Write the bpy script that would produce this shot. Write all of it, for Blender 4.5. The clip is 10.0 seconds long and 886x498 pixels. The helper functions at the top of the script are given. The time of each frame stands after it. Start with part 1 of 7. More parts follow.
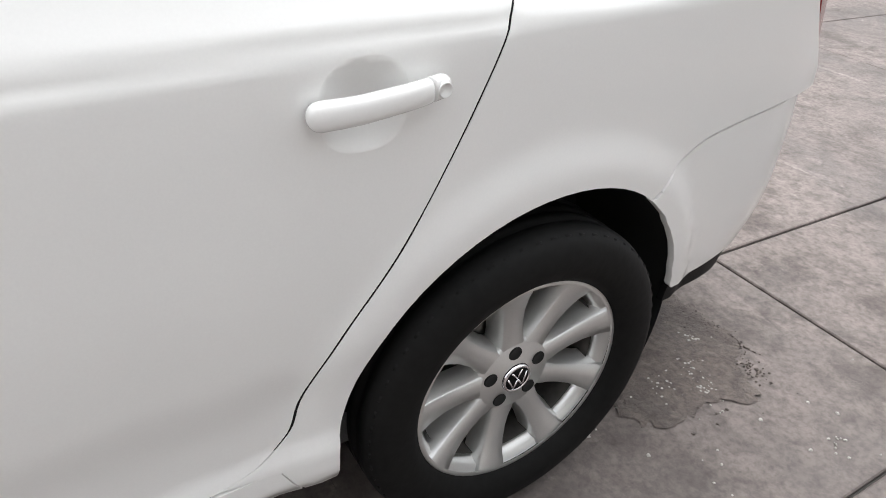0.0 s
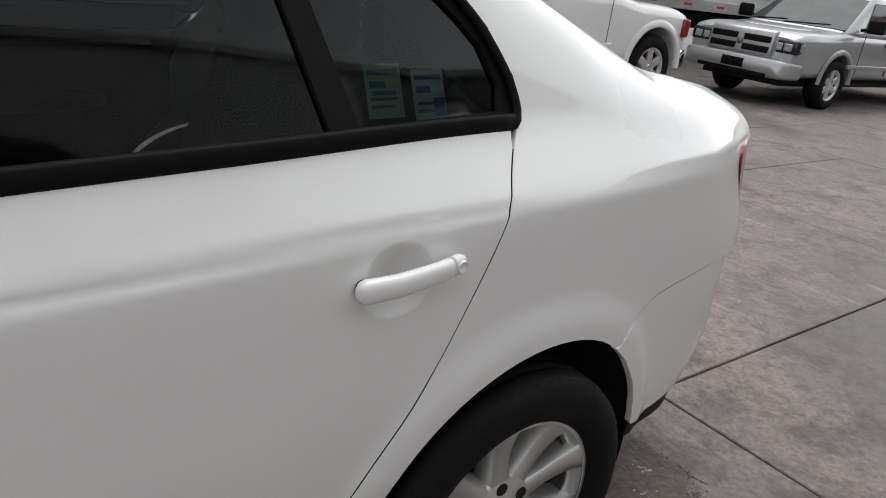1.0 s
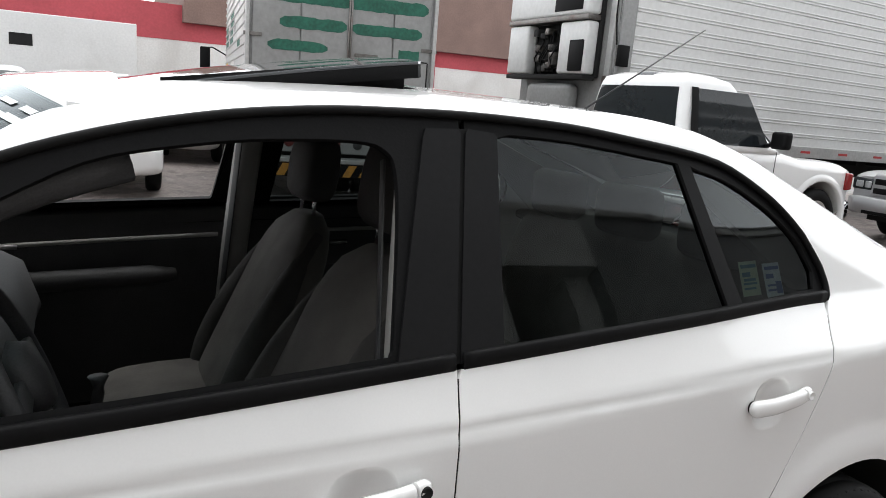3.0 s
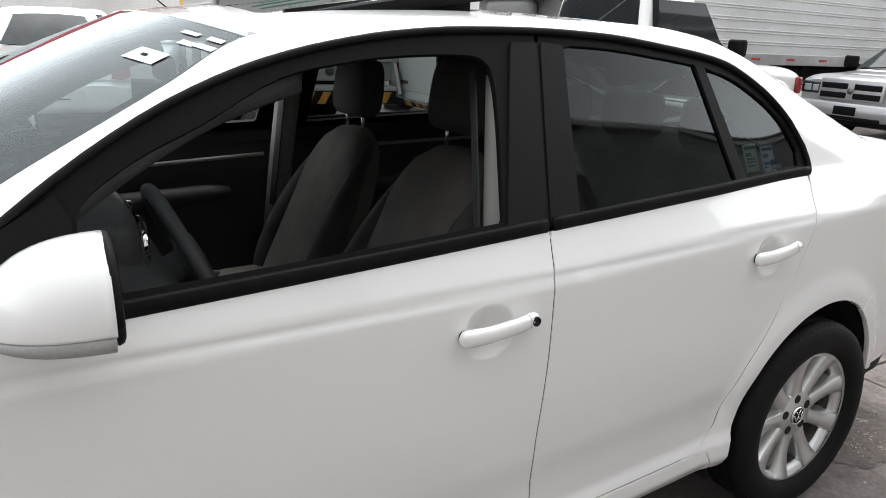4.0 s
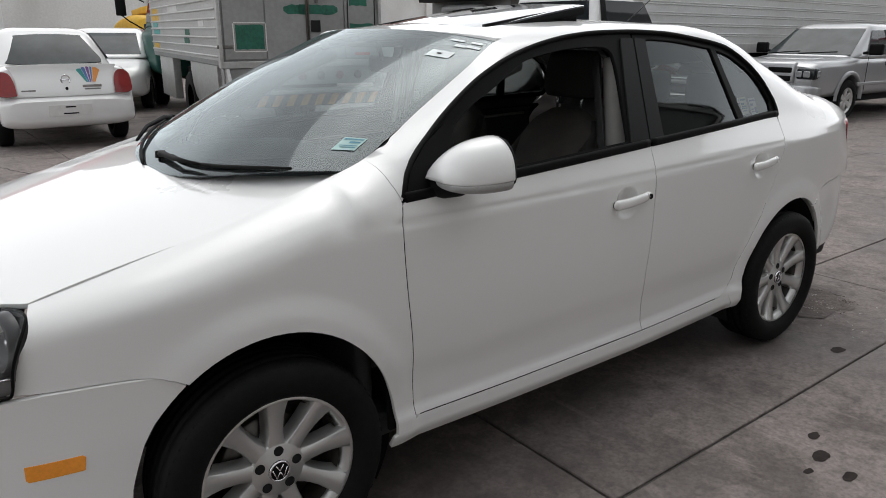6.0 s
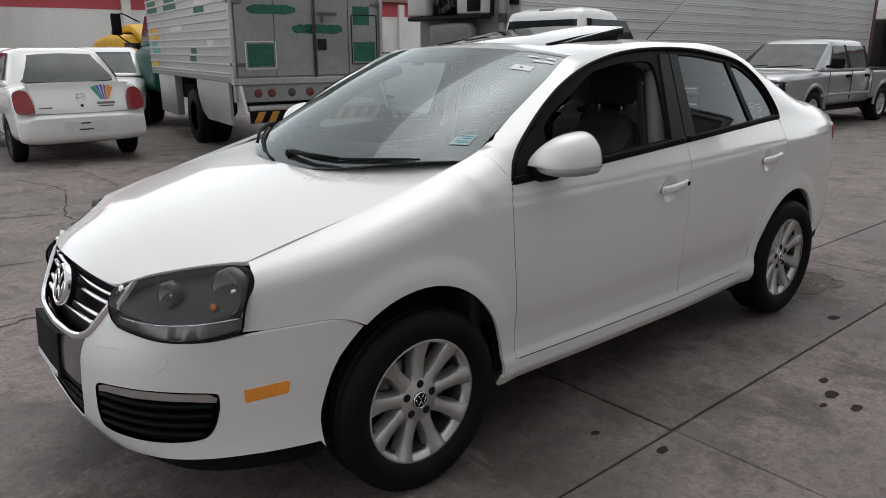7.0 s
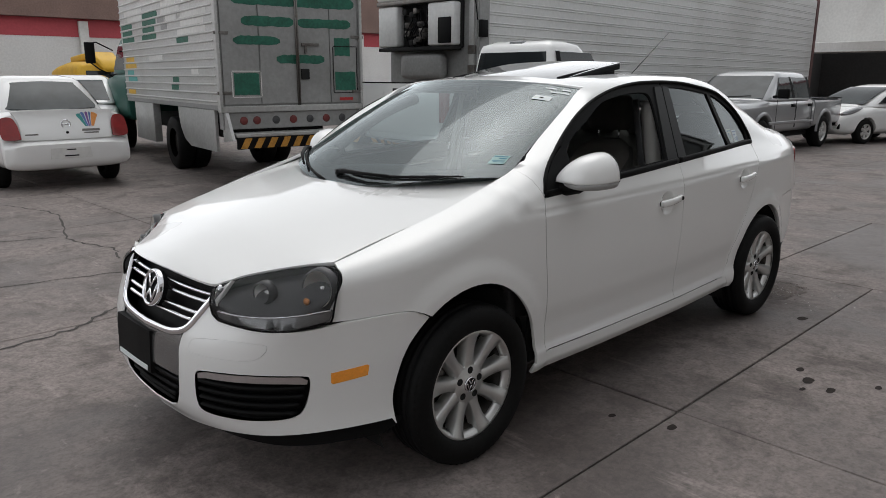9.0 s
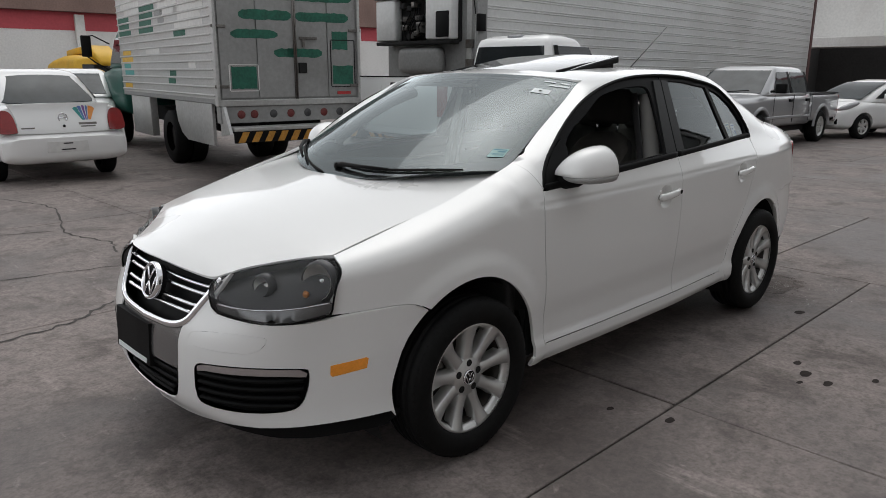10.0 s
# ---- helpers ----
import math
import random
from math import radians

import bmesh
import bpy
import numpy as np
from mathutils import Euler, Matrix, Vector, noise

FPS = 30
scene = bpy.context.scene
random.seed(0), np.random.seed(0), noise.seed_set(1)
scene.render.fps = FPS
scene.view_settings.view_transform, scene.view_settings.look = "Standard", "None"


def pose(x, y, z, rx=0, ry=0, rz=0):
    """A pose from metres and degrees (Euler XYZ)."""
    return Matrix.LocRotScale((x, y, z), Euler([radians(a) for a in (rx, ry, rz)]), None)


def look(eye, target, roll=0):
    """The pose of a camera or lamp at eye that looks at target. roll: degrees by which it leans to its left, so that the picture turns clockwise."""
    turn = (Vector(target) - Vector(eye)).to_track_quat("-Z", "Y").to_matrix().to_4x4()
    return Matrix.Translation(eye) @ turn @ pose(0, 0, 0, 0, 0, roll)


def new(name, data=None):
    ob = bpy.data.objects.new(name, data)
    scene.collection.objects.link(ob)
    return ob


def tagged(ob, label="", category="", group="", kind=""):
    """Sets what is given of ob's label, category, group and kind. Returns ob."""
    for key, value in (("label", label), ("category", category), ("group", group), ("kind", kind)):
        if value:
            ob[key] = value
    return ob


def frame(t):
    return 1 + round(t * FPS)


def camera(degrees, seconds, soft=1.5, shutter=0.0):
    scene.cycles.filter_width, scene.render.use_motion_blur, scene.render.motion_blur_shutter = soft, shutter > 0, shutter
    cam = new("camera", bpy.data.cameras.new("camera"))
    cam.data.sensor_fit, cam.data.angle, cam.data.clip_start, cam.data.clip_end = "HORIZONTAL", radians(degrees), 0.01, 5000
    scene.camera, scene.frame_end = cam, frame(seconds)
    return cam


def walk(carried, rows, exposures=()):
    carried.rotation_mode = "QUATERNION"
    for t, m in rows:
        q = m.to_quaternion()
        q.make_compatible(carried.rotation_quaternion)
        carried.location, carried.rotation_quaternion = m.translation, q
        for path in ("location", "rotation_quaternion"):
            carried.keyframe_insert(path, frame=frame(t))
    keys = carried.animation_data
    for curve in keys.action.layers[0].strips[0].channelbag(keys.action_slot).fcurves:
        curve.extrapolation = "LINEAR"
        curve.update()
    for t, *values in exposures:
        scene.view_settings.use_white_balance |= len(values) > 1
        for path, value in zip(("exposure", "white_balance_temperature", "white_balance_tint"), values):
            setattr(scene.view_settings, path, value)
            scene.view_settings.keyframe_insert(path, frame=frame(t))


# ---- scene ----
from mathutils.geometry import delaunay_2d_cdt

cam = camera(63.2, 10.0, soft=0.9)
# the clip's own brightening and darkening, in stops
EXPOSURE = ((0.0, 1.04), (0.5, 0.66), (1.0, 0.26), (1.5, 0.14), (2.0, 0.12), (2.5, 0.34), (2.7, 0.54), (3.8, 0.98), (4.0, 0.90), (4.5, 0.60), (5.0, 0.32), (5.5, 0.08), (6.0, -0.02), (7.5, -0.29), (10.0, -0.29))
PATH = [
    (0, (1.895, -1.557, 1.208), (2.845, -0.164, 0.132), 5.0),
    (0.5, (1.839, -1.585, 1.273), (2.932, -0.172, 0.373), 6.7),
    (1, (1.712, -1.589, 1.316), (2.894, -0.158, 0.57), 7.3),
    (1.5, (1.567, -1.609, 1.339), (2.756, -0.143, 0.68), 6.1),
    (2, (1.326, -1.742, 1.385), (2.418, -0.16, 0.834), 4.3),
    (2.5, (1.143, -1.765, 1.443), (2.067, -0.038, 1.037), 3.9),
    (2.7, (1.066, -1.773, 1.465), (1.961, -0.024, 1.089), 4.8),
    (3.8, (0.639, -1.875, 1.443), (1.646, -0.243, 0.874), 2.8),
    (4, (0.547, -1.945, 1.443), (1.556, -0.323, 0.85), 2.3),
    (4.5, (0.29, -2.094, 1.432), (1.308, -0.492, 0.801), 0.4),
    (5, (-0.004, -2.16, 1.42), (1.097, -0.618, 0.782), -0.1),
    (5.5, (-0.313, -2.275, 1.429), (0.849, -0.764, 0.825), 0.1),
    (6, (-0.673, -2.429, 1.444), (0.494, -0.913, 0.862), 0.0),
    (6.2, (-0.811, -2.443, 1.446), (0.4, -0.945, 0.908), 0.2),
    (7.3, (-1.496, -2.604, 1.458), (-0.239, -1.143, 0.922), -0.4),
    (7.5, (-1.57, -2.622, 1.465), (-0.294, -1.172, 0.944), -0.6),
    (8, (-1.745, -2.613, 1.471), (-0.431, -1.185, 0.99), -1.0),
    (8.5, (-1.836, -2.623, 1.475), (-0.49, -1.214, 1.027), 0.0),
    (9, (-1.858, -2.619, 1.469), (-0.511, -1.217, 1.001), -0.0),
    (9.5, (-1.86, -2.614, 1.467), (-0.511, -1.218, 0.984), 0.0),
    (10, (-1.865, -2.616, 1.463), (-0.515, -1.222, 0.981), 0.1),
]
walk(cam, [(t, look(eye, target, roll)) for t, eye, target, roll in PATH], EXPOSURE)


# ---- world and light: a bright overcast yard ----
world = bpy.data.worlds.new("overcast_sky")
scene.world = world
world.use_nodes = True
wn, wl_ = world.node_tree.nodes, world.node_tree.links
sky = wn.new("ShaderNodeTexSky")
sky.sky_type = "NISHITA"
sky.sun_disc = False
sky.sun_elevation, sky.sun_rotation = radians(68), radians(40)
sky.air_density, sky.dust_density, sky.ozone_density = 1.0, 6.0, 0.6
grey = wn.new("ShaderNodeHueSaturation")
grey.inputs["Saturation"].default_value = 0.12
wl_.new(sky.outputs[0], grey.inputs["Color"])
cloud = wn.new("ShaderNodeTexNoise")
cloud.inputs["Scale"].default_value, cloud.inputs["Detail"].default_value = 2.2, 5
lift = wn.new("ShaderNodeMapRange")
lift.inputs["From Min"].default_value, lift.inputs["From Max"].default_value = 0.3, 0.7
lift.inputs["To Min"].default_value, lift.inputs["To Max"].default_value = 0.6, 1.4
wl_.new(cloud.outputs["Fac"], lift.inputs["Value"])
veil = wn.new("ShaderNodeMixRGB")
veil.blend_type, veil.inputs["Fac"].default_value = "MULTIPLY", 1.0
wl_.new(grey.outputs["Color"], veil.inputs["Color1"])
wl_.new(lift.outputs["Result"], veil.inputs["Color2"])
even = wn.new("ShaderNodeMixRGB")
even.inputs["Fac"].default_value, even.inputs["Color2"].default_value = 0.6, (6.0, 6.2, 6.45, 1)
wl_.new(veil.outputs["Color"], even.inputs["Color1"])
# the cloud is thin low down and heavier overhead
where = wn.new("ShaderNodeTexCoord")
split = wn.new("ShaderNodeSeparateXYZ")
wl_.new(where.outputs["Generated"], split.inputs[0])
dome = wn.new("ShaderNodeMapRange")
dome.interpolation_type = "SMOOTHSTEP"
dome.inputs["From Min"].default_value, dome.inputs["From Max"].default_value = 0.12, 0.58
dome.inputs["To Min"].default_value, dome.inputs["To Max"].default_value = 2.25, 0.98
wl_.new(split.outputs["Z"], dome.inputs["Value"])
arch_mix = wn.new("ShaderNodeMixRGB")
arch_mix.blend_type, arch_mix.inputs["Fac"].default_value = "MULTIPLY", 1.0
wl_.new(even.outputs["Color"], arch_mix.inputs["Color1"])
wl_.new(dome.outputs["Result"], arch_mix.inputs["Color2"])
wl_.new(arch_mix.outputs["Color"], wn["Background"].inputs["Color"])
wn["Background"].inputs["Strength"].default_value = 0.15
sun = new("sun", bpy.data.lights.new("sun", "SUN"))
sun.data.energy, sun.data.angle, sun.data.color = 0.6, radians(50), (1.0, 0.985, 0.965)
sun.matrix_world = look((9, 11, 36), (0, 0, 0))


# ---- materials ----
def material(name, base, rough=0.5, metal=0.0, vary=0.12, grain=40.0, broad=2.5, bump=0.0, coat=0.0, spec=0.5, rough_vary=0.0, stain=None, stain_amt=0.35, island=0.0):
    """A surface with variation at two scales, and fine relief."""
    m = bpy.data.materials.new(name)
    m.use_nodes = True
    n, l = m.node_tree.nodes, m.node_tree.links
    p = n["Principled BSDF"]
    p.inputs["Roughness"].default_value, p.inputs["Metallic"].default_value = rough, metal
    p.inputs["Coat Weight"].default_value, p.inputs["Coat Roughness"].default_value = coat, 0.04
    p.inputs["Specular IOR Level"].default_value = spec
    co = n.new("ShaderNodeTexCoord")
    fine, wide = n.new("ShaderNodeTexNoise"), n.new("ShaderNodeTexNoise")
    for node, size, det in ((fine, grain, 3), (wide, broad, 6)):
        node.inputs["Scale"].default_value, node.inputs["Detail"].default_value = size, det
        l.new(co.outputs["Object"], node.inputs["Vector"])
    add = n.new("ShaderNodeMath")
    add.operation = "ADD"
    l.new(fine.outputs["Fac"], add.inputs[0])
    l.new(wide.outputs["Fac"], add.inputs[1])
    rng = n.new("ShaderNodeMapRange")
    rng.inputs["From Min"].default_value, rng.inputs["From Max"].default_value = 0.7, 1.3
    rng.inputs["To Min"].default_value, rng.inputs["To Max"].default_value = 1 - vary, 1 + vary
    l.new(add.outputs[0], rng.inputs["Value"])
    mul = n.new("ShaderNodeMixRGB")
    mul.blend_type, mul.inputs["Fac"].default_value = "MULTIPLY", 1.0
    mul.inputs["Color1"].default_value = (*base, 1)
    l.new(rng.outputs["Result"], mul.inputs["Color2"])
    colour = mul.outputs["Color"]
    if island:
        info = n.new("ShaderNodeObjectInfo")
        ir = n.new("ShaderNodeMapRange")
        ir.inputs["To Min"].default_value, ir.inputs["To Max"].default_value = 1 - island, 1 + island
        l.new(info.outputs["Random"], ir.inputs["Value"])
        im = n.new("ShaderNodeMixRGB")
        im.blend_type, im.inputs["Fac"].default_value = "MULTIPLY", 1.0
        l.new(colour, im.inputs["Color1"])
        l.new(ir.outputs["Result"], im.inputs["Color2"])
        colour = im.outputs["Color"]
    if stain:
        blot = n.new("ShaderNodeTexNoise")
        blot.inputs["Scale"].default_value, blot.inputs["Detail"].default_value, blot.inputs["Distortion"].default_value = broad * 0.7, 9, 0.6
        l.new(co.outputs["Object"], blot.inputs["Vector"])
        br = n.new("ShaderNodeMapRange")
        br.inputs["From Min"].default_value, br.inputs["From Max"].default_value = 0.52, 0.68
        br.inputs["To Max"].default_value = stain_amt
        l.new(blot.outputs["Fac"], br.inputs["Value"])
        mix = n.new("ShaderNodeMixRGB")
        mix.inputs["Color2"].default_value = (*stain, 1)
        l.new(br.outputs["Result"], mix.inputs["Fac"])
        l.new(colour, mix.inputs["Color1"])
        colour = mix.outputs["Color"]
    l.new(colour, p.inputs["Base Color"])
    if rough_vary:
        rr = n.new("ShaderNodeMapRange")
        rr.inputs["From Min"].default_value, rr.inputs["From Max"].default_value = 0.3, 0.7
        rr.inputs["To Min"].default_value, rr.inputs["To Max"].default_value = max(0.02, rough - rough_vary), rough + rough_vary
        l.new(wide.outputs["Fac"], rr.inputs["Value"])
        l.new(rr.outputs["Result"], p.inputs["Roughness"])
    if bump:
        b = n.new("ShaderNodeBump")
        b.inputs["Strength"].default_value, b.inputs["Distance"].default_value = min(1.0, bump), 0.004
        l.new(add.outputs[0], b.inputs["Height"])
        l.new(b.outputs["Normal"], p.inputs["Normal"])
    return m


def pane_material(name, tint, gloss=1.0, ior=1.5, film=0.0, rough=0.02, cool=1.0):
    """Clear or tinted glass: what passes is tinted, and the gloss follows Fresnel."""
    m = bpy.data.materials.new(name)
    m.use_nodes = True
    n, l = m.node_tree.nodes, m.node_tree.links
    n.remove(n["Principled BSDF"])
    clear, shine, mix, fres = n.new("ShaderNodeBsdfTransparent"), n.new("ShaderNodeBsdfGlossy"), n.new("ShaderNodeMixShader"), n.new("ShaderNodeFresnel")
    clear.inputs["Color"].default_value = (*tint, 1)
    shine.inputs["Roughness"].default_value = rough
    shine.inputs["Color"].default_value = (gloss * cool, gloss * (0.8 + 0.2 * cool), gloss, 1)
    fres.inputs["IOR"].default_value = ior
    l.new(fres.outputs[0], mix.inputs[0])
    l.new(clear.outputs[0], mix.inputs[1])
    l.new(shine.outputs[0], mix.inputs[2])
    last = mix
    if film:
        dust, veil_mix, spots, amount = n.new("ShaderNodeBsdfDiffuse"), n.new("ShaderNodeMixShader"), n.new("ShaderNodeTexNoise"), n.new("ShaderNodeMapRange")
        dust.inputs["Color"].default_value = (0.55, 0.58, 0.60, 1)
        spots.inputs["Scale"].default_value, spots.inputs["Detail"].default_value = 3.0, 4
        amount.inputs["To Min"].default_value, amount.inputs["To Max"].default_value = film * 0.6, film * 1.4
        l.new(spots.outputs["Fac"], amount.inputs["Value"])
        l.new(amount.outputs["Result"], veil_mix.inputs[0])
        l.new(mix.outputs[0], veil_mix.inputs[1])
        l.new(dust.outputs[0], veil_mix.inputs[2])
        last = veil_mix
    l.new(last.outputs[0], n["Material Output"].inputs["Surface"])
    return m


PAINT = material("white_car_paint", (0.80, 0.80, 0.79), 0.32, 0.0, 0.015, 300, 1.2, coat=1.0, rough_vary=0.05)
BLACK_PLASTIC = material("black_plastic", (0.006, 0.006, 0.0063), 0.55, 0, 0.25, 220, 5, bump=0.08, spec=0.1)
SATIN_BLACK = material("satin_black_film", (0.007, 0.007, 0.0075), 0.4, 0, 0.2, 90, 4, spec=0.14)
RUBBER = material("tyre_rubber", (0.007, 0.007, 0.007), 0.66, 0, 0.3, 60, 6, bump=0.15, spec=0.14, stain=(0.018, 0.0165, 0.0155), stain_amt=0.15)
DARK = material("black_steel", (0.006, 0.006, 0.006), 0.9, 0, 0.3, 20, 3)
ALLOY = material("silver_alloy", (0.66, 0.66, 0.65), 0.34, 0.75, 0.03, 260, 5, rough_vary=0.05)
# inner alloy of the wheels, much darker than ALLOY
ALLOY_IN = material("dark_alloy_barrel", (0.07, 0.066, 0.062), 0.6, 0.5, 0.3, 60, 6, stain=(0.08, 0.06, 0.05))
STEEL = material("brake_disc_steel", (0.18, 0.17, 0.16), 0.45, 0.9, 0.25, 50, 8, stain=(0.12, 0.06, 0.03))
CHROME = material("chrome", (0.86, 0.86, 0.88), 0.07, 1.0, 0.03, 80, 6)
DULL_CHROME = material("dull_grey_gloss_plastic", (0.24, 0.235, 0.235), 0.2, 0.7, 0.08, 80, 6)
SATIN_CHROME = material("satin_chrome", (0.52, 0.50, 0.50), 0.28, 0.85, 0.06, 80, 6)
FABRIC = material("charcoal_seat_fabric", (0.115, 0.107, 0.098), 0.92, 0, 0.3, 420, 9, bump=0.35)
FABRIC_EDGE = material("black_seat_bolster_fabric", (0.06, 0.057, 0.054), 0.9, 0, 0.3, 420, 9, bump=0.35)
TRIM = material("dark_interior_plastic", (0.055, 0.055, 0.056), 0.62, 0, 0.25, 260, 7, bump=0.15)
LINER = material("grey_headliner_cloth", (0.32, 0.31, 0.29), 0.95, 0, 0.1, 300, 8, bump=0.15)
BELT = material("grey_pillar_trim", (0.36, 0.35, 0.33), 0.7, 0, 0.08, 260, 8, bump=0.1)
MIRROR_GREY = material("mirror_lip_grey", (0.36, 0.36, 0.355), 0.45, 0, 0.12, 200, 8, bump=0.05)
TINTED = pane_material("tinted_side_glass", (0.27, 0.30, 0.295), 0.95, 1.39, cool=0.94)
CLEAR = pane_material("clear_screen_glass", (0.36, 0.44, 0.445), 1.0, 1.86, 0.04, 0.02, 0.90)
LENS = pane_material("lamp_lens", (0.93, 0.93, 0.93), 1.0, 1.33)
AMBER = material("amber_lens", (1.0, 0.36, 0.03), 0.2, 0, 0.1, 120, 8, coat=0.6)
RED_LENS = material("red_lamp_lens", (0.22, 0.009, 0.009), 0.18, 0, 0.2, 60, 6, coat=0.3)
REFLECTOR = material("lamp_reflector", (0.88, 0.87, 0.85), 0.42, 0.9, 0.05, 60, 5)
LAMP_GREY = material("lamp_housing_grey", (0.055, 0.055, 0.057), 0.38, 0.2, 0.1, 90, 6)
LAMP_STEP = material("grey_lamp_step", (0.22, 0.22, 0.225), 0.3, 0.5, 0.1, 90, 6)
PAPER = material("sticker_paper", (0.75, 0.80, 0.80), 0.5, 0, 0.05, 90, 8)
INK = material("sticker_ink", (0.10, 0.28, 0.36), 0.6, 0, 0.1, 90, 8)
INK_BLUE = material("sticker_blue", (0.12, 0.20, 0.45), 0.6, 0, 0.1, 90, 8)
INK_YELLOW = material("sticker_yellow", (0.75, 0.72, 0.25), 0.6, 0, 0.1, 90, 8)


# ---- tools ----
def inside(poly, pts):
    """Which of the points lie inside the closed outline."""
    hit = np.zeros(len(pts), bool)
    x, y = pts[:, 0], pts[:, 1]
    for (x0, y0), (x1, y1) in zip(poly, np.roll(poly, -1, 0)):
        if y0 != y1:
            hit ^= ((y0 > y) != (y1 > y)) & (x < (x1 - x0) * (y - y0) / (y1 - y0) + x0)
    return hit


def curve_through(pts, n=8, closed=False):
    """Points along a smooth line through the given ones."""
    p = [Vector(a) for a in pts]
    out, k = [], len(p)
    for i in range(k if closed else k - 1):
        a, b = p[i], p[(i + 1) % k]
        before = p[i - 1] if i or closed else a - (b - a)
        after = p[(i + 2) % k] if i + 2 < k or closed else b + (b - a)
        for j in range(n):
            t = j / n
            out.append(0.5 * (2 * a + (b - before) * t + (2 * before - 5 * a + 4 * b - after) * t * t + (3 * a - before - 3 * b + after) * t ** 3))
    return out if closed else out + [p[-1]]


def smooth_line(pts, n=6):
    return [(v[0], v[1]) for v in curve_through([(a, b, 0) for a, b in pts], n)]


def part(name, bm, mat, parent, label="", smooth_faces=True):
    """Links a bmesh as one mesh object under a thing or a part."""
    me = bpy.data.meshes.new(name)
    bm.to_mesh(me)
    bm.free()
    me.materials.append(mat)
    for f in me.polygons:
        f.use_smooth = smooth_faces
    ob = new(name, me)
    ob.parent = parent
    return tagged(ob, label) if label else ob


def thing(name, label, category, at=None, group="", kind=""):
    ob = new(name)
    if at is not None:
        ob.matrix_world = at
    return tagged(ob, label, category, group, kind)


MIDDLE = Vector((1.3, 0, 0.6))


def panel(name, outline, fmap, mat, parent, du=0.035, dv=0.035, holes=(), thick=0.015, label="", lift=0.0, middle=MIDDLE):
    """A sheet cut to an outline in two parameters, laid on a surface, with its edges turned in."""
    k = du / dv
    loops, edges, flat = [], [], []
    for loop in (outline, *holes):
        start = len(flat)
        for (a, b), (c, d) in zip(loop, loop[1:] + loop[:1]):
            n = max(1, int(math.ceil(math.hypot(c - a, (d - b) * k) / du)))
            flat += [(a + (c - a) * i / n, b + (d - b) * i / n) for i in range(n)]
        m = len(flat) - start
        edges += [(start + i, start + (i + 1) % m) for i in range(m)]
        loops.append(np.array([(u, v * k) for u, v in flat[start:]]))
    rim = np.array([(u, v * k) for u, v in flat])
    lo, hi = rim.min(0), rim.max(0)
    g = np.stack(np.meshgrid(np.arange(lo[0] + du * 0.5, hi[0], du), np.arange(lo[1] + du * 0.5, hi[1], du)), -1).reshape(-1, 2)
    if len(g):
        ok = inside(loops[0], g)
        for h in loops[1:]:
            ok &= ~inside(h, g)
        g = g[ok]
    if len(g):
        near = np.array([((rim - p) ** 2).sum(1).min() for p in g])
        g = g[near > (0.4 * du) ** 2]
    pts = [Vector(p) for p in rim] + [Vector(p) for p in g]
    v2, _, faces, *_ = delaunay_2d_cdt(pts, edges, [], 1, 1e-6)
    mids = np.array([[sum(v2[i][0] for i in f) / len(f), sum(v2[i][1] for i in f) / len(f)] for f in faces])
    keep = inside(loops[0], mids)
    for h in loops[1:]:
        keep &= ~inside(h, mids)
    faces = [f for f, k_ in zip(faces, keep) if k_]
    verts, normals = [], []
    e = 0.002
    for p in v2:
        u, v = p[0], p[1] / k
        a = Vector(fmap(u, v))
        nn = (Vector(fmap(u + e, v)) - Vector(fmap(u - e, v))).cross(Vector(fmap(u, v + e)) - Vector(fmap(u, v - e)))
        nn.normalize()
        verts.append(a)
        normals.append(nn)
    if sum(nn.dot((a - middle).normalized()) for nn, a in zip(normals, verts)) < 0:
        normals = [-nn for nn in normals]
    normals = [nn if nn.length > 0.5 else (a - middle).normalized() for nn, a in zip(normals, verts)]
    verts = [a + nn * lift for nn, a in zip(normals, verts)]
    out, count = [], {}
    votes = sum((verts[f[1]] - verts[f[0]]).cross(verts[f[2]] - verts[f[0]]).dot(normals[f[0]]) for f in faces)
    for f in faces:
        f = list(f) if votes >= 0 else list(f)[::-1]
        out.append(f)
        for a, b in zip(f, f[1:] + f[:1]):
            count[(a, b)] = f
    top = len(verts)
    if thick:
        for a, b in [ab for ab in count if (ab[1], ab[0]) not in count]:
            na, nb = normals[a], normals[b]
            side = (verts[b] - verts[a]).cross(na).normalized()
            i = len(verts)
            verts += [verts[a], verts[b], verts[b] - nb * thick, verts[a] - na * thick]
            normals += [(side + na * 0.6).normalized(), (side + nb * 0.6).normalized(), side, side]
            out.append([i, i + 3, i + 2, i + 1])
    me = bpy.data.meshes.new(name)
    me.from_pydata([tuple(v) for v in verts], [], out)
    me.materials.append(mat)
    for f in me.polygons:
        f.use_smooth = True
    me.normals_split_custom_set_from_vertices([tuple(n) for n in normals])
    ob = new(name, me)
    ob.parent = parent
    return tagged(ob, label) if label else ob


def mirrored(f):
    def g(u, v):
        x, y, z = f(u, v)
        return (x, -y, z)
    return g


def ring(c, ax, ay, a, b, n=24, power=2.0):
    """A closed superellipse round c, in the plane of ax and ay."""
    out = []
    for i in range(n):
        t = 2 * math.pi * i / n
        ct, st = math.cos(t), math.sin(t)
        out.append(Vector(c) + Vector(ax) * (a * math.copysign(abs(ct) ** (2 / power), ct)) + Vector(ay) * (b * math.copysign(abs(st) ** (2 / power), st)))
    return out


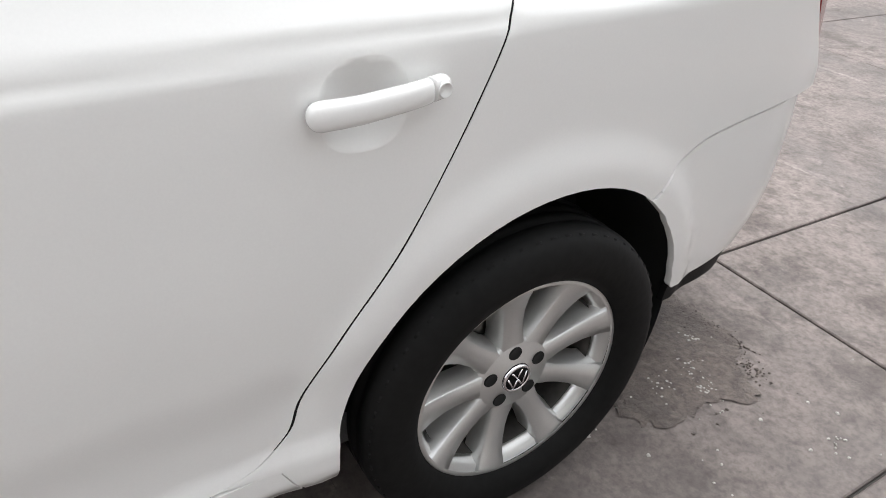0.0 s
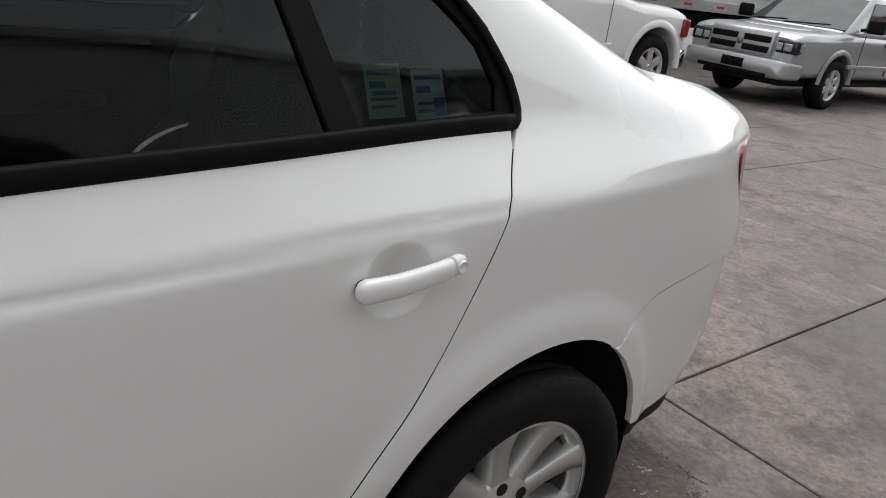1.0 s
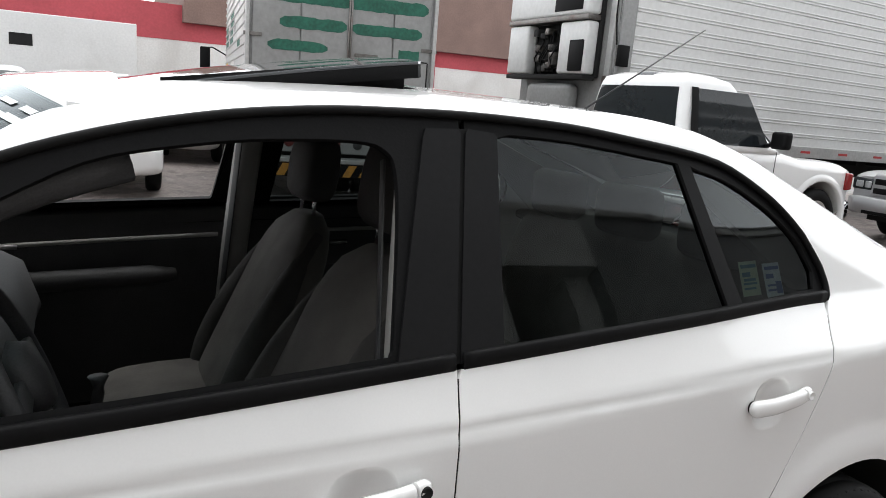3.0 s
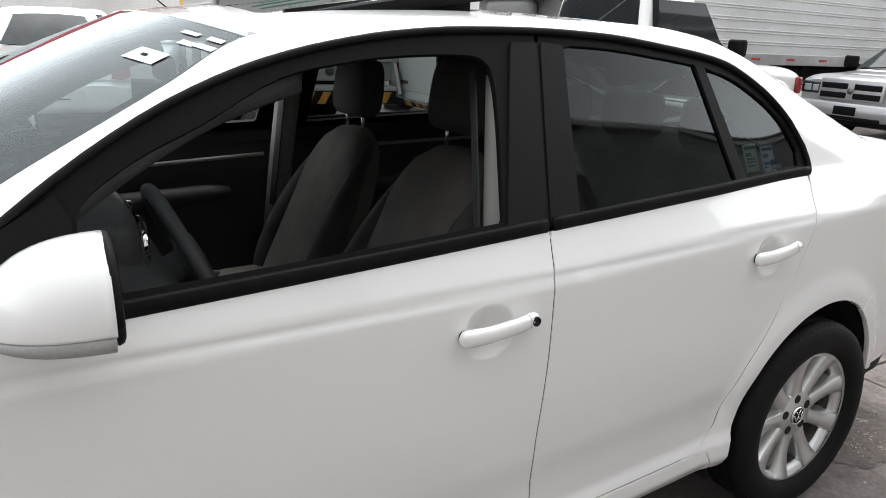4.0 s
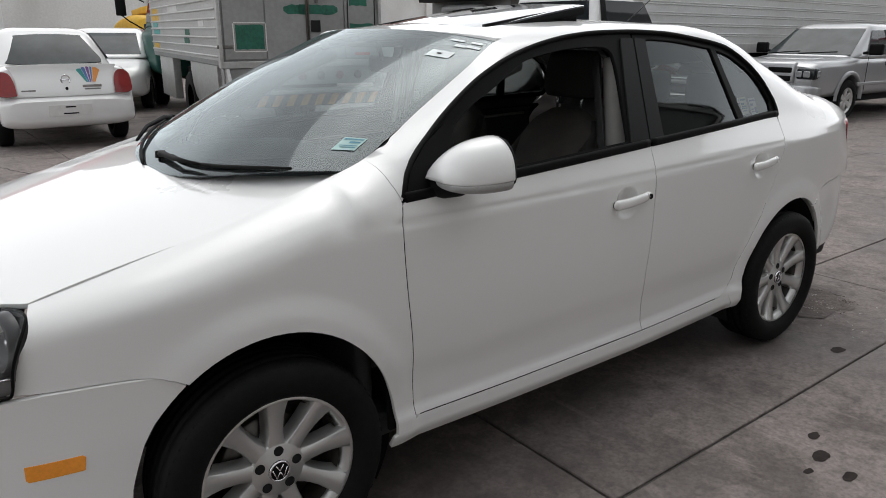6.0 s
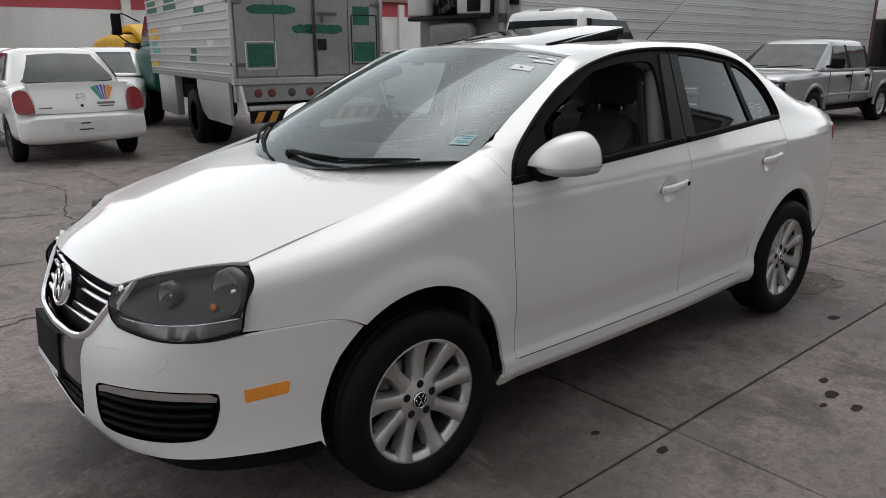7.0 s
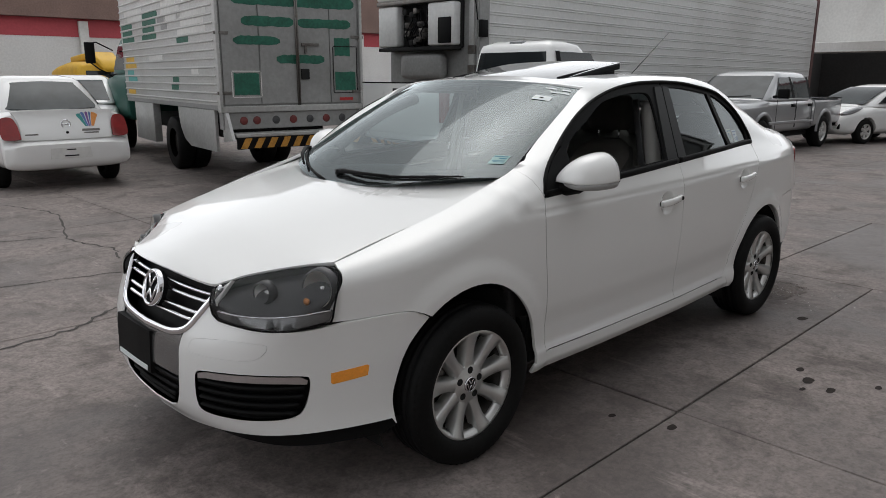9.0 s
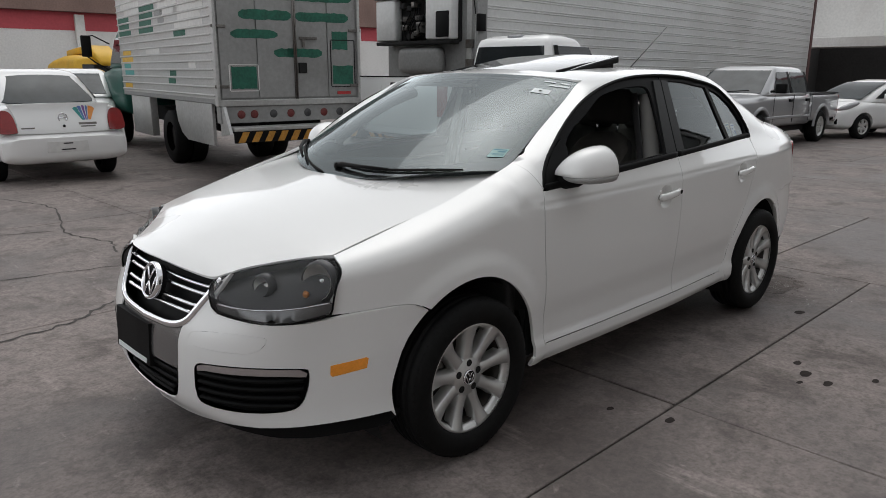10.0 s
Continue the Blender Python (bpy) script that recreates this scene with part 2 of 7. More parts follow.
def loft(rings, cap=True, bm=None, closed=True):
    bm = bm or bmesh.new()
    rows = [[bm.verts.new(p) for p in r] for r in rings]
    n = len(rows[0])
    for r0, r1 in zip(rows, rows[1:]):
        for i in range(n if closed else n - 1):
            j = (i + 1) % n
            bm.faces.new((r0[i], r0[j], r1[j], r1[i]))
    if cap and closed:
        bm.faces.new(rows[0][::-1])
        bm.faces.new(rows[-1])
    bmesh.ops.recalc_face_normals(bm, faces=bm.faces)
    return bm


def tube(pts, rad, n=10, bm=None, squash=1.0, power=2.0):
    """A rod along points; rad is one radius or one for each point."""
    p = [Vector(a) for a in pts]
    rad = rad if isinstance(rad, (list, tuple)) else [rad] * len(p)
    rings, up = [], Vector((0, 0, 1))
    for i, c in enumerate(p):
        d = (p[min(i + 1, len(p) - 1)] - p[max(i - 1, 0)]).normalized()
        s = d.cross(up)
        s = s.normalized() if s.length > 1e-3 else Vector((1, 0, 0))
        rings.append(ring(c, s, s.cross(d), rad[i] * squash, rad[i], n, power))
    return loft(rings, True, bm)


def lathe(profile, n=48, bm=None, axis="y", closed=False):
    """A turned body: profile of (radius, along)."""
    bm = bm or bmesh.new()
    rows = []
    for i in range(n):
        c, s = math.cos(2 * math.pi * i / n), math.sin(2 * math.pi * i / n)
        rows.append([bm.verts.new((r * c, a, r * s) if axis == "y" else (r * c, r * s, a)) for r, a in profile])
    m = len(profile)
    for i in range(n):
        a, b = rows[i], rows[(i + 1) % n]
        for j in range(m if closed else m - 1):
            k = (j + 1) % m
            bm.faces.new((a[j], b[j], b[k], a[k]))
    bmesh.ops.recalc_face_normals(bm, faces=bm.faces)
    return bm


def box(lo, hi, bevel=0.0, bm=None, m=None, seg=2):
    """A block between two corners, with its edges rounded."""
    own = bmesh.new()
    bmesh.ops.create_cube(own, size=1.0)
    for v in own.verts:
        v.co = Vector([l + (h - l) * (c + 0.5) for l, h, c in zip(lo, hi, v.co)])
    if bevel:
        bmesh.ops.bevel(own, geom=own.edges[:], offset=bevel, segments=seg, affect="EDGES", profile=0.5)
    if m:
        own.transform(m)
    if bm is None:
        return own
    me = bpy.data.meshes.new("scrap")
    own.to_mesh(me)
    own.free()
    bm.from_mesh(me)
    bpy.data.meshes.remove(me)
    return bm


def prism(outline, y0, y1, bm=None, bevel=0.0):
    """An outline in x and z, thickened along y."""
    own = bm or bmesh.new()
    a = [own.verts.new((x, y0, z)) for x, z in outline]
    b = [own.verts.new((x, y1, z)) for x, z in outline]
    fs = [own.faces.new(a), own.faces.new(b[::-1])]
    n = len(a)
    for i in range(n):
        fs.append(own.faces.new((a[i], b[i], b[(i + 1) % n], a[(i + 1) % n])))
    bmesh.ops.recalc_face_normals(own, faces=fs)
    if bevel:
        bmesh.ops.bevel(own, geom=list({e for f in fs for e in f.edges}), offset=bevel, segments=2, affect="EDGES", profile=0.5)
    return own


def cut(ob, cutter):
    """Cuts a closed bmesh out of an object's mesh for good."""
    bpy.context.view_layer.update()
    me = bpy.data.meshes.new("scrap")
    cutter.to_mesh(me)
    cutter.free()
    tool = new("scrap", me)
    tool.matrix_world = ob.matrix_world
    mod = ob.modifiers.new("cut", "BOOLEAN")
    mod.object, mod.operation, mod.solver = tool, "DIFFERENCE", "EXACT"
    bpy.context.view_layer.update()
    made = bpy.data.meshes.new_from_object(ob.evaluated_get(bpy.context.evaluated_depsgraph_get()))
    ob.modifiers.clear()
    ob.data = made
    bpy.data.objects.remove(tool)


# ---- the sedan's shape: x runs from the front axle to the back, y across, z up ----
def spl(xs, ys):
    """A smooth monotone curve through a few points."""
    n = len(xs)
    d = [(ys[i + 1] - ys[i]) / (xs[i + 1] - xs[i]) for i in range(n - 1)]
    m = [d[0]] + [0.0 if d[i - 1] * d[i] <= 0 else 2 * d[i - 1] * d[i] / (d[i - 1] + d[i]) for i in range(1, n - 1)] + [d[-1]]

    def f(x):
        if x <= xs[0]:
            return ys[0] + m[0] * (x - xs[0])
        if x >= xs[-1]:
            return ys[-1] + m[-1] * (x - xs[-1])
        i = max(k for k in range(n - 1) if xs[k] <= x)
        h = xs[i + 1] - xs[i]
        t = (x - xs[i]) / h
        return ((1 + 2 * t) * (1 - t) ** 2 * ys[i] + t * (1 - t) ** 2 * h * m[i]
                + t * t * (3 - 2 * t) * ys[i + 1] + t * t * (t - 1) * h * m[i + 1])
    return f


def smooth(t):
    t = min(1.0, max(0.0, t))
    return t * t * (3 - 2 * t)


def soft(u, r):
    return 0.5 * (u + math.sqrt(u * u + r * r))


w_low = spl((-0.62, -0.5, -0.38, -0.22, 0, 0.4, 0.9, 1.4, 1.9, 2.25, 2.6, 2.85, 3.1, 3.35, 3.5), (0.69, 0.75, 0.795, 0.838, 0.862, 0.874, 0.885, 0.886, 0.87, 0.852, 0.838, 0.815, 0.78, 0.725, 0.67))
w_belt = spl((-0.6, 0, 0.4, 0.9, 1.5, 2.0, 2.5, 3.0, 3.5), (0.67, 0.845, 0.858, 0.86, 0.842, 0.808, 0.752, 0.72, 0.63))
crease_z = spl((-0.5, 0.4, 1.1, 1.8, 2.4, 3.2, 3.6), (0.92, 0.938, 0.949, 0.957, 0.971, 0.985, 0.985))
belt_z = spl((-0.5, 0.4, 1.0, 1.5, 2.0, 2.52, 3.6), (0.97, 0.994, 1.022, 1.043, 1.06, 1.07, 1.07))
tuck = spl((0.2, 0.26, 0.3, 0.34, 0.38, 0.44, 0.55, 0.7, 0.85, 1.0), (0.05, 0.03, 0.012, 0.012, 0.022, 0.02, 0.006, 0.0, 0.002, 0.006))
zq0 = spl((-0.56, -0.3, 0, 0.25, 0.36, 0.405, 0.45, 0.55, 0.67, 0.79, 0.92, 1.06, 1.21, 1.37, 1.55, 1.75, 2.0, 2.2, 2.4, 2.6, 2.8, 2.95, 3.2, 3.5), (0.76, 0.81, 0.87, 0.94, 0.98, 1.0, 1.08, 1.17, 1.25, 1.315, 1.365, 1.4, 1.425, 1.437, 1.44, 1.435, 1.41, 1.375, 1.3, 1.14, 1.085, 1.06, 1.03, 1.0))
u_y = spl((-0.56, -0.49, -0.38, -0.24, 0, 0.25, 0.36, 0.6, 0.8, 0.94, 1.2, 1.6, 2.0, 2.2, 2.6, 2.95, 3.2, 3.35, 3.5), (0.655, 0.666, 0.678, 0.69, 0.71, 0.706, 0.705, 0.668, 0.637, 0.616, 0.56, 0.55, 0.55, 0.55, 0.55, 0.565, 0.57, 0.55, 0.50))
u_z = spl((-0.56, -0.3, 0, 0.25, 0.36, 0.6, 0.8, 0.94, 1.2, 1.6, 2.0, 2.2, 2.37, 2.55, 2.71, 2.83, 2.95, 3.04, 3.18, 3.35, 3.5), (0.835, 0.905, 0.985, 1.056, 1.092, 1.222, 1.332, 1.41, 1.452, 1.468, 1.462, 1.442, 1.40, 1.336, 1.272, 1.224, 1.176, 1.143, 1.122, 1.094, 1.055))
RISE = 0.2  # the stretch of q that rounds the flank over into hood, roof or trunk lid
WHEEL_F, WHEEL_R, HUB_Z = (0.0, -0.765), (2.578, -0.755), 0.315


def arch(x, z, cx, rx, rz):
    return math.hypot((x - cx) / rx, (z - HUB_Z) / rz)


def half_width(x, z):
    zc, zb, wl, wb = crease_z(x), belt_z(x), w_low(x), w_belt(x)
    k = (wb - wl) / (zb - zc)
    w = wl - tuck(min(z, 1.0)) + k * soft(z - zc, 0.01) + (-0.43 - k) * soft(z - zb, 0.02)
    w -= 0.035 * smooth((x - 3.1) / 0.4) * smooth((z - 0.74) / 0.34)
    w -= 0.0045 * math.exp(-((z - zc) / 0.011) ** 2)
    for cx, rx, rz in ((0.0, 0.362, 0.405), (2.6, 0.385, 0.385)):
        r = arch(x, z, cx, rx, rz)
        w += 0.013 * (1 - smooth((r - 1.06) / 0.20)) * (1 - smooth((0.5 - r) / 0.2))
    return w


def flank(x, q):
    """A point of the left flank; q is the height, and past zq0 it runs round to the upper edge."""
    z0 = zq0(x)
    w = half_width(x, min(q, z0))
    if q <= z0:
        return (x, -w, q)
    y2, z2 = u_y(x), u_z(x)
    t = min(1.0, (q - z0) / RISE)
    dw = (w - half_width(x, z0 - 0.01)) / 0.01
    z1 = max(z2 - 0.16 * (w - y2), z0 + 0.35 * (z2 - z0))
    y1 = w + dw * (z1 - z0)
    a, b, c = (1 - t) ** 2, 2 * t * (1 - t), t * t
    return (x, -(a * w + b * y1 + c * y2), a * z0 + b * z1 + c * z2)


class Plan:
    """The line of a bumper seen from above, by its length s from the middle."""

    def __init__(self, xs, ys):
        fx, fy = spl(range(len(xs)), xs), spl(range(len(ys)), ys)
        pts = [(fx(i / 40), fy(i / 40)) for i in range(40 * (len(xs) - 1) + 1)]
        s = [0.0]
        for a, b in zip(pts, pts[1:]):
            s.append(s[-1] + math.hypot(b[0] - a[0], b[1] - a[1]))
        self.pts, self.s, self.end = pts, s, s[-1]

    def at(self, s):
        g = min(abs(s), self.end - 1e-6)
        i = int(np.searchsorted(self.s, g, side="right")) - 1
        t = (g - self.s[i]) / (self.s[i + 1] - self.s[i])
        (x0, y0), (x1, y1) = self.pts[i], self.pts[i + 1]
        n = math.hypot(x1 - x0, y1 - y0)
        sg = 1 if s >= 0 else -1
        return x0 + t * (x1 - x0), sg * (y0 + t * (y1 - y0)), (y1 - y0) / n, -sg * (x1 - x0) / n


front_plan = Plan((-0.905, -0.897, -0.868, -0.80, -0.70, -0.60, -0.5, -0.38, -0.2), (0.0, 0.18, 0.36, 0.52, 0.632, 0.70, 0.752, 0.797, 0.842))
front_in = spl((0.2, 0.25, 0.29, 0.34, 0.42, 0.52, 0.58, 0.64, 0.70, 0.76, 0.80, 0.86), (0.07, 0.045, 0.02, 0.004, 0.0, 0.006, 0.022, 0.05, 0.08, 0.11, 0.13, 0.165))


def nose(s, z):
    """The front end's skin: bumper, grille and headlamps lie on it. s < 0 is the car's left."""
    x, y, nx, ny = front_plan.at(s)
    far = smooth((abs(s) - 0.45) / 0.55)
    d = front_in(z) * (1 - far) + far * (front_in(min(z, 0.5)) * 0.6 + 0.05 * max(0.0, z - 0.6))
    return (x + nx * d, y - ny * d * 1.0, z)


hood_c = spl((-0.83, -0.80, -0.76, -0.7, -0.6, -0.5, -0.2, 0.1, 0.3), (0.765, 0.79, 0.815, 0.84, 0.876, 0.907, 0.976, 1.034, 1.07))
hood_k = spl((-0.8, -0.65, -0.5, 0.0, 0.3), (0.11, 0.08, 0.047, 0.03, 0.02))


def hood_z(x, y):
    a = abs(y)
    return hood_c(max(-0.85, x - 0.09 * a * a)) - hood_k(x) * (a / 0.7) ** 1.8


roof_c = spl((0.75, 0.83, 1.0, 1.3, 1.6, 1.9, 2.15, 2.35), (1.43, 1.447, 1.467, 1.487, 1.493, 1.486, 1.466, 1.43))


def roof_z(x, y):
    return roof_c(x) - (roof_c(x) - u_z(max(0.97, x))) * (abs(y) / u_y(max(0.97, x))) ** 2.0


def screen(u, v):
    """The windscreen: u from -1 (left) to 1, v from its foot to its top."""
    k = abs(u)
    x0, x1 = 0.04 + 0.33 * k ** 2.5, 0.842 + 0.11 * k ** 2.5
    x, y = x0 + (x1 - x0) * v, (0.70 + (0.605 - 0.70) * v) * u
    drop = 0.12 * k ** 4 * (1 - v) + 0.095 * k ** 2.6 * v
    bow = 0.02 * 4 * v * (1 - v) * (1 - u ** 4)
    return (x - bow * 0.5, y, 1.045 + 0.5025 * (x - 0.04) - drop + bow)


# ---- the white sedan ----
sedan = thing("sedan", "white four-door sedan, silver alloy wheels, sunroof tilted and front windows open", "car")


def both(name, outline, fmap, mat, label="", parent=None, **kw):
    """The panel on the left flank, and its mirror image on the right."""
    panel(name, outline, fmap, mat, parent or sedan, label=label, **kw)
    panel(name, outline, mirrored(fmap), mat, parent or sedan, label=label, **kw)


def top(x):
    return zq0(x) + RISE


def along(f, x0, x1, n=30):
    return [(x0 + (x1 - x0) * i / n, f(x0 + (x1 - x0) * i / n)) for i in range(n + 1)]


def arc(cx, rx, rz, a0, a1, n=26):
    return [(cx + rx * math.cos(radians(a0 + (a1 - a0) * i / n)), HUB_Z + rz * math.sin(radians(a0 + (a1 - a0) * i / n))) for i in range(n + 1)]


def sunk(f, d):
    def g(u, v):
        a = Vector(f(u, v))
        n = (Vector(f(u + 0.002, v)) - Vector(f(u - 0.002, v))).cross(Vector(f(u, v + 0.002)) - Vector(f(u, v - 0.002))).normalized()
        if n.dot(a - MIDDLE) < 0:
            n.negate()
        return tuple(a - n * d)
    return g


DIMPLES = ((1.325, 0.868), (2.252, 0.893))
BOWL = (0.060, 0.058)


def skin(x, q):
    """The flank with the hollows behind the door handles."""
    x, y, z = flank(x, q)
    for cx, cz in DIMPLES:
        r = (abs((x - cx) / BOWL[0]) ** 2.5 + abs((z - cz) / BOWL[1]) ** 2.5) ** 0.4
        if r < 1:
            y += 0.024 * (1 - r * r) ** 1.25
    return (x, y, z)


def oval(k, grow=1.0):
    cx, cz = DIMPLES[k]
    return [(p.x, p.z) for p in ring((cx, 0, cz), (1, 0, 0), (0, 0, 1), BOWL[0] * grow, BOWL[1] * grow, 40, 2.5)]


GAP = 0.002
seam_f = spl((0.30, 0.335, 0.56, 0.77, 0.93, 1.0), (0.434, 0.43, 0.42, 0.40, 0.393, 0.405))
seam_b = spl((0.30, 0.345, 0.56, 0.8, 0.94, 1.05), (1.492, 1.487, 1.469, 1.483, 1.486, 1.497))
SEAM_R = smooth_line([(2.525, 1.068), (2.476, 1.0), (2.438, 0.914), (2.382, 0.801), (2.318, 0.69), (2.226, 0.568), (2.164, 0.467), (2.142, 0.40), (2.10, 0.362), (2.03, 0.345)])
dlo_top = spl((0.405, 0.447, 0.553, 0.668, 0.791, 0.921, 1.06, 1.21, 1.37, 1.55, 1.75, 1.98, 2.2, 2.37, 2.48, 2.535), (0.996, 1.078, 1.168, 1.246, 1.313, 1.364, 1.4, 1.424, 1.436, 1.439, 1.433, 1.41, 1.378, 1.308, 1.224, 1.14))

fender = [(0.43 - GAP, 0.27)] + [(seam_f(z) - GAP, z) for z in np.linspace(0.30, 0.995, 16)] + [(0.385, 1.06), (0.372, top(0.372))] + along(top, 0.36, -0.49)
fender += smooth_line([(-0.499, 0.93), (-0.505, 0.86), (-0.519, 0.80), (-0.547, 0.73), (-0.567, 0.672)]) + smooth_line([(-0.5, 0.672), (-0.38, 0.677), (-0.29, 0.674), (-0.240, 0.658)])
fender += arc(0, 0.362, 0.405, 126, -7)
both("front_fender", fender, flank, PAINT, dv=0.02)
door_f = [(seam_f(z) + GAP, z) for z in np.linspace(0.345, 0.99, 16)] + along(belt_z, 0.412, 1.494) + [(seam_b(z) - GAP, z) for z in np.linspace(1.03, 0.345, 16)]
both("front_door", door_f, flank, PAINT, dv=0.012, du=0.03, holes=(oval(0),))
both("handle_recess", oval(0), skin, PAINT, du=0.009, dv=0.009, thick=0)
door_r = [(seam_b(z) + GAP, z) for z in np.linspace(0.345, 1.03, 16)] + along(belt_z, 1.503, 2.515) + [(x - GAP * 1.3, z) for x, z in SEAM_R[2:]]
both("rear_door", door_r, flank, PAINT, dv=0.012, du=0.03, holes=(oval(1),))
both("handle_recess", oval(1), skin, PAINT, du=0.009, dv=0.009, thick=0)
sill = [(0.345, 0.262), (2.16, 0.262), (2.12, 0.335)] + [(x, 0.338) for x in np.linspace(2.02, 0.44, 20)] + [(0.43, 0.333), (0.35, 0.30)]
both("sill", sill, flank, PAINT, dv=0.012)
frame_side = [(2.165, 0.262)] + arc(2.6, 0.385, 0.385, 188, 55) + smooth_line([(2.833, 0.634), (2.858, 0.655), (2.905, 0.688), (2.985, 0.714), (3.16, 0.722), (3.42, 0.72)])
frame_side += smooth_line([(3.41, 0.76), (3.36, 0.82), (3.305, 0.90), (3.27, 0.965), (3.30, 0.99)], 4) + [(3.42, 0.995), (3.44, top(3.44))] + along(top, 3.42, 0.372, 60)
frame_side += [(0.388, 1.06), (0.405, 1.0)] + along(dlo_top, 0.41, 2.535, 60) + [(2.545, 1.1)] + [(x + GAP * 1.3, z) for x, z in SEAM_R] + [(2.125, 0.33)]
both("side_frame", frame_side, flank, PAINT, dv=0.02)
both("wheel_arch_liner", arc(0, 0.39, 0.43, 180, 0), lambda x, z: (x, -0.50, z), DARK)
both("wheel_arch_liner", arc(2.6, 0.41, 0.41, 180, 0), lambda x, z: (x, -0.50, z), DARK)
for cx, r in ((0.0, 0.405), (2.6, 0.392)):
    for sg in (-1, 1):
        bm = bmesh.new()
        rows = [[bm.verts.new((cx + r * math.cos(a), sg * y, HUB_Z + r * math.sin(a))) for y in (0.5, 0.79 if cx > 1 else 0.765)] for a in np.linspace(-0.55, math.pi + 0.4, 40)]
        for a, b in zip(rows, rows[1:]):
            bm.faces.new((a[0], b[0], b[1], a[1]))
        part("arch_shell", bm, DARK, sedan)
# black strips a little below the paint, standing in for shade in the seams
def shade_strip(line, wide=0.007):
    loop = [(x - wide, z) for x, z in line] + [(x + wide, z) for x, z in line[::-1]]
    both("seam_shade", loop, sunk(flank, 0.0022), RUBBER, thick=0, du=0.02, dv=0.03)


shade_strip([(seam_f(z), z) for z in np.linspace(0.345, 0.985, 14)])
shade_strip([(seam_b(z), z) for z in np.linspace(0.345, 1.03, 14)])
shade_strip([(x, z) for x, z in SEAM_R[2:-8]], 0.008)
both("seam_shade", [(0.45, 0.332), (2.02, 0.332), (2.02, 0.35), (0.45, 0.35)], sunk(flank, 0.005), RUBBER, thick=0)
# dark structure behind the panels, so that seams read as gaps
for sg in (1, -1):
    body_in = [(0.36, 0.3), (0.36, 0.98)] + [(x, belt_z(x) - 0.05) for x in (0.45, 1.5, 2.5)] + [(2.45, 0.9), (2.25, 0.68), (2.16, 0.5), (2.1, 0.3)]
    panel("inner_frame", body_in, (lambda x, z, sg=sg: (x, sg * (half_width(x, z) - 0.045), z)), DARK, sedan, dv=0.05, du=0.08)

# hood, roof, trunk
hood_edge = smooth_line([(-0.813, 0.0), (-0.809, 0.12), (-0.797, 0.24), (-0.776, 0.345), (-0.742, 0.386), (-0.681, 0.432), (-0.611, 0.506), (-0.546, 0.589), (-0.505, 0.645), (-0.494, 0.658)])
hood_side = [(x, u_y(x) - 0.003) for x in np.linspace(-0.49, 0.345, 24)]
hood_back = [(0.385 - 0.31 * (1 - (y / 0.70) ** 2.5), y) for y in np.linspace(0.66, 0.0, 14)]
half = hood_edge + hood_side + hood_back
hood_loop = half + [(x, -y) for x, y in half[::-1][1:-1]]
# a black tube along each hood edge draws the shade of the gap
hood_gap_shade = [(x, u_y(x) - 0.0015, min(hood_z(x, u_y(x)), u_z(x)) - 0.0035) for x in np.linspace(-0.48, 0.34, 30)]
for sg in (-1, 1):
    part("hood_gap_shade", tube([(x, sg * y, z) for x, y, z in hood_gap_shade], 0.0030, 6), RUBBER, sedan)
panel("hood", hood_loop, lambda x, y: (x, y, hood_z(x, y)), PAINT, sedan, du=0.03)
roof_half = [(0.842 + 0.11 * (y / 0.605) ** 2.5, y) for y in np.linspace(0, 0.6, 12)] + [(x, u_y(x)) for x in np.linspace(0.97, 2.2, 26)] + [(2.2 + 0.07 * (1 - (y / 0.56) ** 2), y) for y in np.linspace(0.5, 0, 8)]
roof_loop = roof_half + [(x, -y) for x, y in roof_half[::-1][1:-1]]
sun_hole = [(1.07, -0.42), (1.56, -0.42), (1.60, -0.38), (1.60, 0.38), (1.56, 0.42), (1.07, 0.42), (1.03, 0.38), (1.03, -0.38)]
panel("roof", roof_loop, lambda x, y: (x, y, roof_z(x, y)), PAINT, sedan, du=0.04, holes=(sun_hole,))


def backlight(u, v):
    b = 1 - u * u
    p, q = Vector((2.2 + 0.07 * b, 0.55 * u, 1.438 + 0.018 * b)), Vector((2.93 + 0.10 * b, 0.565 * u, 1.178 - 0.006 * b))
    return tuple(p.lerp(q, v))


panel("rear_screen", [(-1, 0), (1, 0), (1, 1), (-1, 1)], backlight, TINTED, sedan, du=0.1, dv=0.1, thick=0.004)
trunk_half = [(2.93 + 0.10 * (1 - (y / 0.565) ** 2), y) for y in np.linspace(0, 0.56, 8)] + [(x, u_y(x) - 0.003) for x in np.linspace(2.97, 3.42, 12)] + smooth_line([(3.46, 0.50), (3.52, 0.33), (3.54, 0.0)])
trunk_loop = trunk_half + [(x, -y) for x, y in trunk_half[::-1][1:-1]]
panel("trunk_lid", trunk_loop, lambda x, y: (x, y, u_z(x) + 0.014 * (1 - (y / 0.57) ** 2) - 0.004 * smooth((x - 3.40) / 0.1)), PAINT, sedan)

rear_plan = Plan((3.64, 3.632, 3.60, 3.54, 3.44, 3.30, 3.1, 2.9, 2.75), (0.0, 0.2, 0.4, 0.56, 0.67, 0.735, 0.777, 0.806, 0.826))
rear_in = spl((0.2, 0.3, 0.36, 0.42, 0.5, 0.62, 0.72, 0.85, 1.0, 1.1), (0.06, 0.045, 0.025, 0.008, 0.0, 0.0, 0.008, 0.022, 0.042, 0.09))


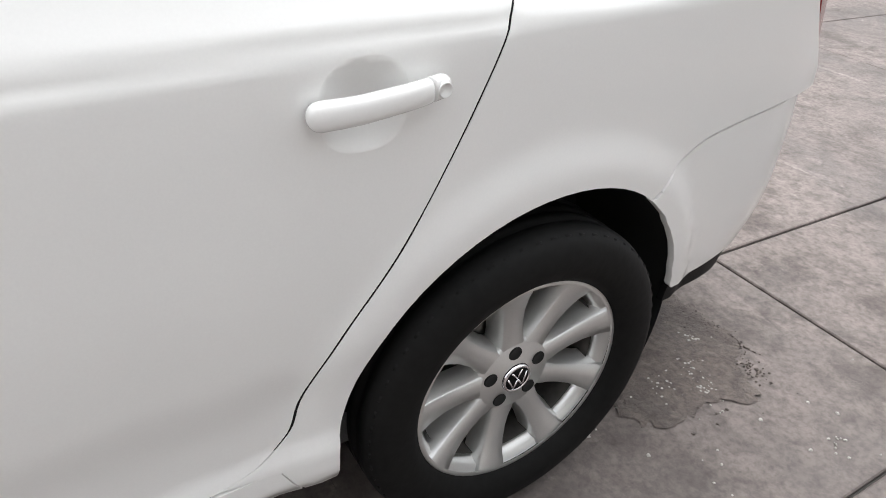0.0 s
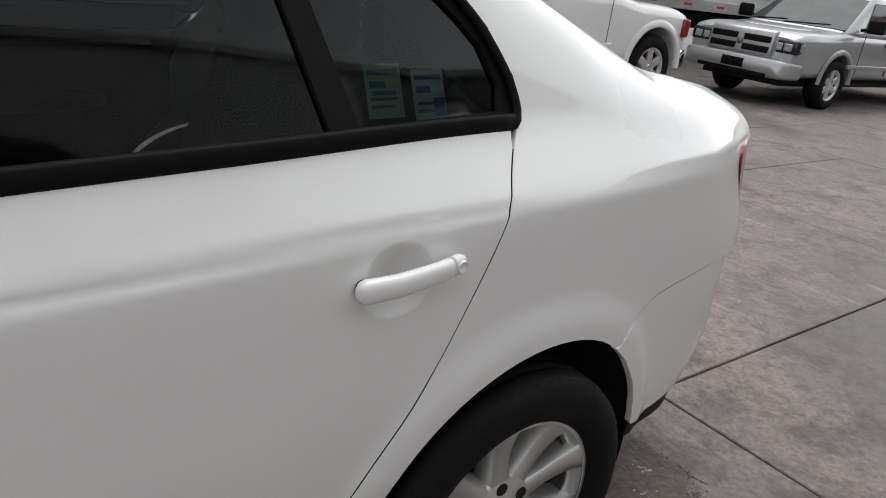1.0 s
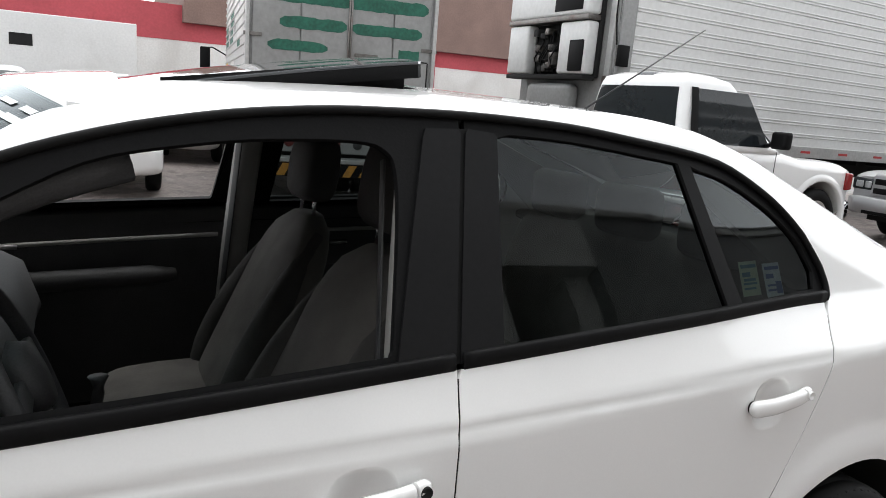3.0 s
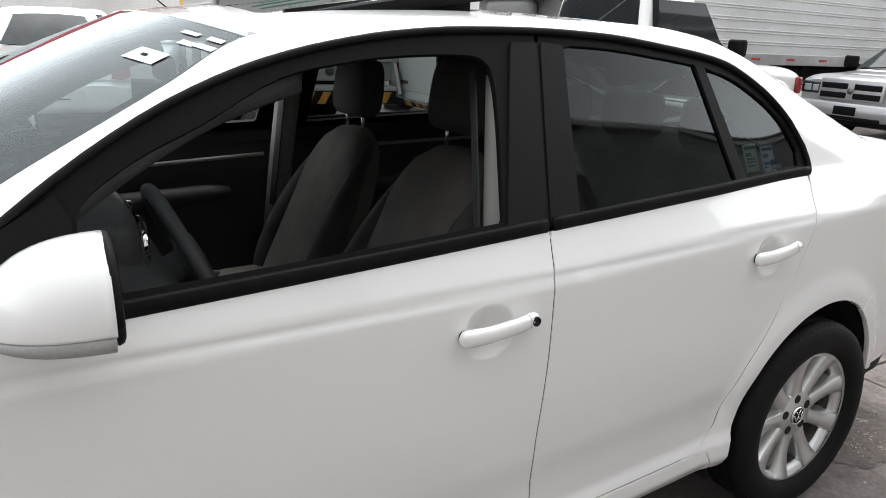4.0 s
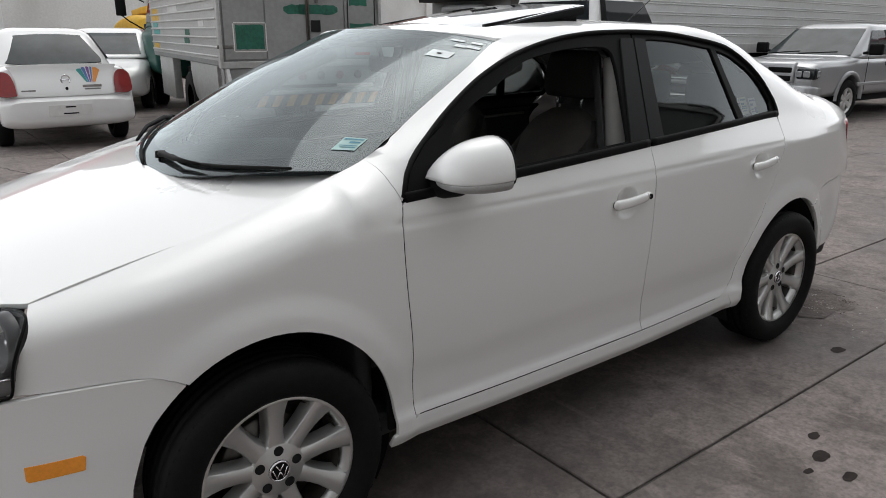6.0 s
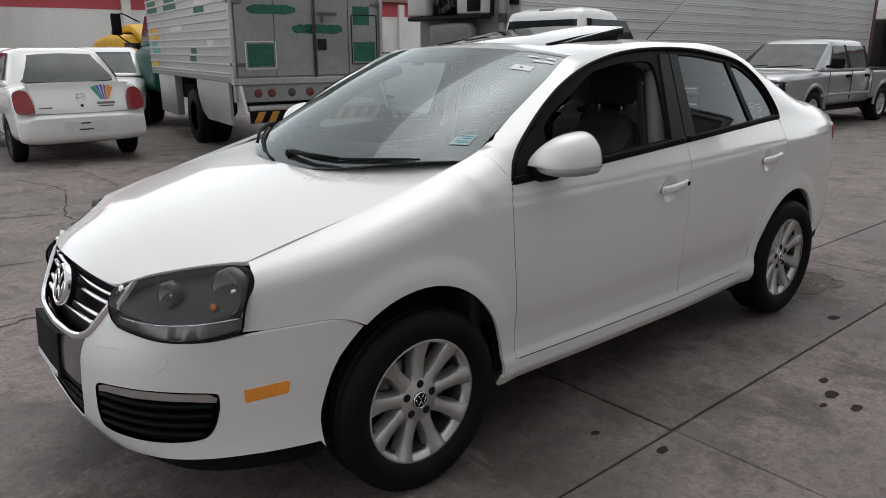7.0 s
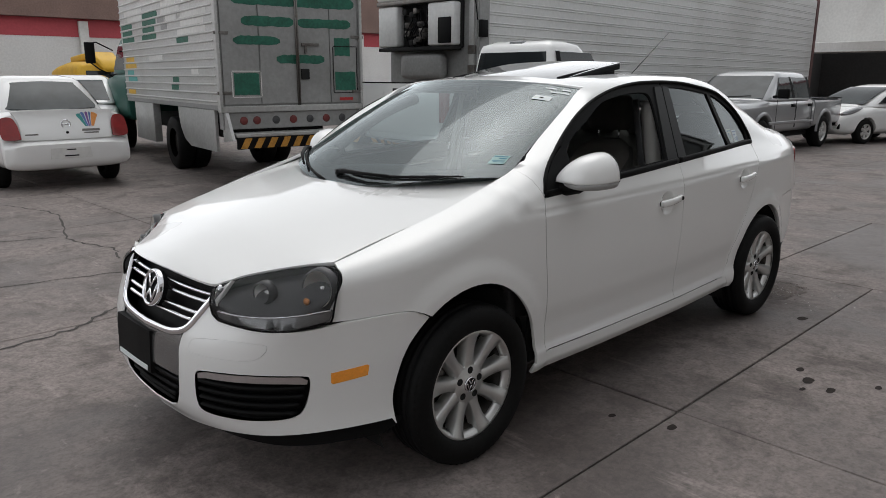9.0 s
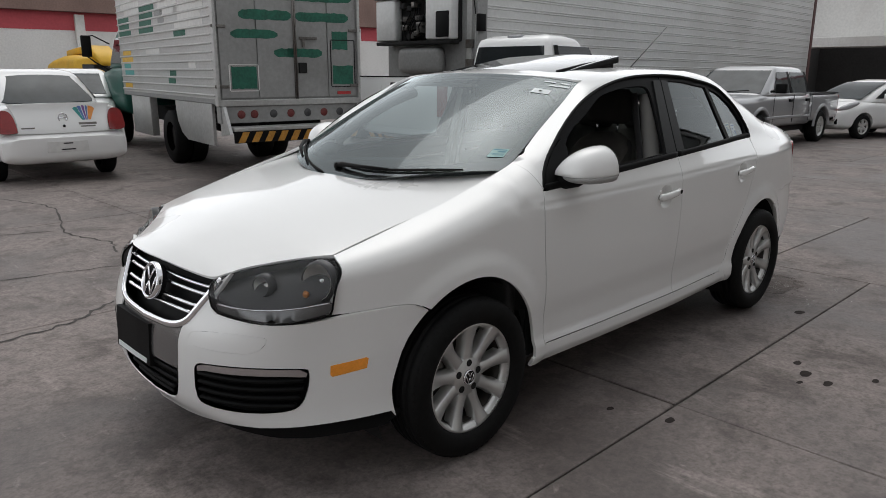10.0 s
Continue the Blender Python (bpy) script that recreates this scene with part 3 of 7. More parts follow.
def tail(s, z):
    x, y, nx, ny = rear_plan.at(s)
    d = rear_in(z) * (1 - 0.75 * smooth((abs(s) - 0.75) / 0.3))
    r = arch(x, z, 2.6, 0.385, 0.385)
    flare = 0.013 * (1 - smooth((r - 1.10) / 0.12))
    return (x - abs(nx) * d, y + (-1 if y > 0 else 1) * (abs(ny) * d - flare), z)


def rear_s(x):
    """The length along the rear plan at which the bumper passes x."""
    i = min(range(len(rear_plan.pts)), key=lambda k: abs(rear_plan.pts[k][0] - x))
    return rear_plan.s[i]


bump_top = [(rear_s(x), z) for x, z in smooth_line([(2.84, 0.626), (2.863, 0.645), (2.909, 0.678), (2.988, 0.7045), (3.16, 0.7135), (3.42, 0.7115)])]
bump_arch = [(rear_s(x), z) for x, z in arc(2.6, 0.385, 0.385, 54, 10, 12)]
rb = bump_top[::-1] + bump_arch + [(rear_s(2.99), 0.37), (rear_s(3.1), 0.366), (rear_s(3.4), 0.366), (0.5, 0.36)]
rear_loop = [(0.0, 0.73)] + [(0.5, 0.73)] + rb + [(0.0, 0.36)]
rear_loop = rear_loop + [(-s, z) for s, z in rear_loop[::-1][1:-1]]
panel("rear_bumper", rear_loop, tail, PAINT, sedan, dv=0.03)
SV = rear_s(2.985)
panel("rear_valance", [(-SV, 0.372), (-SV, 0.33), (-1.0, 0.31), (-0.7, 0.26), (0.7, 0.26), (1.0, 0.31), (SV, 0.33), (SV, 0.372)], sunk(tail, 0.006), BLACK_PLASTIC, sedan, label="dark lower rear valance")
panel("tail_panel", [(-0.62, 0.72), (0.62, 0.72), (0.60, 1.04), (-0.60, 1.04)], tail, PAINT, sedan)
for sg in (-1, 1):
    lamp = [(sg * 0.62, 0.73)] + [(sg * s, z) for s, z in smooth_line([(0.80, 0.735), (rear_s(3.425), 0.75), (rear_s(3.365), 0.82), (rear_s(3.31), 0.90), (rear_s(3.275), 0.963), (rear_s(3.30), 0.987), (0.8, 0.995), (0.62, 0.995)])]
    panel("tail_lamp", lamp, tail, RED_LENS, sedan, label="red wrap-round tail lamp", lift=0.014)

# front end
FOG = smooth_line([(-0.352, 0.45), (-0.358, 0.474), (-0.40, 0.487), (-0.575, 0.496), (-0.75, 0.491), (-0.782, 0.474), (-0.775, 0.41), (-0.745, 0.355), (-0.68, 0.335), (-0.54, 0.328), (-0.41, 0.33), (-0.36, 0.345), (-0.350, 0.39)], 4)
CAP = smooth_line([(-0.318, 0.54), (-0.312, 0.562), (-0.335, 0.587), (-0.46, 0.603), (-0.60, 0.604), (-0.626, 0.592), (-0.612, 0.563), (-0.57, 0.545), (-0.465, 0.54)], 4)
MARK = [(-0.853, 0.492), (-0.978, 0.507), (-0.985, 0.502), (-0.98, 0.468), (-0.86, 0.452), (-0.853, 0.458)]


def nose_s(x):
    i = min(range(len(front_plan.pts)), key=lambda k: abs(front_plan.pts[k][0] - x))
    return front_plan.s[i]


mouth_half = smooth_line([(0.0, 0.272), (-0.12, 0.282), (-0.215, 0.315), (-0.252, 0.38), (-0.262, 0.48), (-0.262, 0.58), (-0.30, 0.66), (-0.362, 0.762)], 5)
mouth = mouth_half + [(-0.372, 0.775)]
left = mouth + smooth_line([(-0.385, 0.79), (-0.365, 0.716), (-0.372, 0.668), (-0.479, 0.652), (-0.618, 0.648), (-0.748, 0.651), (-0.85, 0.661)], 5)
left += [(-nose_s(x), z - 0.0035) for x, z in smooth_line([(-0.5, 0.672), (-0.38, 0.677), (-0.29, 0.674), (-0.242, 0.657)], 5)] + [(-nose_s(x), z) for x, z in arc(0, 0.362, 0.405, 127, 186, 14)]
left += smooth_line([(-1.06, 0.292), (-0.86, 0.286), (-0.62, 0.277), (-0.40, 0.262), (-0.2, 0.24), (0.0, 0.232)], 5)
right = [(-s, z) for s, z in left[::-1]]
bump_loop = left + right[1:-1]
fog_r, cap_r, mark_r = [[(-s, z) for s, z in loop[::-1]] for loop in (FOG, CAP, MARK)]


def cap_ring(loop, d):
    c = np.mean(loop, 0)
    return [(c[0] + (s - c[0]) * (1 + d), c[1] + (z - c[1]) * (1 + d * 2)) for s, z in loop]


panel("front_bumper", bump_loop, nose, PAINT, sedan, dv=0.025, du=0.025, holes=(FOG, fog_r, cap_ring(CAP, 0.012), cap_ring(cap_r, 0.012), MARK, mark_r))
for loop in (CAP, cap_r):
    panel("washer_cap", loop, nose, PAINT, sedan)
for loop in (MARK, mark_r):
    panel("side_marker", loop, nose, AMBER, sedan, label="amber side marker lamp", lift=0.002)
# a black strip drawn where only shadow lies below the bumper
panel("bumper_shade_strip", [(-1.12, 0.285), (-1.0, 0.235), (-0.5, 0.215), (0.5, 0.215), (1.0, 0.235), (1.12, 0.285), (0.6, 0.28), (0, 0.24), (-0.6, 0.28)], lambda s, z: tuple(Vector(nose(s, z)) + Vector((0.03, 0.02 if s < 0 else -0.02, 0))), BLACK_PLASTIC, sedan, label="black strip in place of the shadow below the bumper")


def bars_on(name, f, lines, r, mat, parent, label="", n=24, squash=1.0):
    """Rods that follow a surface along lines of two parameters."""
    for (u0, v0), (u1, v1) in lines:
        pts = [f(u0 + (u1 - u0) * i / n, v0 + (v1 - v0) * i / n) for i in range(n + 1)]
        part(name, tube(pts, r, 8, squash=squash), mat, parent, label)


for sg in (-1, 1):
    loop = FOG if sg < 0 else fog_r
    panel("fog_grille", cap_ring(loop, -0.014), sunk(nose, 0.03), BLACK_PLASTIC, sedan, du=0.025, dv=0.025, label="black slatted lower air intake", thick=-0.032)
    bars_on("grille_slat", sunk(nose, 0.012), [((sg * 0.365, z), (sg * (0.765 - max(0, 0.42 - z) * 0.5), z)) for z in (0.355, 0.385, 0.415, 0.445)], 0.008, BLACK_PLASTIC, sedan, squash=1.6)
    strip = [(-0.362, 0.452), (-0.40, 0.460), (-0.575, 0.466), (-0.70, 0.464), (-0.772, 0.458), (-0.776, 0.472), (-0.75, 0.486), (-0.575, 0.491), (-0.40, 0.482), (-0.362, 0.470)]
    panel("chrome_strip", [(-sg * s_, z_) for s_, z_ in strip], sunk(nose, 0.003), SATIN_CHROME, sedan, du=0.02, dv=0.02, thick=0.012, label="dull chrome strip over the air intake")
# the grille: a dark back, bright bars, a chrome rim and the lower mouth
mouth_in = mouth_half + [(-0.362, 0.772), (-0.2, 0.778), (0.0, 0.782)]
mouth_in = [(s_ * 0.985, z_ + 0.003) for s_, z_ in mouth_in]
mouth_full = mouth_in + [(-s, z) for s, z in mouth_in[::-1][1:-1]]
panel("grille_back", mouth_full, sunk(nose, 0.05), BLACK_PLASTIC, sedan, du=0.025, dv=0.025, thick=-0.045, label="black grille backing")
for z, half_s in ((0.640, 0.262), (0.666, 0.285), (0.708, 0.312), (0.734, 0.33)):
    bars_on("grille_bar", sunk(nose, 0.012), [((-half_s, z), (half_s, z))], 0.0065, CHROME, sedan, "chrome grille bar", 40, 1.8)
rim_l = smooth_line([(-0.362, 0.765), (-0.31, 0.668), (-0.272, 0.61), (-0.20, 0.585), (-0.1, 0.578), (0.0, 0.576)], 8)
rim_pts = rim_l + [(-s, z) for s, z in rim_l[::-1][1:]]
part("grille_rim", tube([sunk(nose, 0.0)(s, z) for s, z in rim_pts], 0.014, 10, squash=0.8), CHROME, sedan, "chrome grille surround")
panel("grille_apron", [(-0.262, 0.43), (0.262, 0.43), (0.268, 0.592), (0.1, 0.572), (-0.1, 0.572), (-0.268, 0.592)], sunk(nose, 0.008), DULL_CHROME, sedan, label="dull grey gloss panel below the grille")
for z in (0.30, 0.335, 0.37, 0.405):
    w = 0.16 + (z - 0.30) * 0.9
    bars_on("grille_slat", sunk(nose, 0.02), [((-w, z), (w, z))], 0.008, BLACK_PLASTIC, sedan)
panel("plate_holder", [(-0.05, 0.385), (0.265, 0.385), (0.265, 0.55), (-0.05, 0.55)], lambda s, z: (-0.902 - 0.06 * (0.5 - z) + abs(s - 0.06) * 0.02, s, z), BLACK_PLASTIC, sedan, label="black empty number plate holder", thick=0.03)
panel("plate_holder_strip", [(-0.03, 0.392), (0.245, 0.392), (0.245, 0.412), (-0.03, 0.412)], lambda s, z: (-0.9055 - 0.06 * (0.5 - z) + abs(s - 0.06) * 0.02, s, z), PAPER, sedan, thick=0.002)
badge = Matrix.Translation(nose(0, 0.695)) @ pose(-0.012, 0, 0, 0, 0, 0) @ pose(0, 0, 0, 0, 16, 0) @ pose(0, 0, 0, 0, 0, -90)
bm = lathe([(0.0, -0.012), (0.058, -0.012), (0.064, -0.006), (0.066, 0.02)], 40)
bm.transform(badge)
badge_ob = part("badge", bm, BLACK_PLASTIC, sedan, "round chrome-rimmed grille badge")
bm = lathe([(0.057, -0.014), (0.062, -0.02), (0.070, -0.016), (0.072, 0.0)], 40)
bm.transform(badge)
part("badge_rim", bm, CHROME, badge_ob)
bm = bmesh.new()
for x0, z0, x1, z1 in ((-0.028, 0.047, -0.001, 0.006), (0.028, 0.047, 0.001, 0.006), (-0.052, 0.022, -0.026, -0.046), (0.052, 0.022, 0.026, -0.046), (-0.026, -0.046, -0.001, -0.004), (0.026, -0.046, 0.001, -0.004)):
    tube([(x0, -0.016, z0), (x1, -0.016, z1)], 0.0048, 8, bm)
bm.transform(badge)
part("badge_mark", bm, CHROME, badge_ob)
# headlamps: a skin between the bumper's upper edge and the hood's leading edge
LAMP_EDGE = [(x - 0.004, y, hood_z(x, y) - 0.007) for x, y in smooth_line([(-0.776, 0.345), (-0.742, 0.388), (-0.681, 0.434), (-0.611, 0.508), (-0.546, 0.592), (-0.508, 0.655), (-0.493, 0.71)], 6)]


def lamp_skin(u, v):
    g = min(max(u, 0.0), 1.0) * (len(LAMP_EDGE) - 1)
    i = min(int(g), len(LAMP_EDGE) - 2)
    hi = Vector(LAMP_EDGE[i]).lerp(Vector(LAMP_EDGE[i + 1]), g - i)
    hi.y *= -1
    lo = Vector(nose(-(0.372 + 0.483 * u), 0.662 - 0.018 * math.sin(math.pi * u) + 0.01 * u))
    mid = (lo + hi) / 2 + Vector((-0.03, -0.03 - 0.012 * u, 0.02))
    return tuple(lo * (1 - v) ** 2 + mid * (2 * v * (1 - v)) + hi * v * v)


LAMP = smooth_line([(0.06, 0.0), (0.3, 0.0), (0.6, 0.0), (0.92, 0.0), (0.985, 0.05), (0.99, 0.35), (1.0, 0.7), (0.985, 0.9), (0.93, 0.985), (0.7, 1.0), (0.4, 1.0), (0.15, 0.99), (0.03, 0.9), (0.0, 0.5), (0.01, 0.12)], 4)
TURN_GLASS = material("amber_turn_bulb", (0.62, 0.27, 0.10), 0.3, 0.2)
for sg in (-1, 1):
    face = lamp_skin if sg < 0 else mirrored(lamp_skin)
    back_f = sunk(face, 0.032)
    rows = [[Vector(back_f(u, v)) for v in np.linspace(0.0, 1.0, 9)] for u in np.linspace(0.0, 1.0, 25)]
    bm = loft(rows, cap=False, closed=False)
    loft([[Vector(back_f(u, v)) for u, v in LAMP], [Vector(sunk(face, 0.001)(u, v)) for u, v in LAMP]], cap=False, bm=bm)
    lamp = part("headlamp", bm, LAMP_GREY, sedan, "clear headlamp with two round reflectors")
    rim = [Vector(sunk(face, 0.002)(u, v)) for u, v in LAMP]
    part("lamp_seal", tube(rim + rim[:1], 0.0035, 6), BLACK_PLASTIC, lamp)
    panel("lens", LAMP, face, LENS, lamp, du=0.06, dv=0.1, thick=0.0, lift=0.003).visible_shadow = False
    for u0, v0, r in ((0.77, 0.60, 0.062), (0.40, 0.62, 0.034)):
        p = Vector(face(u0, v0))
        n = Vector((-0.93, sg * 0.25, 0.12)).normalized()
        turn = n.to_track_quat("-Y", "Z").to_matrix().to_4x4()
        at = Matrix.Translation(p - n * 0.028) @ turn
        bm = lathe([(0.010, 0.034), (r * 0.45, 0.027), (r * 0.8, 0.010), (r, -0.008)], 32)
        bm.transform(at)
        part("reflector", bm, REFLECTOR, lamp)
        bm = lathe([(0.0, 0.008), (0.008, 0.010), (0.011, 0.034)], 16)
        bm.transform(at)
        part("bulb_shield", bm, CHROME, lamp)
        bm = lathe([(r, -0.009), (r + 0.008, -0.006), (r + 0.012, 0.02)], 32)
        bm.transform(at)
        part("reflector_rim", bm, LAMP_GREY, lamp)
    panel("lamp_step", [(0.04, 0.02), (0.97, 0.02), (0.985, 0.10), (0.985, 0.215), (0.03, 0.215)], sunk(face, 0.012), LAMP_STEP, lamp, du=0.05, dv=0.05, thick=0.012, label="grey ribbed lower step inside the lamp")
    bars_on("lamp_strip", sunk(face, 0.011), [((0.03, 0.225), (0.975, 0.225))], 0.0035, CHROME, lamp)
    p = Vector(face(0.70, 0.42))
    part("turn_bulb", tube([p - n * 0.034, p - n * 0.024, p - n * 0.016], [0.008, 0.013, 0.006], 12), TURN_GLASS, lamp)

# glass and black window frames
panel("windscreen", [(-1, -0.07), (1, -0.07), (1, 1), (-1, 1)], screen, CLEAR, sedan, du=0.08, dv=0.08, thick=0.005, label="clear windscreen with paper stickers")
band = [(-1, -0.07), (1, -0.07), (1, 1), (-1, 1)]
panel("screen_band", band, screen, SATIN_BLACK, sedan, du=0.06, dv=0.06, thick=0.003, lift=-0.004, holes=([(-0.965, 0.02), (0.965, 0.02), (0.965, 0.975), (-0.965, 0.975)],))
panel("cowl", [(-0.72, 0.0), (0.72, 0.0), (0.72, 1.0), (-0.72, 1.0)], lambda y, v: (0.345 - 0.30 * (1 - abs(y / 0.72) ** 2.5) + v * 0.03, y, hood_z(0.345 - 0.30 * (1 - abs(y / 0.72) ** 2.5), min(0.7, abs(y))) - 0.03 + 0.02 * v), BLACK_PLASTIC, sedan, du=0.06, dv=0.2, label="black plastic cowl below the windscreen")


def win_line(f, d, x0, x1, n=24):
    return [(x, f(x) - d) for x in np.linspace(x0, x1, n)]


def frame_map(d):
    return lambda x, q: (lambda p: (p[0], p[1] + d, p[2]))(flank(x, min(q, zq0(x) - 0.001)))


FRONT_OPEN = [(0.655, 1.038)] + smooth_line([(0.625, 1.10), (0.635, 1.165), (0.72, 1.225), (0.83, 1.275), (0.97, 1.345), (1.10, 1.372), (1.22, 1.385), (1.36, 1.388), (1.41, 1.375), (1.425, 1.34), (1.418, 1.25), (1.39, 1.078)], 4) + [(1.385, 1.07)]
FRONT_RIM = [(0.415, 1.0)] + [(x, dlo_top(x) - 0.003) for x in np.linspace(0.43, 1.55, 34)] + [(seam_b(1.05) + 0.058, 1.40), (1.5, 1.05)] + [(x, belt_z(x) + 0.002) for x in np.linspace(1.49, 0.43, 16)]
both("front_window_frame", FRONT_RIM, frame_map(0.006), BLACK_PLASTIC, label="black front window frame", holes=(FRONT_OPEN,))
REAR_OPEN = [(1.592, 1.062)] + [(1.625, 1.402)] + [(x, dlo_top(x) - 0.026) for x in np.linspace(1.66, 2.09, 12)] + [(2.175, 1.088)]
QTR_OPEN = [(2.225, 1.088), (2.128, 1.366)] + [(x, dlo_top(x) - 0.03) for x in np.linspace(2.16, 2.48, 10)] + [(2.508, 1.135), (2.50, 1.098)]
REAR_RIM = [(1.507, 1.052), (seam_b(1.05) + 0.066, 1.40), (1.566, 1.432)] + [(x, dlo_top(x) - 0.003) for x in np.linspace(1.58, 2.53, 32)] + [(2.538, 1.1), (2.52, 1.074)] + [(x, belt_z(x) + 0.002) for x in np.linspace(2.5, 1.52, 16)]
both("rear_window_frame", REAR_RIM, frame_map(0.008), BLACK_PLASTIC, label="black rear window frame", holes=(REAR_OPEN, QTR_OPEN))
both("window_glass", [(1.585, 1.05), (1.62, 1.405), (1.85, 1.41), (2.10, 1.385), (2.18, 1.08)], frame_map(0.016), TINTED, label="tinted rear door glass", thick=0)
both("quarter_glass", [(2.22, 1.08), (2.12, 1.375), (2.3, 1.32), (2.42, 1.25), (2.51, 1.14), (2.505, 1.09)], frame_map(0.016), TINTED, label="tinted quarter glass", thick=0)
both("pillar_cover", [(1.392, 1.056), (1.478, 1.4), (1.484, 1.414), (1.545, 1.416), (1.552, 1.41), (1.494, 1.05)], frame_map(-0.001), SATIN_BLACK, label="satin black pillar cover")
both("pillar_cover", [(1.503, 1.052), (1.562, 1.41), (1.568, 1.417), (1.62, 1.412), (1.626, 1.405), (1.588, 1.062)], frame_map(-0.001), SATIN_BLACK, label="satin black pillar cover")
for sg in (-1, 1):
    fl = lambda x, z: (lambda p: (p[0], -sg * p[1], p[2]))(flank(x, z))
    for x0, x1, n in ((0.415, 1.49, 40), (1.507, 2.522, 40)):
        pts = [(x, sg * (half_width(x, belt_z(x) + 0.012) + 0.001), belt_z(x) + 0.012) for x in np.linspace(x0, x1, n)]
        part("belt_moulding", tube(pts, 0.015, 10, squash=0.55, power=3), BLACK_PLASTIC, sedan, "black belt moulding")
    pts = [(x, sg * (half_width(x, dlo_top(x)) - 0.001), dlo_top(x)) for x in list(np.linspace(0.41, 0.6, 8)) + list(np.linspace(0.65, 2.3, 40)) + list(np.linspace(2.33, 2.53, 10))]
    pts += [(x, sg * (half_width(x, z) - 0.001), z) for x, z in ((2.5385, 1.118), (2.54, 1.10), (2.536, 1.084), (2.526, 1.076))]
    part("roof_seal", tube(pts, 0.0075, 8), RUBBER, sedan)

# the same stand-in for shade, in the gap between the pillar covers
both("seam_shade", [(1.488, 1.05), (1.549, 1.416), (1.57, 1.416), (1.512, 1.05)], frame_map(0.004), RUBBER, thick=0)
# mirrors, handles
def shell_pt(c, a, wide, up, down, sg, tip=0.0):
    """A point on the mirror shell's outline: a dome that runs out to a point inboard, over a flat underside."""
    ct, st = math.cos(a), math.sin(a)
    y = wide * 0.92 * abs(ct) ** 0.85 if ct > 0 else -max(1.1 * wide, tip) * abs(ct)
    z = up * st ** (0.95 if ct > 0 else 1.25) if st > 0 else -down * abs(st) ** (0.7 if ct > 0 else 1.1)
    return Vector((c.x - 0.03 * (c.y * sg + y - 0.95), c.y + sg * y, c.z + z))


for sg in (-1, 1):
    base = [(0.415, 1.006), (0.45, 1.075), (0.52, 1.14), (0.60, 1.185), (0.62, 1.15), (0.60, 1.02)]
    panel("mirror_sail", base, (lambda x, z, sg=sg: (lambda p: (p[0], -sg * p[1], p[2]))(frame_map(-0.006)(x, z))), BLACK_PLASTIC, sedan, label="black mirror mounting sail")
    mp = lambda x, y, z: Vector((x, sg * y, z))
    rings = []
    for t in np.linspace(0, 1, 14):
        k = max(0.1, (1 - (1 - t) ** 2.6) ** 0.5)
        c = mp(0.488 + 0.155 * t, 0.912 + 0.035 * t, 1.050 + 0.012 * t)
        rings.append([shell_pt(c, a, 0.103 * k, 0.106 * k, 0.014 * k, sg, 0.072 + 0.05 * k) for a in np.linspace(0, 2 * math.pi, 37)[:-1]])
    m_ob = part("mirror_housing", loft(rings), PAINT, sedan, "white wing mirror shell")
    back = [shell_pt(mp(0.6455, 0.95, 1.068), a, 0.090, 0.093, 0.033, sg) for a in np.linspace(0, 2 * math.pi, 37)[:-1]]
    part("mirror_rim", tube(back + back[:1], 0.008, 8), BLACK_PLASTIC, m_ob)
    bm = bmesh.new()
    bm.faces.new([bm.verts.new(p + Vector((0.0015, 0, 0))) for p in back])
    part("mirror_glass", bm, CHROME, m_ob)
    # the lower lip, grey below the white shell
    rings = []
    for t in np.linspace(0.06, 0.99, 12):
        k = max(0.1, (1 - (1 - t) ** 2.6) ** 0.5)
        rings.append([shell_pt(mp(0.488 + 0.155 * t, 0.914 + 0.035 * t, 1.043 + 0.012 * t), a, 0.098 * k, 0.004, 0.036 * k, sg, 0.02 + 0.03 * k) for a in np.linspace(0, 2 * math.pi, 37)[:-1]])
    part("mirror_underside", loft(rings), MIRROR_GREY, m_ob, "grey lower lip of the mirror")
    part("mirror_foot", tube([mp(0.545, 0.80, 1.025), mp(0.55, 0.85, 1.024), mp(0.565, 0.90, 1.03), mp(0.575, 0.925, 1.04)], [0.042, 0.037, 0.03, 0.02], 14, squash=1.3), BLACK_PLASTIC, sedan)
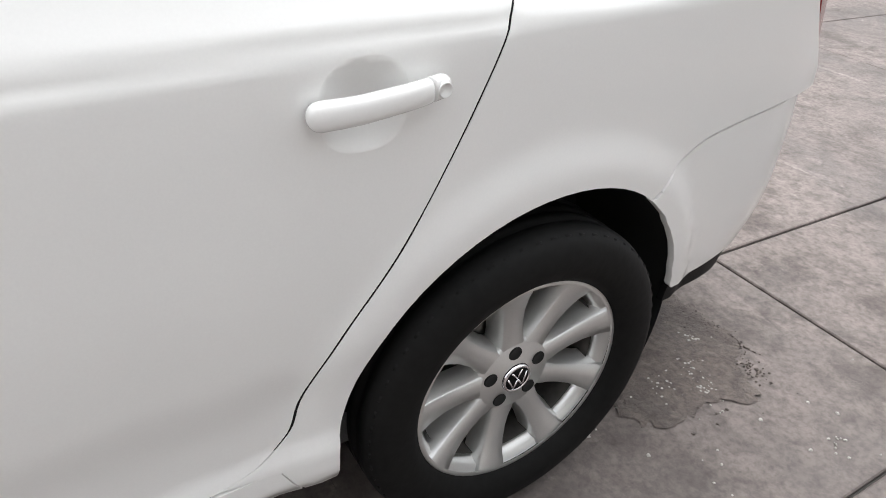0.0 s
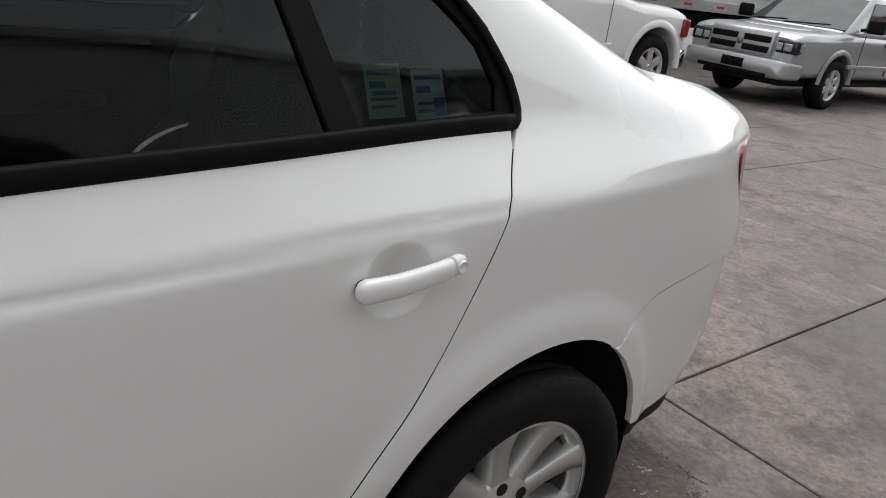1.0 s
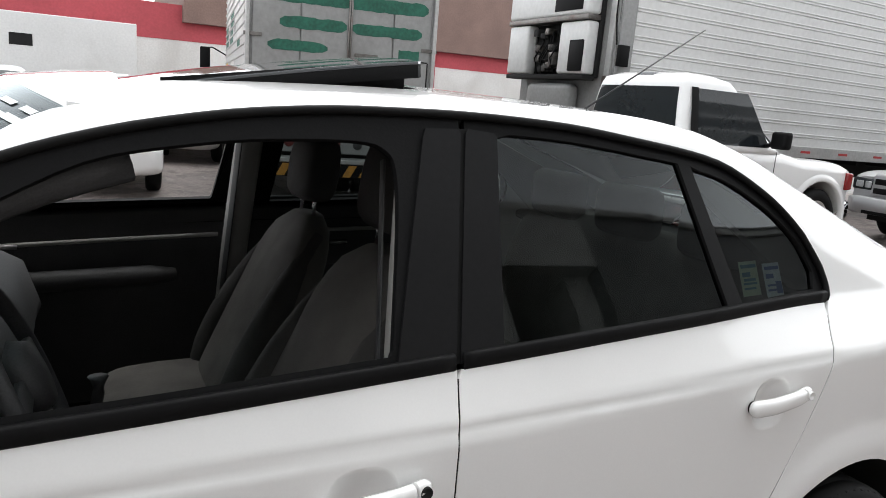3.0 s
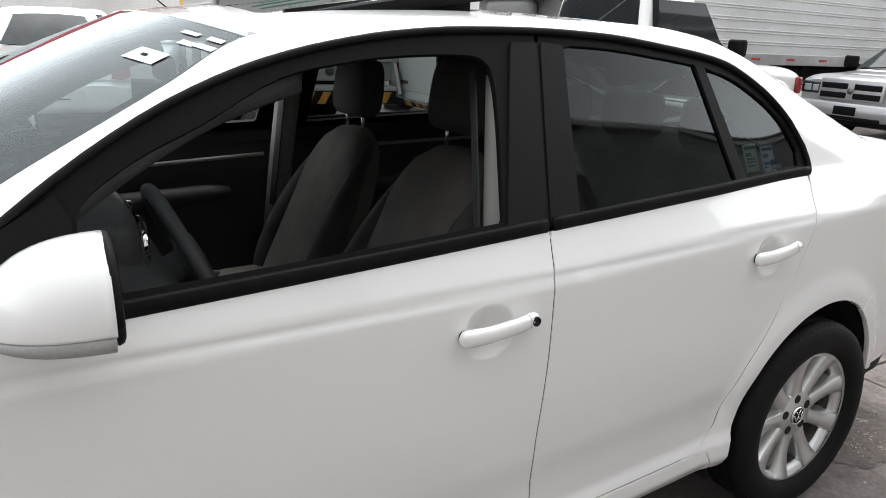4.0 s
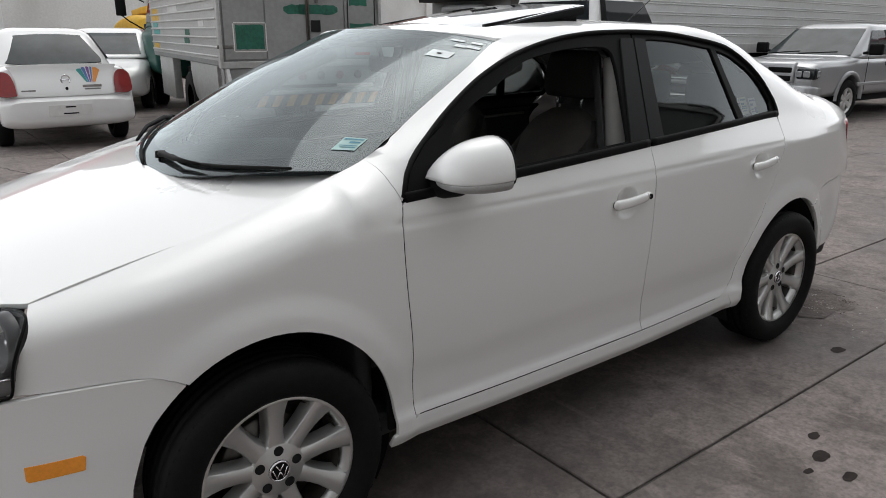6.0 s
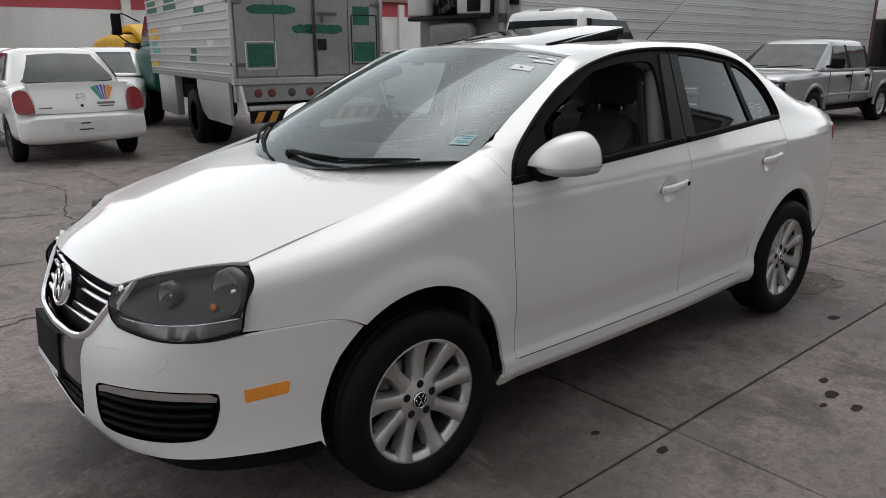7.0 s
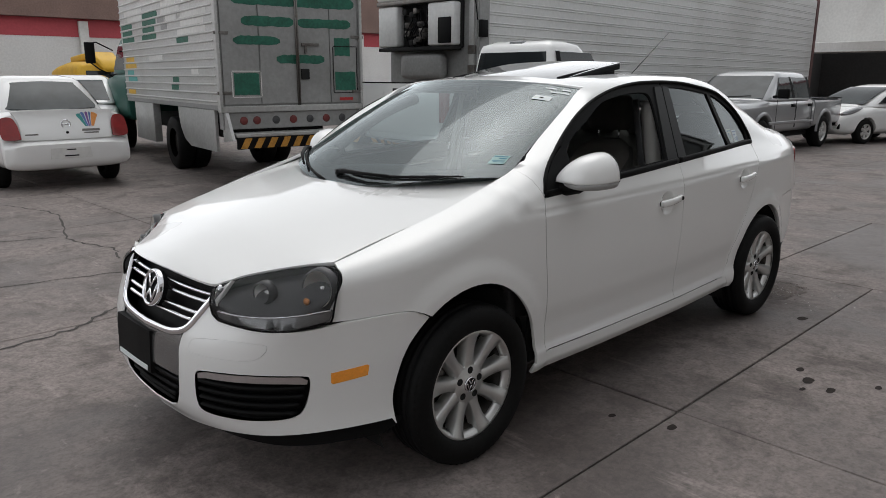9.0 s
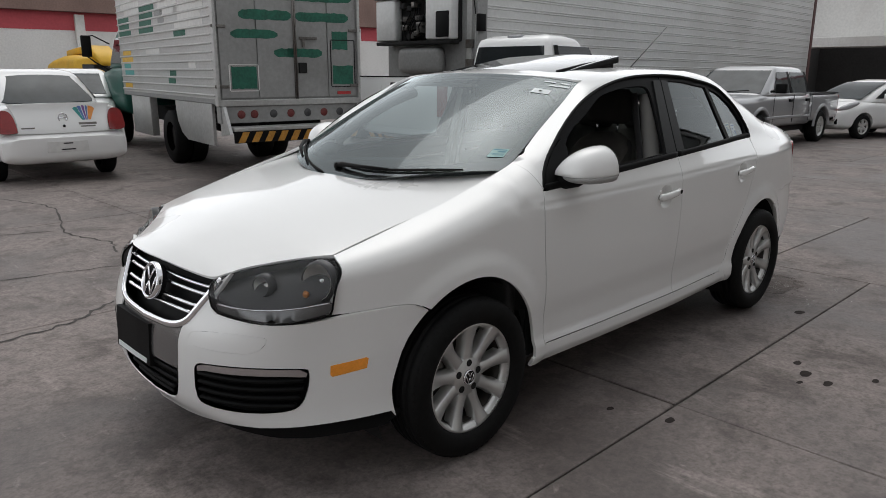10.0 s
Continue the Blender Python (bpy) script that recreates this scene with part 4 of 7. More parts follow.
for sg in (-1, 1):
    for k, (cx, cz) in enumerate(DIMPLES):
        x0, x1 = cx - 0.080, cx + 0.076
        line = lambda t: cz + 0.001 + 0.014 * t
        def grip(t0, t1, r0, r1, end0, end1, name, parent, label):
            """A length of the handle whose ends are rounded off over end0 and end1."""
            pts, rad = [], []
            ts = [t0 + (t1 - t0) * k_ for k_ in sorted({0.0, 0.004, 0.015, 0.035, 0.06, 0.1, 1.0, 0.996, 0.985, 0.965, 0.94, 0.9, *np.linspace(0.15, 0.85, 9)})]
            for t in ts:
                x, z = x0 + (x1 - x0) * t, line(t)
                out = 0.0125 + 0.0125 * smooth((t + 0.05) / 0.5) - 0.008 * smooth((t - 0.8) / 0.4)
                f0, f1 = min(1.0, (t - t0) / end0), min(1.0, (t1 - t) / end1)
                k_ = math.sqrt(max(0.0, 1 - (1 - f0) ** 2)) * math.sqrt(max(0.0, 1 - (1 - f1) ** 2))
                pts.append((x, sg * (half_width(x, z) + out), z))
                rad.append((r0 + (r1 - r0) * t) * max(0.06, k_))
            return part(name, tube(pts, rad, 18, squash=0.72, power=2.5), PAINT, parent, label)

        h = grip(0.0, 1.0, 0.0178, 0.0155, 0.10, 0.012, "door_handle", sedan, "white pull handle")
        cap = grip(1.008, 1.20, 0.0178, 0.0155, 0.01, 0.10, "handle_end", h, "white handle end with the lock")
        xe, ze = x0 + (x1 - x0) * 1.10, line(1.08)
        bm = lathe([(0.0, 0.001), (0.0078, 0.0), (0.0088, -0.0025), (0.0098, -0.002), (0.0102, 0.008)], 22)
        bm.transform(Matrix.Translation((xe, sg * (half_width(xe, ze) + 0.0305), ze)) @ pose(0, 0, 0, 0, 0, 0 if sg < 0 else 180))
        part("key_lock", bm, DARK if k == 0 else PAINT, cap)
        xg, zg = x0 + 0.0165, line(0.05)
        rim_ = [(p.x, p.z) for p in ring((xg, 0, zg), (1, 0, 0), (0, 0, 1), 0.0112, 0.0124, 24, 2.3)]
        panel("handle_gasket", rim_, flank if sg < 0 else mirrored(flank), RUBBER, h, du=0.01, dv=0.01, thick=0, lift=0.0012)

# sunroof and antenna
SUN_LOOP = [(1.035, -0.40), (1.59, -0.40), (1.60, -0.39), (1.60, 0.39), (1.59, 0.40), (1.035, 0.40)]
sun_tilt = lambda x, y: (x, y, roof_z(x, y) - 0.016 + (x - 1.035) * 0.13)
sun_glass = panel("sunroof_panel", SUN_LOOP, sun_tilt, material("sunroof_glass", (0.05, 0.055, 0.06), 0.05, 0, 0.05, 60, 4, coat=1.0), sedan, thick=0.006, label="tilted-open dark glass sunroof panel")
panel("sunroof_frame", SUN_LOOP, sun_tilt, BLACK_PLASTIC, sun_glass, thick=0.026, lift=-0.007)
panel("sunroof_lining", SUN_LOOP, sun_tilt, BLACK_PLASTIC, sun_glass, thick=0, lift=-0.03)
for sg in (-1, 1):
    part("sunroof_arm", prism([(1.10, 1.44), (1.57, 1.46), (1.57, 1.535), (1.10, 1.463)], sg * 0.37 - 0.012, sg * 0.37 + 0.012), BLACK_PLASTIC, sun_glass)
panel("sunroof_well", [(1.03, -0.42), (1.60, -0.42), (1.60, 0.42), (1.03, 0.42)], lambda x, y: (x, y, 1.435), DARK, sedan, thick=0)
part("antenna_foot", tube([(2.245, 0, 1.43), (2.27, 0, 1.452), (2.32, 0, 1.452)], [0.03, 0.022, 0.008], 12), BLACK_PLASTIC, sedan)
part("antenna", tube([(2.28, 0, 1.435), (2.784, 0, 1.75)], [0.0034, 0.0018], 8), LAMP_GREY, sedan, "black whip antenna")

# wipers
for y0, y1 in ((0.02, -0.58), (0.60, 0.06)):
    u0, u1 = y0 / 0.69, y1 / 0.69
    up = Vector((-0.25, 0, 0.42)).normalized() * 0.016
    rest = lambda t: 0.012 - 0.085 * t ** 1.3
    arm = [Vector(screen(u0 + (u1 - u0) * t, rest(t) - 0.015)) + up * k for t, k in ((0.0, 0.6), (0.08, 1.3), (0.3, 1.7), (0.55, 1.5))]
    w = part("wiper", tube(arm, [0.013, 0.011, 0.008, 0.005], 8), BLACK_PLASTIC, sedan, "black windscreen wiper")
    blade = [Vector(screen(u0 + (u1 - u0) * t, rest(t) + 0.004)) + up * 0.5 for t in np.linspace(0.12, 1.0, 8)]
    part("wiper_blade", tube(blade, [0.004, 0.0055, 0.006, 0.006, 0.006, 0.006, 0.0055, 0.004], 6), RUBBER, w)
    bm = lathe([(0.0, 0.012), (0.016, 0.010), (0.018, -0.012)], 16, axis="z")
    bm.transform(Matrix.Translation(arm[0]))
    part("wiper_pivot", bm, BLACK_PLASTIC, w)


# wheels
def wheel(at, sg, turn):
    rim = lathe([(0.209, -0.079), (0.2165, -0.081), (0.219, -0.077), (0.215, -0.07), (0.204, -0.066), (0.197, -0.05), (0.188, 0.02), (0.19, 0.09)], 64)
    m = Matrix.Translation(at) @ (pose(0, 0, 0, 0, turn, 0) if sg < 0 else pose(0, 0, 0, 0, turn, 180))
    rim.transform(m)
    wh = part("wheel", rim, ALLOY, sedan, "silver nine-spoke alloy wheel")
    R, w = 0.3175, 0.098
    prof = [(0.214, -0.074), (0.219, -0.083), (0.234, -0.098), (0.258, -0.104), (0.283, -0.102), (0.300, -0.094), (0.311, -0.083), (0.3165, -0.066)]
    for g in (-0.045, -0.012, 0.022, 0.05):
        prof += [(0.3175, g - 0.006), (0.309, g - 0.003), (0.309, g + 0.003), (0.3175, g + 0.006)]
    prof += [(0.316, 0.068), (0.308, 0.086), (0.285, 0.1), (0.24, 0.1), (0.203, 0.085)]
    tyre = lathe(prof, 96)
    for i in range(64):
        a = 2 * math.pi * i / 64
        box((-0.006, -0.0862, 0.3), (0.006, -0.07, 0.3105), bm=tyre, m=pose(0, 0, 0, 0, math.degrees(a), 0))
    tyre.transform(m)
    part("tyre", tyre, RUBBER, wh)
    disc = lathe([(0.0, -0.0), (0.135, -0.0), (0.14, 0.006), (0.14, 0.02), (0.186, 0.03)], 48)
    disc.transform(m)
    part("brake_disc", disc, STEEL, wh)
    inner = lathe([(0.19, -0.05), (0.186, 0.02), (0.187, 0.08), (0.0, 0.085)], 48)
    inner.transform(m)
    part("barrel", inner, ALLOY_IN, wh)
    hub = lathe([(0.0, -0.061), (0.034, -0.061), (0.038, -0.058), (0.074, -0.056), (0.082, -0.05), (0.08, 0.0)], 45)
    hub.transform(m)
    part("hub", hub, ALLOY, wh)
    spoke = bmesh.new()
    rows = []
    for r, hw, yf in ((0.055, 0.0205, -0.056), (0.08, 0.0235, -0.056), (0.10, 0.0205, -0.0565), (0.125, 0.0203, -0.058), (0.155, 0.0218, -0.062), (0.185, 0.0260, -0.069), (0.205, 0.0295, -0.0765), (0.2135, 0.0325, -0.078)):
        rows.append([Vector((x, y, r)) for x, y in ((-hw * 1.34, yf + 0.046), (-hw * 1.22, yf + 0.016), (-hw * 1.03, yf + 0.004), (-hw * 0.96, yf + 0.0005), (0, yf), (hw * 0.96, yf + 0.0005), (hw * 1.03, yf + 0.004), (hw * 1.22, yf + 0.016), (hw * 1.34, yf + 0.046))])
    loft(rows, cap=False, bm=spoke, closed=False)
    me = bpy.data.meshes.new("spoke")
    spoke.to_mesh(me)
    spoke.free()
    me.materials.append(ALLOY)
    for f in me.polygons:
        f.use_smooth = True
    for i in range(9):
        s = new("spoke", me)
        s.parent, s.matrix_local = wh, m @ pose(0, 0, 0, 0, 40 * i, 0)
    for i in range(5):
        bm = lathe([(0.0, -0.0585), (0.011, -0.0588), (0.0128, -0.0595), (0.014, -0.0585), (0.0145, -0.055)], 16)
        bm.transform(m @ pose(0, 0, 0, 0, 72 * i + 3, 0) @ Matrix.Translation((0, 0, 0.0555)))
        part("lug_bolt", bm, DARK, wh)
    cap = lathe([(0.0, -0.0655), (0.0265, -0.0655), (0.031, -0.0625), (0.032, -0.05)], 32)
    cap.transform(m)
    cap = part("centre_cap", cap, BLACK_PLASTIC, wh, "black centre cap with a chrome ring")
    rg = lathe([(0.0255, -0.066), (0.027, -0.068), (0.0295, -0.067), (0.031, -0.063)], 32)
    for x0, z0, x1, z1 in ((-0.011, 0.019, 0.0, 0.002), (0.011, 0.019, 0.0, 0.002), (-0.021, 0.009, -0.010, -0.019), (0.021, 0.009, 0.010, -0.019), (-0.010, -0.019, 0.0, -0.002), (0.010, -0.019, 0.0, -0.002)):
        tube([(x0, -0.0665, z0), (x1, -0.0665, z1)], 0.0021, 6, rg)
    rg.transform(m)
    part("cap_mark", rg, CHROME, cap)


for sg in (-1, 1):
    wheel((WHEEL_F[0], sg * 0.775, HUB_Z), sg, 1 if sg < 0 else 9)
    wheel((WHEEL_R[0], sg * 0.765, HUB_Z), sg, -9.7 if sg < 0 else 3)


# ---- the sedan's cabin ----
def cushion(lo, hi, power=4.0, n=28, m=None, lean=0.0, taper=0.0):
    """A padded block: superellipse rings stacked upwards, leaning back and tapering."""
    rings = []
    (x0, y0, z0), (x1, y1, z1) = lo, hi
    for t in np.linspace(0, 1, 12):
        k = (1 - abs(2 * t - 1) ** power) ** (1 / power) if 0 < t < 1 else 0.25
        c = ((x0 + x1) / 2 + lean * t, (y0 + y1) / 2, z0 + (z1 - z0) * t)
        rings.append(ring(c, (1, 0, 0), (0, 1, 0), (x1 - x0) / 2 * (0.55 + 0.45 * k), (y1 - y0) / 2 * (1 - taper * t) * (0.8 + 0.2 * k), n, power))
    return loft(rings)


def front_seat(y, dx, dz):
    """A bucket seat: cushion with raised edges, a waisted back with bolsters, and a headrest on two posts."""
    part("seat_cushion", cushion((0.93 + dx, y - 0.25, 0.40), (1.48 + dx, y + 0.25, 0.565)), FABRIC, sedan, "charcoal cloth front seat cushion")
    rings = []
    for t in np.linspace(0, 1, 16):
        z = 0.52 + 0.615 * t + dz
        k = (1 - max(0.0, (t - 0.72) / 0.28) ** 2.4) ** 0.5 if t < 1 else 0.12
        deep = (0.105 - 0.035 * t) * (0.45 + 0.55 * k)
        rings.append(ring((1.30 + dx + 0.235 * t ** 1.15 + 0.01 * math.sin(math.pi * t), y, z), (1, 0, 0), (0, 1, 0), deep, (0.235 + 0.02 * math.sin(math.pi * t) - 0.06 * t) * (0.35 + 0.65 * k), 32, 3.4))
    back = part("seat_back", loft(rings), FABRIC, sedan, "charcoal cloth front seat back")
    for sg in (-1, 1):
        pts = [(1.245 + dx + 0.235 * t - 0.012 * math.sin(math.pi * t) + 0.05 * t * t, y + sg * (0.215 - 0.075 * t ** 2.5), 0.56 + 0.53 * t + dz) for t in np.linspace(0, 1, 12)]
        part("bolster", tube(pts, [0.03, 0.045, 0.052, 0.054, 0.054, 0.052, 0.05, 0.047, 0.043, 0.037, 0.03, 0.018], 12, squash=0.9), FABRIC_EDGE, back)
    head = part("headrest", cushion((1.475 + dx, y - 0.135, 1.185 + dz), (1.60 + dx, y + 0.135, 1.365 + dz), 2.8, lean=0.02, taper=0.12), FABRIC_EDGE, sedan, "padded black headrest")
    for sg in (-1, 1):
        part("headrest_post", tube([(1.53 + dx, y + sg * 0.065, 1.10 + dz), (1.54 + dx, y + sg * 0.065, 1.23 + dz)], 0.006, 8), CHROME, head)


front_seat(-0.37, 0.03, 0.0)
front_seat(0.37, 0.07, -0.045)
part("rear_bench", cushion((1.95, -0.62, 0.42), (2.45, 0.62, 0.62)), FABRIC, sedan, "charcoal cloth rear bench")
part("rear_backrest", cushion((2.35, -0.62, 0.55), (2.52, 0.62, 1.10), 5, lean=0.2), FABRIC, sedan, "charcoal cloth rear backrest")
for y in (-0.38, 0.0, 0.38):
    part("headrest", cushion((2.50, y - 0.13, 1.08), (2.62, y + 0.13, 1.24), 3.2), FABRIC_EDGE, sedan, "padded black headrest")
part("cabin_floor", box((0.2, -0.78, 0.25), (2.6, 0.78, 0.33), 0.02), TRIM, sedan)
part("parcel_shelf", box((2.55, -0.66, 1.02), (3.05, 0.66, 1.06), 0.02), TRIM, sedan)
part("bulkhead", box((0.28, -0.78, 0.25), (0.34, 0.78, 0.98), 0.02), TRIM, sedan)
dash = []
for y in np.linspace(-0.77, 0.77, 21):
    k = 1 - (abs(y) / 0.77) ** 6 * 0.1
    dash.append([Vector((x, y, z * k)) for x, z in ((0.30, 0.55), (0.62, 0.50), (0.80, 0.62), (0.86, 0.80), (0.82, 0.93), (0.70, 1.0 + 0.03 * math.exp(-((y + 0.37) / 0.16) ** 2)), (0.45, 1.02), (0.20, 1.0))])
part("dashboard", loft(dash), TRIM, sedan, "dark soft-plastic dashboard")
cluster = part("instrument_hood", cushion((0.60, -0.54, 0.95), (0.76, -0.20, 1.065), 3.5), TRIM, sedan, "dark hooded instrument cluster")
for y in (-0.44, -0.30):
    bm = lathe([(0.05, 0.0), (0.055, -0.006), (0.06, -0.004), (0.06, 0.006)], 28)
    bm.transform(Matrix.Translation((0.765, y, 0.995)) @ pose(0, 0, 0, 0, 0, 90))
    part("dial_ring", bm, CHROME, cluster)
hub_m = pose(0.872, -0.37, 0.915, 0, 67, 0)
wheel_rim = lathe([(0.185 + 0.016 * math.cos(a), 0.016 * math.sin(a)) for a in np.linspace(0, 2 * math.pi, 10)[:-1]], 40, axis="z", closed=True)
wheel_rim.transform(hub_m)
sw = part("steering_wheel", wheel_rim, TRIM, sedan, "black steering wheel")
bm = lathe([(0.0, 0.035), (0.06, 0.03), (0.075, 0.0), (0.0, -0.05)], 24, axis="z")
for a in (90, 270, 0):
    box((0.05, -0.022, -0.008), (0.18, 0.022, 0.01), 0.006, bm, pose(0, 0, 0, 0, 0, a))
bm.transform(hub_m)
part("wheel_spokes", bm, TRIM, sw)
bm = tube([(0.66, -0.37, 0.83), (0.86, -0.37, 0.91)], 0.045, 12)
for sg in (-1, 1):
    tube([(0.80, -0.37 + sg * 0.05, 0.89), (0.81, -0.37 + sg * 0.17, 0.90)], [0.012, 0.008], 8, bm)
part("steering_column", bm, TRIM, sedan)
part("console", box((0.7, -0.11, 0.3), (1.55, 0.11, 0.62), 0.03), TRIM, sedan)
part("gear_lever", tube([(0.98, 0, 0.6), (1.0, 0, 0.72), (1.0, 0, 0.76)], [0.012, 0.014, 0.024], 10), TRIM, sedan)
for sg in (-1, 1):
    inner = lambda x, z, sg=sg: (x, sg * (half_width(x, min(z, belt_z(x))) - 0.075 + 0.02 * smooth((z - 0.92) / 0.08)), z)
    for x0, x1 in ((0.44, 1.47), (1.52, 2.45)):
        edge = [(x0, 0.36), (x1 - (0.35 if x1 > 2 else 0), 0.36), (x1, 0.75 if x1 > 2 else 0.5)] + [(x, belt_z(x) - 0.01) for x in np.linspace(x1, x0, 10)]
        trim = panel("door_trim", edge, inner, TRIM, sedan, thick=-0.04, du=0.08, dv=0.05, label="dark moulded door lining")
        pts = [(x, sg * (half_width(x, 0.8) - 0.105), 0.78 + 0.03 * (x - x0)) for x in np.linspace(x0 + 0.2, x1 - 0.2, 8)]
        rail = [(x, sg * (half_width(x, 0.93) - 0.088), belt_z(x) - 0.10) for x in np.linspace(x0 + 0.12, x1 - 0.06, 10)]
        part("trim_line", tube(rail, 0.008, 6), BELT, trim, "grey line along the door lining")
        part("pull_handle", tube([(x0 + 0.26, sg * (half_width(x0 + 0.3, 0.9) - 0.10), 0.905), (x0 + 0.36, sg * (half_width(x0 + 0.3, 0.9) - 0.11), 0.91)], [0.012, 0.009], 8), DULL_CHROME, trim)
        part("armrest", tube(pts, [0.02, 0.035, 0.035, 0.035, 0.035, 0.035, 0.035, 0.02], 10), TRIM, trim)
    # pillar linings and belts
    pts = [(1.44 + 0.035 * t + 0.02 * t * t, sg * (0.79 - 0.15 * t), 0.6 + 0.8 * t) for t in np.linspace(0, 0.93, 10)]
    part("pillar_lining", tube(pts, 0.04, 10, squash=1.0, power=3), BELT, sedan, "light grey centre pillar lining")
    pts = [(1.415 + 0.03 * t, sg * (0.725 - 0.13 * t), 0.75 + 0.6 * t) for t in np.linspace(0, 1, 8)]
    part("seat_belt", tube(pts, 0.022, 8, squash=0.15), TRIM, sedan, "black seat belt")
    for pts in ([flank(x, dlo_top(x) - 0.02) for x in np.linspace(0.5, 1.0, 10)],):
        part("pillar_lining", tube([(x + 0.03, -sg * (y + 0.09), z - 0.03) for x, y, z in pts], 0.03, 8), TRIM, sedan)
    pts = [(x, sg * (half_width(x, dlo_top(x) - 0.02) - 0.045), dlo_top(x) - 0.012) for x in np.linspace(1.0, 2.4, 20)]
    part("roof_rail_lining", tube(pts, 0.022, 8), TRIM if sg < 0 else LINER, sedan)
    panel("quarter_lining", [(2.2, 1.37), (2.6, 1.06), (2.95, 1.05), (2.6, 1.24), (2.3, 1.36)], lambda x, z, sg=sg: (x, sg * (0.62 - 0.35 * (z - 1.05)), z), LINER, sedan, thick=0.02)
panel("headliner", [(0.93, -0.57), (2.22, -0.53), (2.22, 0.53), (0.93, 0.57)], lambda x, y: (x, y, roof_z(x, y) - 0.035), LINER, sedan, thick=0, du=0.1, dv=0.1, label="pale grey cloth headliner")
part("rear_view_mirror", cushion((0.90, -0.11, 1.285), (0.925, 0.11, 1.345), 4), TRIM, sedan, "black rear-view mirror")
part("mirror_stalk", tube([(0.88, 0, 1.40), (0.90, 0, 1.33)], 0.01, 8), TRIM, sedan)
for y in (-0.37, 0.37):
    part("sun_visor", box((0.97, y - 0.18, 1.375), (1.12, y + 0.18, 1.39), 0.006), LINER, sedan)


def decal(name, f, u0, u1, v0, v1, bars, label, parent, lift=0.003, ink=None, back=None):
    """A flat sticker on a surface, with plain bars for its print."""
    st = panel(name, [(u0, v0), (u1, v0), (u1, v1), (u0, v1)], f, back or PAPER, parent, du=abs(u1 - u0) / 3, dv=abs(v1 - v0) / 3, thick=0, lift=lift, label=label)
    for a, b, c, d in bars:
        ua, ub, va, vb = u0 + (u1 - u0) * a, u0 + (u1 - u0) * b, v0 + (v1 - v0) * c, v0 + (v1 - v0) * d
        panel("print_bar", [(ua, va), (ub, va), (ub, vb), (ua, vb)], f, ink or INK, st, du=abs(ub - ua) / 2, dv=abs(vb - va) / 2, thick=0, lift=lift + 0.0012)
    return st


PRINT = ((0.08, 0.92, 0.80, 0.90), (0.10, 0.55, 0.55, 0.68), (0.10, 0.85, 0.32, 0.38), (0.10, 0.75, 0.18, 0.24))
decal("sticker", screen, -0.952, -0.882, 0.065, 0.15, PRINT, "pale green paper sticker", sedan, 0.002, None, material("pale_green_paper", (0.42, 0.60, 0.58), 0.6))
decal("sticker", screen, -0.89, -0.77, 0.79, 0.845, ((0.42, 0.62, 0.4, 0.6),), "white paper lot sticker", sedan, 0.002, BLACK_PLASTIC)
for u0, u1, v0, v1 in ((-0.90, -0.84, 0.895, 0.915), (-0.99 + 0.02, -0.90, 0.90, 0.92), (-0.86, -0.78, 0.94, 0.955), (-0.96, -0.90, 0.94, 0.957)):
    decal("sticker_remnant", screen, u0, u1, v0, v1, (), "torn white sticker remnant", sedan, 0.002)
gl = frame_map(0.016)
decal("sticker", gl, 2.252, 2.318, 1.097, 1.168, PRINT + ((0.15, 0.8, 0.42, 0.5),), "yellow and green printed sticker", sedan, -0.006, INK, material("pale_yellow_paper", (0.66, 0.76, 0.58), 0.6))
decal("sticker", gl, 2.338, 2.402, 1.088, 1.16, PRINT + ((0.6, 0.95, 0.1, 0.45),), "blue and white printed sticker", sedan, -0.006, INK_BLUE, material("pale_blue_paper", (0.72, 0.80, 0.84), 0.6))


# ---- the yard: ground, walls and buildings ----
DIRT = material("joint_dirt", (0.055, 0.05, 0.046), 0.95, 0, 0.3, 30, 2, bump=0.4)
BREAK, FALL_END, FALL = 3.73, 31.33, 0.01
TILT = math.degrees(math.atan(FALL))


def gz(x):
    """The ground's height: level round the sedan, falling gently to the east."""
    return -FALL * (min(max(x, BREAK), FALL_END) - BREAK)


base = bmesh.new()
lines = [[base.verts.new((x, y, gz(x) - 0.012)) for y in (-400, 400)] for x in (-400, BREAK, FALL_END, 400)]
for a, b in zip(lines, lines[1:]):
    base.faces.new((a[0], b[0], b[1], a[1]))
ground = part("ground", base, DIRT, None, smooth_faces=False)
tagged(ground, "dirt-filled base below the concrete slabs", "ground", kind="structure")
WALL_WHITE = material("white_plaster", (0.66, 0.65, 0.63), 0.9, 0, 0.1, 12, 0.4, bump=0.2, stain=(0.40, 0.37, 0.34), stain_amt=0.45)
WALL_RED = material("red_painted_wall", (0.42, 0.07, 0.085), 0.85, 0, 0.12, 10, 0.4, bump=0.15, stain=(0.27, 0.055, 0.06))
WALL_GREY = material("grey_render", (0.42, 0.415, 0.40), 0.9, 0, 0.12, 10, 0.5, bump=0.2, stain=(0.24, 0.23, 0.22))
BROWN_ROOF = material("brown_roof_sheet", (0.20, 0.13, 0.11), 0.8, 0, 0.2, 14, 0.8, bump=0.2)
DIM_WALL = material("dark_grey_wall", (0.16, 0.16, 0.16), 0.85, 0, 0.15, 10, 0.6, bump=0.2, stain=(0.06, 0.058, 0.055))
DARK_PANE = material("dark_window_pane", (0.02, 0.022, 0.024), 0.1, 0, 0.1, 10, 1)
